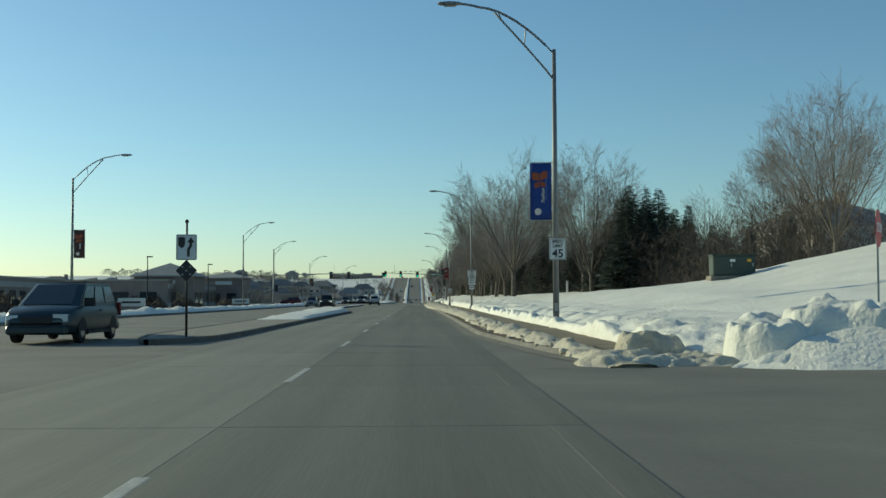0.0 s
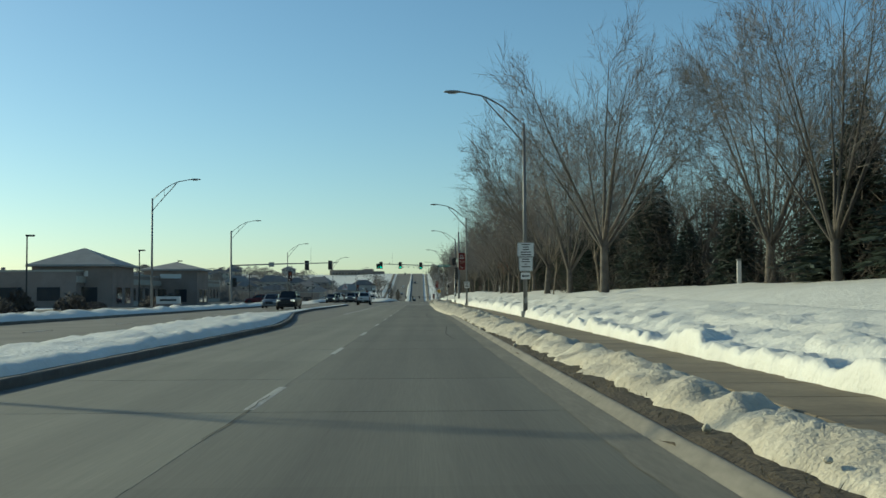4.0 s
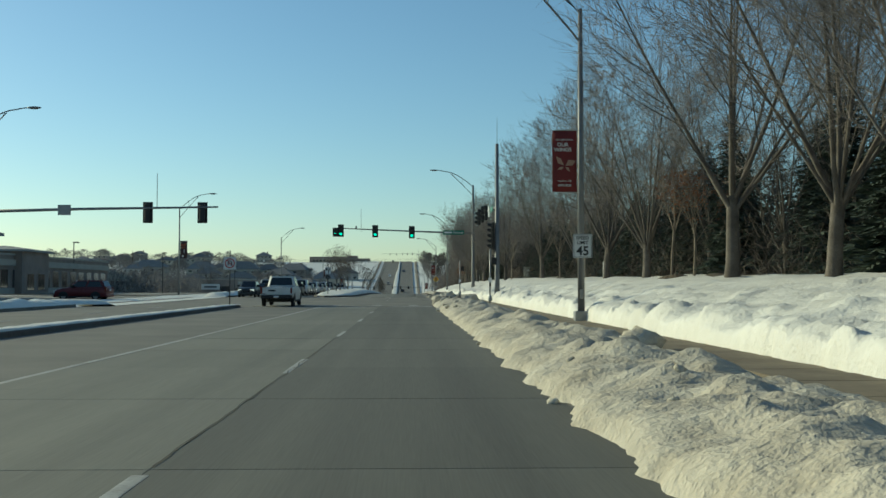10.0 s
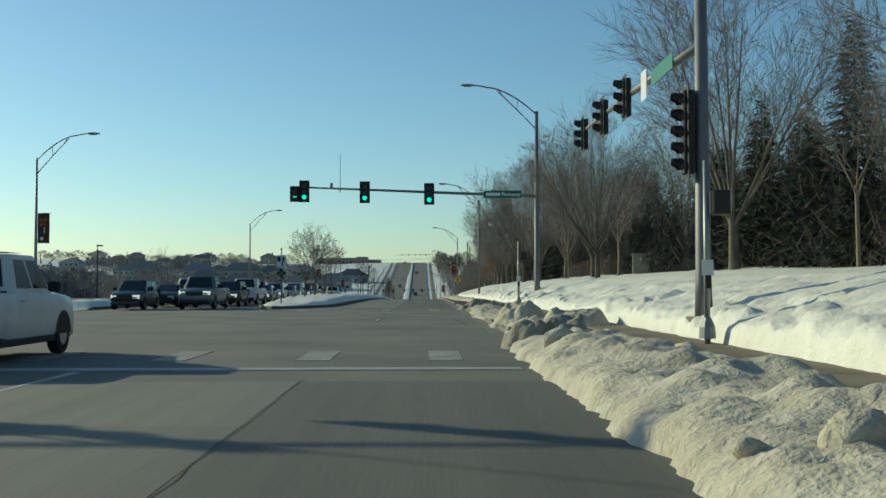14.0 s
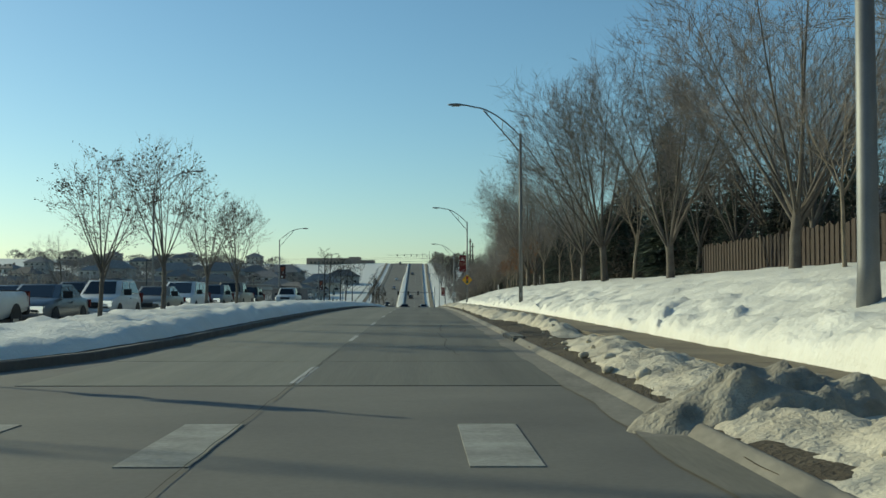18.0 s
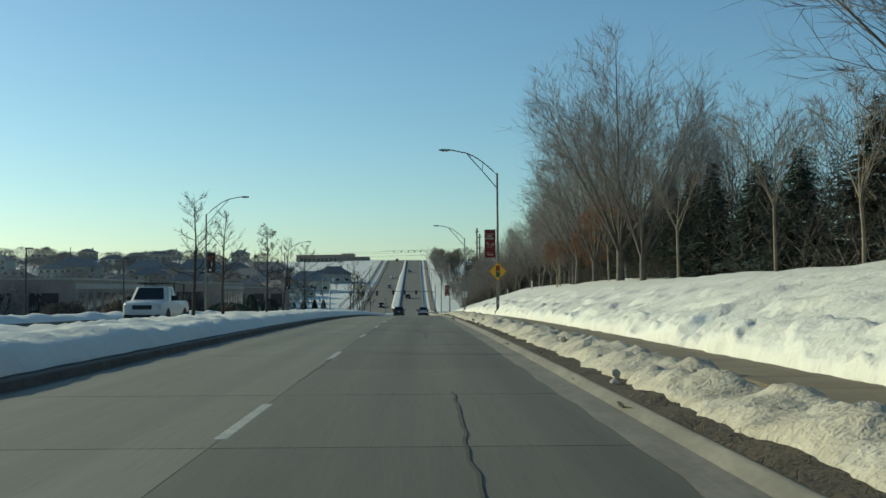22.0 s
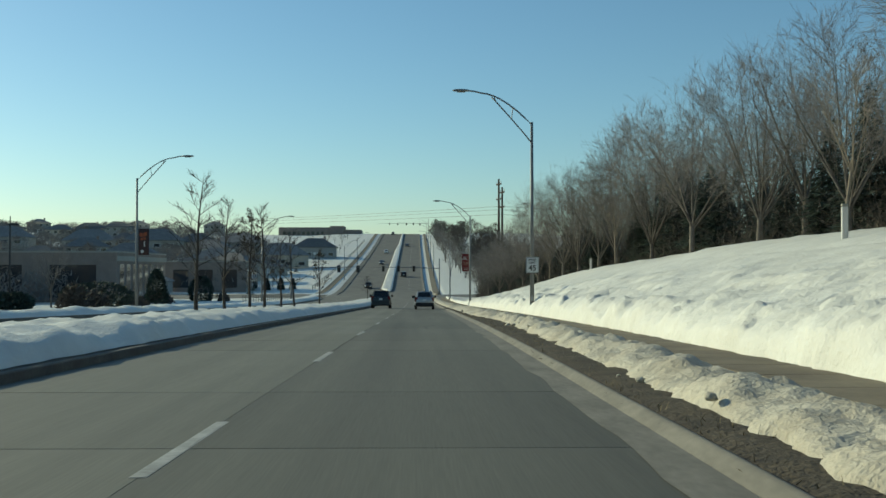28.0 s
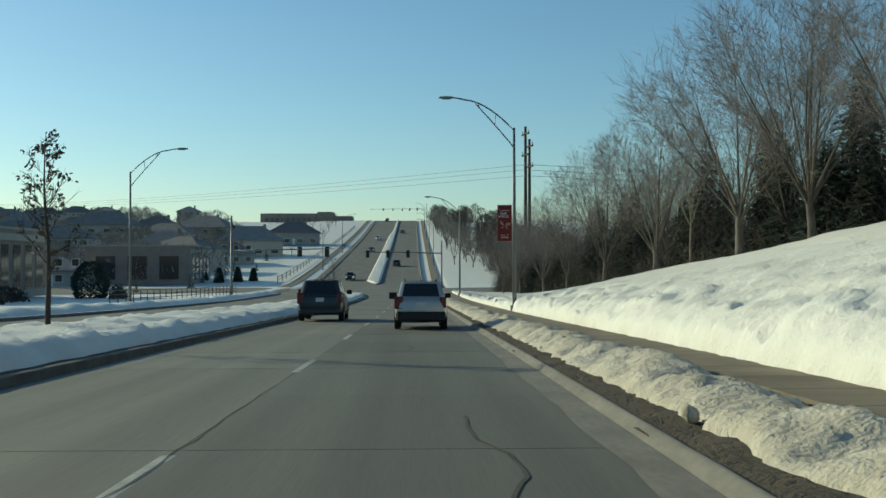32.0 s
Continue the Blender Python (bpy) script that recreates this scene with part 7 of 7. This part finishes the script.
queue2 = [("suv", "dark", "charcoal SUV"), ("sedan", "black", "black sedan"), ("pickup", "white", "white pickup truck"), ("suv", "red", "dark red SUV"), ("sedan", "silver", "silver sedan"), ("suv", "grey", "grey SUV"), ("pickup", "grey", "grey pickup truck"), ("sedan", "white", "white sedan"), ("suv", "black", "black SUV")]
for i, (kd, pt, nm) in enumerate(queue2):
    drive(kd, pt, -16.5, 249.5 + i * 7.6 + (i % 2) * 0.6, 180, nm + " queueing at the traffic light", {"pickup": "pickup truck", "suv": "suv", "sedan": "sedan"}[kd], "queue at the light", lit=i % 2 == 0)
drive("pickup", "white", -13.0, 342, 180, "white pickup truck with a ladder rack", "pickup truck", "queue at the light", rack=True)
for x, y, kd, pt in ((-12.4, 655, "suv", "dark"), (-12.2, 760, "sedan", "grey"), (-3.6, 700, "suv", "dark"), (-12.6, 830, "sedan", "white"), (-13, 985, "suv", "dark"), (-4, 880, "sedan", "grey")):
    drive(kd, pt, x, y, 180 if x < -8 else 0, "small distant car on the hill road", kd, "cars on the hill", lit=x < -8)

# ---- buildings across the road ----
def hip_roof(bm, x0, x1, y0, y1, z, h, over=0.6):
    x0, x1, y0, y1 = x0 - over, x1 + over, y0 - over, y1 + over
    w, d = x1 - x0, y1 - y0
    if w > d:
        r0, r1 = (x0 + d / 2, (y0 + y1) / 2), (x1 - d / 2, (y0 + y1) / 2)
    else:
        r0, r1 = ((x0 + x1) / 2, y0 + w / 2), ((x0 + x1) / 2, y1 - w / 2)
    c = [bm.verts.new(p) for p in ((x0, y0, z), (x1, y0, z), (x1, y1, z), (x0, y1, z))]
    lo = [bm.verts.new(p) for p in ((x0, y0, z - 0.25), (x1, y0, z - 0.25), (x1, y1, z - 0.25), (x0, y1, z - 0.25))]
    a, b = bm.verts.new((*r0, z + h)), bm.verts.new((*r1, z + h))
    for f in (((c[0], c[1], b, a), (c[1], c[2], b), (c[2], c[3], a, b), (c[3], c[0], a)) if w > d else ((c[0], c[1], a), (c[1], c[2], b, a), (c[2], c[3], b), (c[3], c[0], a, b))):
        bm.faces.new(f)
    for k in range(4):
        bm.faces.new((lo[k], lo[(k + 1) % 4], c[(k + 1) % 4], c[k]))
    bm.faces.new(list(reversed(lo)))
    return bm


def windows(e, x, y0, y1, z0, z1, n, axis="x", frame="brick", out=0.06):
    """A row of windows on a wall; axis x: on a wall of constant x."""
    for k in range(n):
        a = y0 + (y1 - y0) * (k + 0.18) / n
        b = y0 + (y1 - y0) * (k + 0.82) / n
        if axis == "x":
            w = part("window", boxed(x, x + out, a, b, z0, z1), M[frame], e)
            part("pane", boxed(x + out * 0.4, x + out + 0.02, a + 0.08, b - 0.08, z0 + 0.08, z1 - 0.08), M["pane"], w)
        else:
            w = part("window", boxed(a, b, x - out, x, z0, z1), M[frame], e)
            part("pane", boxed(a + 0.08, b - 0.08, x - out - 0.02, x - out * 0.4, z0 + 0.08, z1 - 0.08), M["pane"], w)


def shop_row(x0, x1, y0, y1, h, towers, label, wall="brick"):
    gz = land((x0 + x1) / 2, (y0 + y1) / 2) - 0.2
    e = thing("shop_building", (0, 0, gz), 0, label, "building", "shops across the road")
    part("wall", boxed(x0, x1, y0, y1, 0, h), M[wall], e)
    part("parapet_cap", boxed(x0 - 0.1, x1 + 0.15, y0 - 0.1, y1 + 0.1, h, h + 0.25), M["stucco"], e)
    part("plinth", boxed(x1, x1 + 0.12, y0, y1, 0, 0.9), M["stucco"], e)
    part("fascia", boxed(x1, x1 + 0.25, y0, y1, h - 1.3, h - 0.5), M["stucco"], e)
    windows(e, x1, y0 + 1, y1 - 1, 0.9, h - 1.7, max(3, int((y1 - y0) / 4)))
    windows(e, y0, x0 + 1, x1 - 1, 1.0, h - 1.8, 3, "y")
    for tx0, tx1, ty0, ty1, th, rh in towers:
        t = part("tower", boxed(tx0, tx1, ty0, ty1, 0, th), M[wall], e)
        part("tower_roof", hip_roof(bmesh.new(), tx0, tx1, ty0, ty1, th, rh), M["roof_pale"], e, "pale frosted hip roof")
        part("tower_sign", boxed(tx0 + (tx1 - tx0) * 0.3, tx1 - (tx1 - tx0) * 0.3, ty0 - 0.12, ty0 - 0.02, th - 1.5, th - 0.8), M["trim"], e, "pale wall sign")
        windows(e, tx1, ty0 + 1, ty1 - 1, 0.6, 2.8, 2)
        windows(e, ty0, tx0 + 1, tx1 - 1, 0.6, 2.8, 2, "y")
    return e


shop_row(-58, -42, 182, 238, 4.6, [(-48.5, -38.5, 185, 195, 5.6, 2.3), (-44.5, -36, 224, 233, 6.0, 1.3)], "low brick shop row with hip-roofed corner towers")
shop_row(-80, -58, 120, 178, 4.6, [(-66, -56, 122, 134, 5.2, 2.2)], "low brick shop row set back from the road")
shop_row(-72, -50, 262, 318, 5.0, [(-56, -49, 276, 286, 5.8, 0.6)], "low red-brick shop row with a flat roof")
shop_row(-84, -60, 330, 372, 4.6, [], "low tan shop building with a flat roof", "stucco")
shop_row(-70, -48, 440, 478, 6.0, [], "brown flat-roofed commercial building", "brick")
shop_row(-62, -42, 640, 660, 7.4, [], "brown flat-roofed building beyond the cross street", "brick")
shop_row(-82, -46, 540, 572, 8.0, [], "dark flat-roofed commercial building", "brick")


def house(x, y, w, d, h, rh, rz, wall, label, storeys=1):
    e = thing("house", (x, y, land(x, y) - 0.3), rz, label, "house", "houses on the hills")
    part("wall", boxed(-w / 2, w / 2, -d / 2, d / 2, 0, h), M[wall], e)
    bm = bmesh.new()
    hip_roof(bm, -w / 2, w / 2, -d / 2, d / 2, h, rh, 0.5)
    part("roof", bm, M["shingle"], e, "brown shingle roof with snow traces, lightened for haze")
    part("chimney", boxed(w * 0.2, w * 0.2 + 0.8, -0.4, 0.4, h, h + rh + 0.5), M["brick"], e)
    for st in range(storeys):
        z = 0.9 + st * 2.8
        for k in range(4):
            a = -w / 2 + w * (k + 0.25) / 4
            wn_ = part("window", boxed(a, a + w * 0.12, -d / 2 - 0.06, -d / 2, z, z + 1.4), M["trim"], e)
            part("pane", boxed(a + 0.1, a + w * 0.12 - 0.1, -d / 2 - 0.09, -d / 2 - 0.02, z + 0.1, z + 1.3), M["pane"], wn_)
    part("door", boxed(-0.5, 0.5, -d / 2 - 0.05, -d / 2, 0.2, 2.3), M["trim"], e)
    return e


rng = random.Random(77)
for i in range(46):
    y = 560 + (i * 37) % 470
    x = -44 - (i * 53) % 210
    if -50 < x and y < 700:
        x -= 22
    if x > -115 and y > 750:
        continue
    house(x, y, rng.uniform(11, 15), rng.uniform(8, 11), rng.choice((3.0, 5.6, 5.6)), rng.uniform(2.2, 3.2), rng.uniform(-25, 25), rng.choice(("siding", "siding", "siding_pale", "stucco")), "suburban house on the snowy hillside", 2)
for i in range(16):
    house(-75 - (i * 31) % 170, 300 + i * 17, 13, 10, rng.choice((3.2, 5.6)), 2.6, rng.uniform(-20, 20), rng.choice(("siding", "stucco")), "suburban house beyond the shops", 2)
house(-46, 742, 18, 11, 4.6, 4.2, 8, "siding_pale", "pale gabled house beside the hill road", 1)
house(-40, 800, 17, 11, 4.4, 3.6, 4, "siding", "grey gabled house beside the hill road", 1)
house(-76, 770, 17, 11, 5.4, 3.2, -10, "siding", "brown house beside the hill road", 2)
for x, y, w, h, rh, st in ((-152, 772, 20, 6.2, 4.2, 2), (-124, 785, 19, 5.8, 4.4, 2), (-101, 790, 21, 6.4, 4.6, 2), (-86, 800, 15, 5.8, 3.6, 2), (-72, 812, 19, 5.8, 4.2, 2), (-112, 742, 15, 5.6, 3.2, 2), (-62, 708, 14, 5.4, 3.4, 1), (-90, 715, 16, 5.6, 3.4, 2)):
    house(x, y, w, 11, h, rh, rng.uniform(-14, 14), rng.choice(("siding", "stucco")), "dark suburban house on the hillside skyline", st)
# houses above the wood on the kerb side
house(37, 60, 14, 10, 5.8, 2.6, -60, "siding_pale", "cream two-storey house above the snowy lawn", 2)
house(40, 104, 13, 10, 5.6, 2.8, -80, "siding", "brown house behind the trees", 2)
house(37, 290, 13, 10, 5.6, 2.8, -85, "siding_pale", "cream house behind the trees", 2)
house(40, 330, 13, 10, 5.6, 2.8, -85, "siding", "brown house behind the trees", 2)
# long flat school on the crest
e = thing("school_building", (-64, 1010, 18.6), 0, "long low flat-roofed brick building on the hill crest", "building")
part("wall", boxed(-16, 16, -10, 14, 0, 6.9), M["brick"], e)
part("tall_wing", boxed(14, 22, -11, 10, 0, 7.7), M["brick"], e)
part("low_wing", boxed(22, 32, -8, 10, 0, 5.6), M["brick"], e)
windows(e, -10, -14, 11, 2.5, 4.5, 9, "y")

# ---- fences, cabinets, poles and wires ----
e = thing("timber_fence", (0, 0, 0), 0, "tall weathered cedar board fence along the wood", "fence")
pick = bpy.data.meshes.new("picket")
bm = boxed(-0.012, 0.012, 0.0, 0.135, 0, 1.85, bevel=0.004)
bm.to_mesh(pick)
bm.free()
pick.materials.append(M["fence"])
for i in range(160):
    y = 264 + i * 0.142
    ob = new("picket", pick)
    ob.parent = e
    ob.matrix_basis = pose(13.0 + 0.02 * ((i * 7) % 3), y, land(13.0, y) - 0.45 + 0.05 * math.sin(i * 0.9))
for i in range(10):
    y = 264 + i * 2.4
    part("post", boxed(13.04, 13.16, y, y + 0.12, land(13.0, y) - 0.5, land(13.0, y) + 1.5, bevel=0.01), M["fence"], e)
for zz in (0.1, 1.0):
    for i in range(9):
        y = 264 + i * 2.4
        part("rail", boxed(13.02, 13.07, y, y + 2.4, land(13.0, y) + zz, land(13.0, y) + zz + 0.1), M["fence"], e)


def cabinet(x, y, w, d, h, m, rz, label, doors=2):
    e = thing("utility_cabinet", (x, y, land(x, y) - 0.05), rz, label, "utility cabinet", "utility cabinets")
    part("pad", boxed(-w / 2 - 0.12, w / 2 + 0.12, -d / 2 - 0.12, d / 2 + 0.12, -0.2, 0.08, bevel=0.02), M["kerb"], e)
    part("body", boxed(-w / 2, w / 2, -d / 2, d / 2, 0.08, h, bevel=0.03), M[m], e)
    part("lid", boxed(-w / 2 - 0.04, w / 2 + 0.04, -d / 2 - 0.05, d / 2 + 0.04, h, h + 0.07, bevel=0.02), M[m], e)
    for k in range(doors):
        a = -w / 2 + w * k / doors
        dr = part("door", boxed(a + 0.03, a + w / doors - 0.03, -d / 2 - 0.02, -d / 2, 0.16, h - 0.08, bevel=0.008), M[m], e)
        part("latch", boxed(a + w / doors - 0.16, a + w / doors - 0.10, -d / 2 - 0.05, -d / 2 - 0.02, h * 0.5, h * 0.5 + 0.16, bevel=0.01), M["steel"], dr)
    part("warning_label", boxed(-w * 0.1, w * 0.02, -d / 2 - 0.026, -d / 2 - 0.022, h * 0.72, h * 0.84), M["sign_white"], e)
    part("warning_label", boxed(w * 0.3, w * 0.4, -d / 2 - 0.026, -d / 2 - 0.022, h * 0.72, h * 0.84), M["sign_yellow"], e)


cabinet(14.7, 49.5, 1.95, 0.9, 1.0, "util_green", -4, "dark green utility cabinet with two doors on the lawn")
cabinet(12.2, 249.3, 1.0, 0.65, 1.2, "util_tan", -10, "tan traffic signal cabinet on the snowy bank", 1)
for x, y, h in ((13.4, 95, 1.0), (11.2, 201, 0.9), (15.2, 236.8, 0.95), (11.2, 312, 0.9), (13.7, 360, 1.0), (12.2, 404, 0.9), (14.5, 462, 0.9)):
    e = thing("marker_post", (x, y, land(x, y)), 0, "pale plastic utility marker post in the snow", "marker post", "marker posts")
    part("post", boxed(-0.09, 0.09, -0.05, 0.05, -0.2, h, bevel=0.02), M["trim"], e)
    part("cap", boxed(-0.095, 0.095, -0.055, 0.055, h, h + 0.08, bevel=0.02), M["util_tan"], e)
# car park lamps across the road
for x, y in ((-40, 160), (-38, 196), (-44, 246), (-50, 300), (-46, 340), (-44, 410), (-38, 428), (-36, 470)):
    e = thing("parking_lamp", (x, y, land(x, y)), 0, "dark shoebox parking lot lamp", "lamp post", "parking lot lamps")
    part("pole", tubed([(0, 0, 0), (0, 0, 7.6)], [0.1, 0.07], 8), M["sign_black"], e)
    part("lamp_head", boxed(-0.1, 0.75, -0.2, 0.2, 7.5, 7.68, bevel=0.03), M["sign_black"], e)
# power line across the valley
def power_pole(x, y, h):
    e = thing("power_pole", (x, y, land(x, y)), 12, "tall timber power pole with cross-arms", "power pole", "power poles")
    part("pole", tubed([(0, 0, -0.5), (0, 0, h)], [0.32, 0.18], 10), M["wood_pole"], e, smooth=True)
    for k, zz in enumerate((h - 1.2, h - 4.2)):
        part("cross_arm", boxed(-0.1, 0.1, -1.6, 1.6, zz, zz + 0.25), M["wood_pole"], e)
        for yy in (-1.4, 1.4):
            part("insulator", tubed([(0, yy, zz + 0.25), (0, yy, zz + 0.7)], [0.09, 0.06], 6), M["trim"], e)
    return land(x, y) + h


PX = ((16.7, 588, 23.8), (17.7, 592, 22.5), (-190, 880, 26.0 - land(-190, 880)))
tops = [power_pole(*p) for p in PX]
for dz, dy in ((-5.6, -1.4), (-6.1, 1.4), (-7.2, -1.4)):
    e = thing("power_cable", (0, 0, 0), 0, "thin sagging power cable across the valley", "cable", "power cables")
    a, b = Vector((16.7, 588 + dy, tops[0] + dz)), Vector((-190, 880 + dy, tops[2] + dz * 0.4))
    part("span", tubed([tuple(a.lerp(b, k / 24) - Vector((0, 0, 22 * (k / 24) * (1 - k / 24) * 0.35))) for k in range(25)], [0.035] * 25, 4), M["black"], e)
    c = Vector((160, 605 + dy, tops[0] - 2 + dz))
    part("span", tubed([tuple(a.lerp(c, k / 16) - Vector((0, 0, 12 * (k / 16) * (1 - k / 16) * 0.35))) for k in range(17)], [0.035] * 17, 4), M["black"], e)
# railings by the hill foot
e = thing("railing", (0, 0, 0), 0, "black metal railing beside the far sidewalk", "railing")
for i in range(26):
    y = 520 + i * 2.4
    part("post", tubed([(-23.4, y, land(-23.4, y) - 0.1), (-23.4, y, land(-23.4, y) + 1.2)], [0.04, 0.04], 5), M["black"], e)
for zz in (0.5, 0.85, 1.2):
    part("rail", tubed([(-23.4, 520 + i * 6, land(-23.4, 520 + i * 6) + zz) for i in range(11)], [0.03] * 11, 5), M["black"], e)
e = thing("rail_fence", (0, 0, 0), 0, "pale rail fence climbing the hill beside the sidewalk", "fence")
for i in range(40):
    y = 645 + i * 7.0
    part("post", boxed(-26.1, -25.9, y - 0.1, y + 0.1, land(-26, y) - 0.2, land(-26, y) + 1.4, bevel=0.02), M["siding"], e)
for zz in (0.6, 1.2):
    part("rail", tubed([(-26, 645 + i * 7.0, land(-26, 645 + i * 7.0) + zz) for i in range(40)], [0.07] * 40, 5), M["siding"], e)
# low sign boards in front of the shops
for x, y in ((-27.5, 104), (-27.5, 168), (-29, 296)):
    e = thing("monument_sign", (x, y, land(x, y)), 0, "low pale monument sign by the shops", "sign board", "shop signs")
    part("base", boxed(-1.4, 1.4, -0.25, 0.25, -0.1, 0.5, bevel=0.03), M["brick"], e)
    part("panel", boxed(-1.3, 1.3, -0.15, 0.15, 0.5, 1.3, bevel=0.02), M["trim"], e)
    part("text_bar", boxed(-0.9, 0.9, -0.17, -0.155, 0.8, 1.0), M["sign_black"], e)

# sidewalks that climb the hill
for xa, xb in ((-23.6, -21.9), (4.2, 5.7)):
    tagged(strip("hill_sidewalk", lambda s, y: xa + s * (xb - xa), 626, 1000, 6, 2, lambda x, y, s: road_z(y) + 0.16, M["walk"]), "concrete sidewalk climbing the hill", "sidewalk", kind="structure")
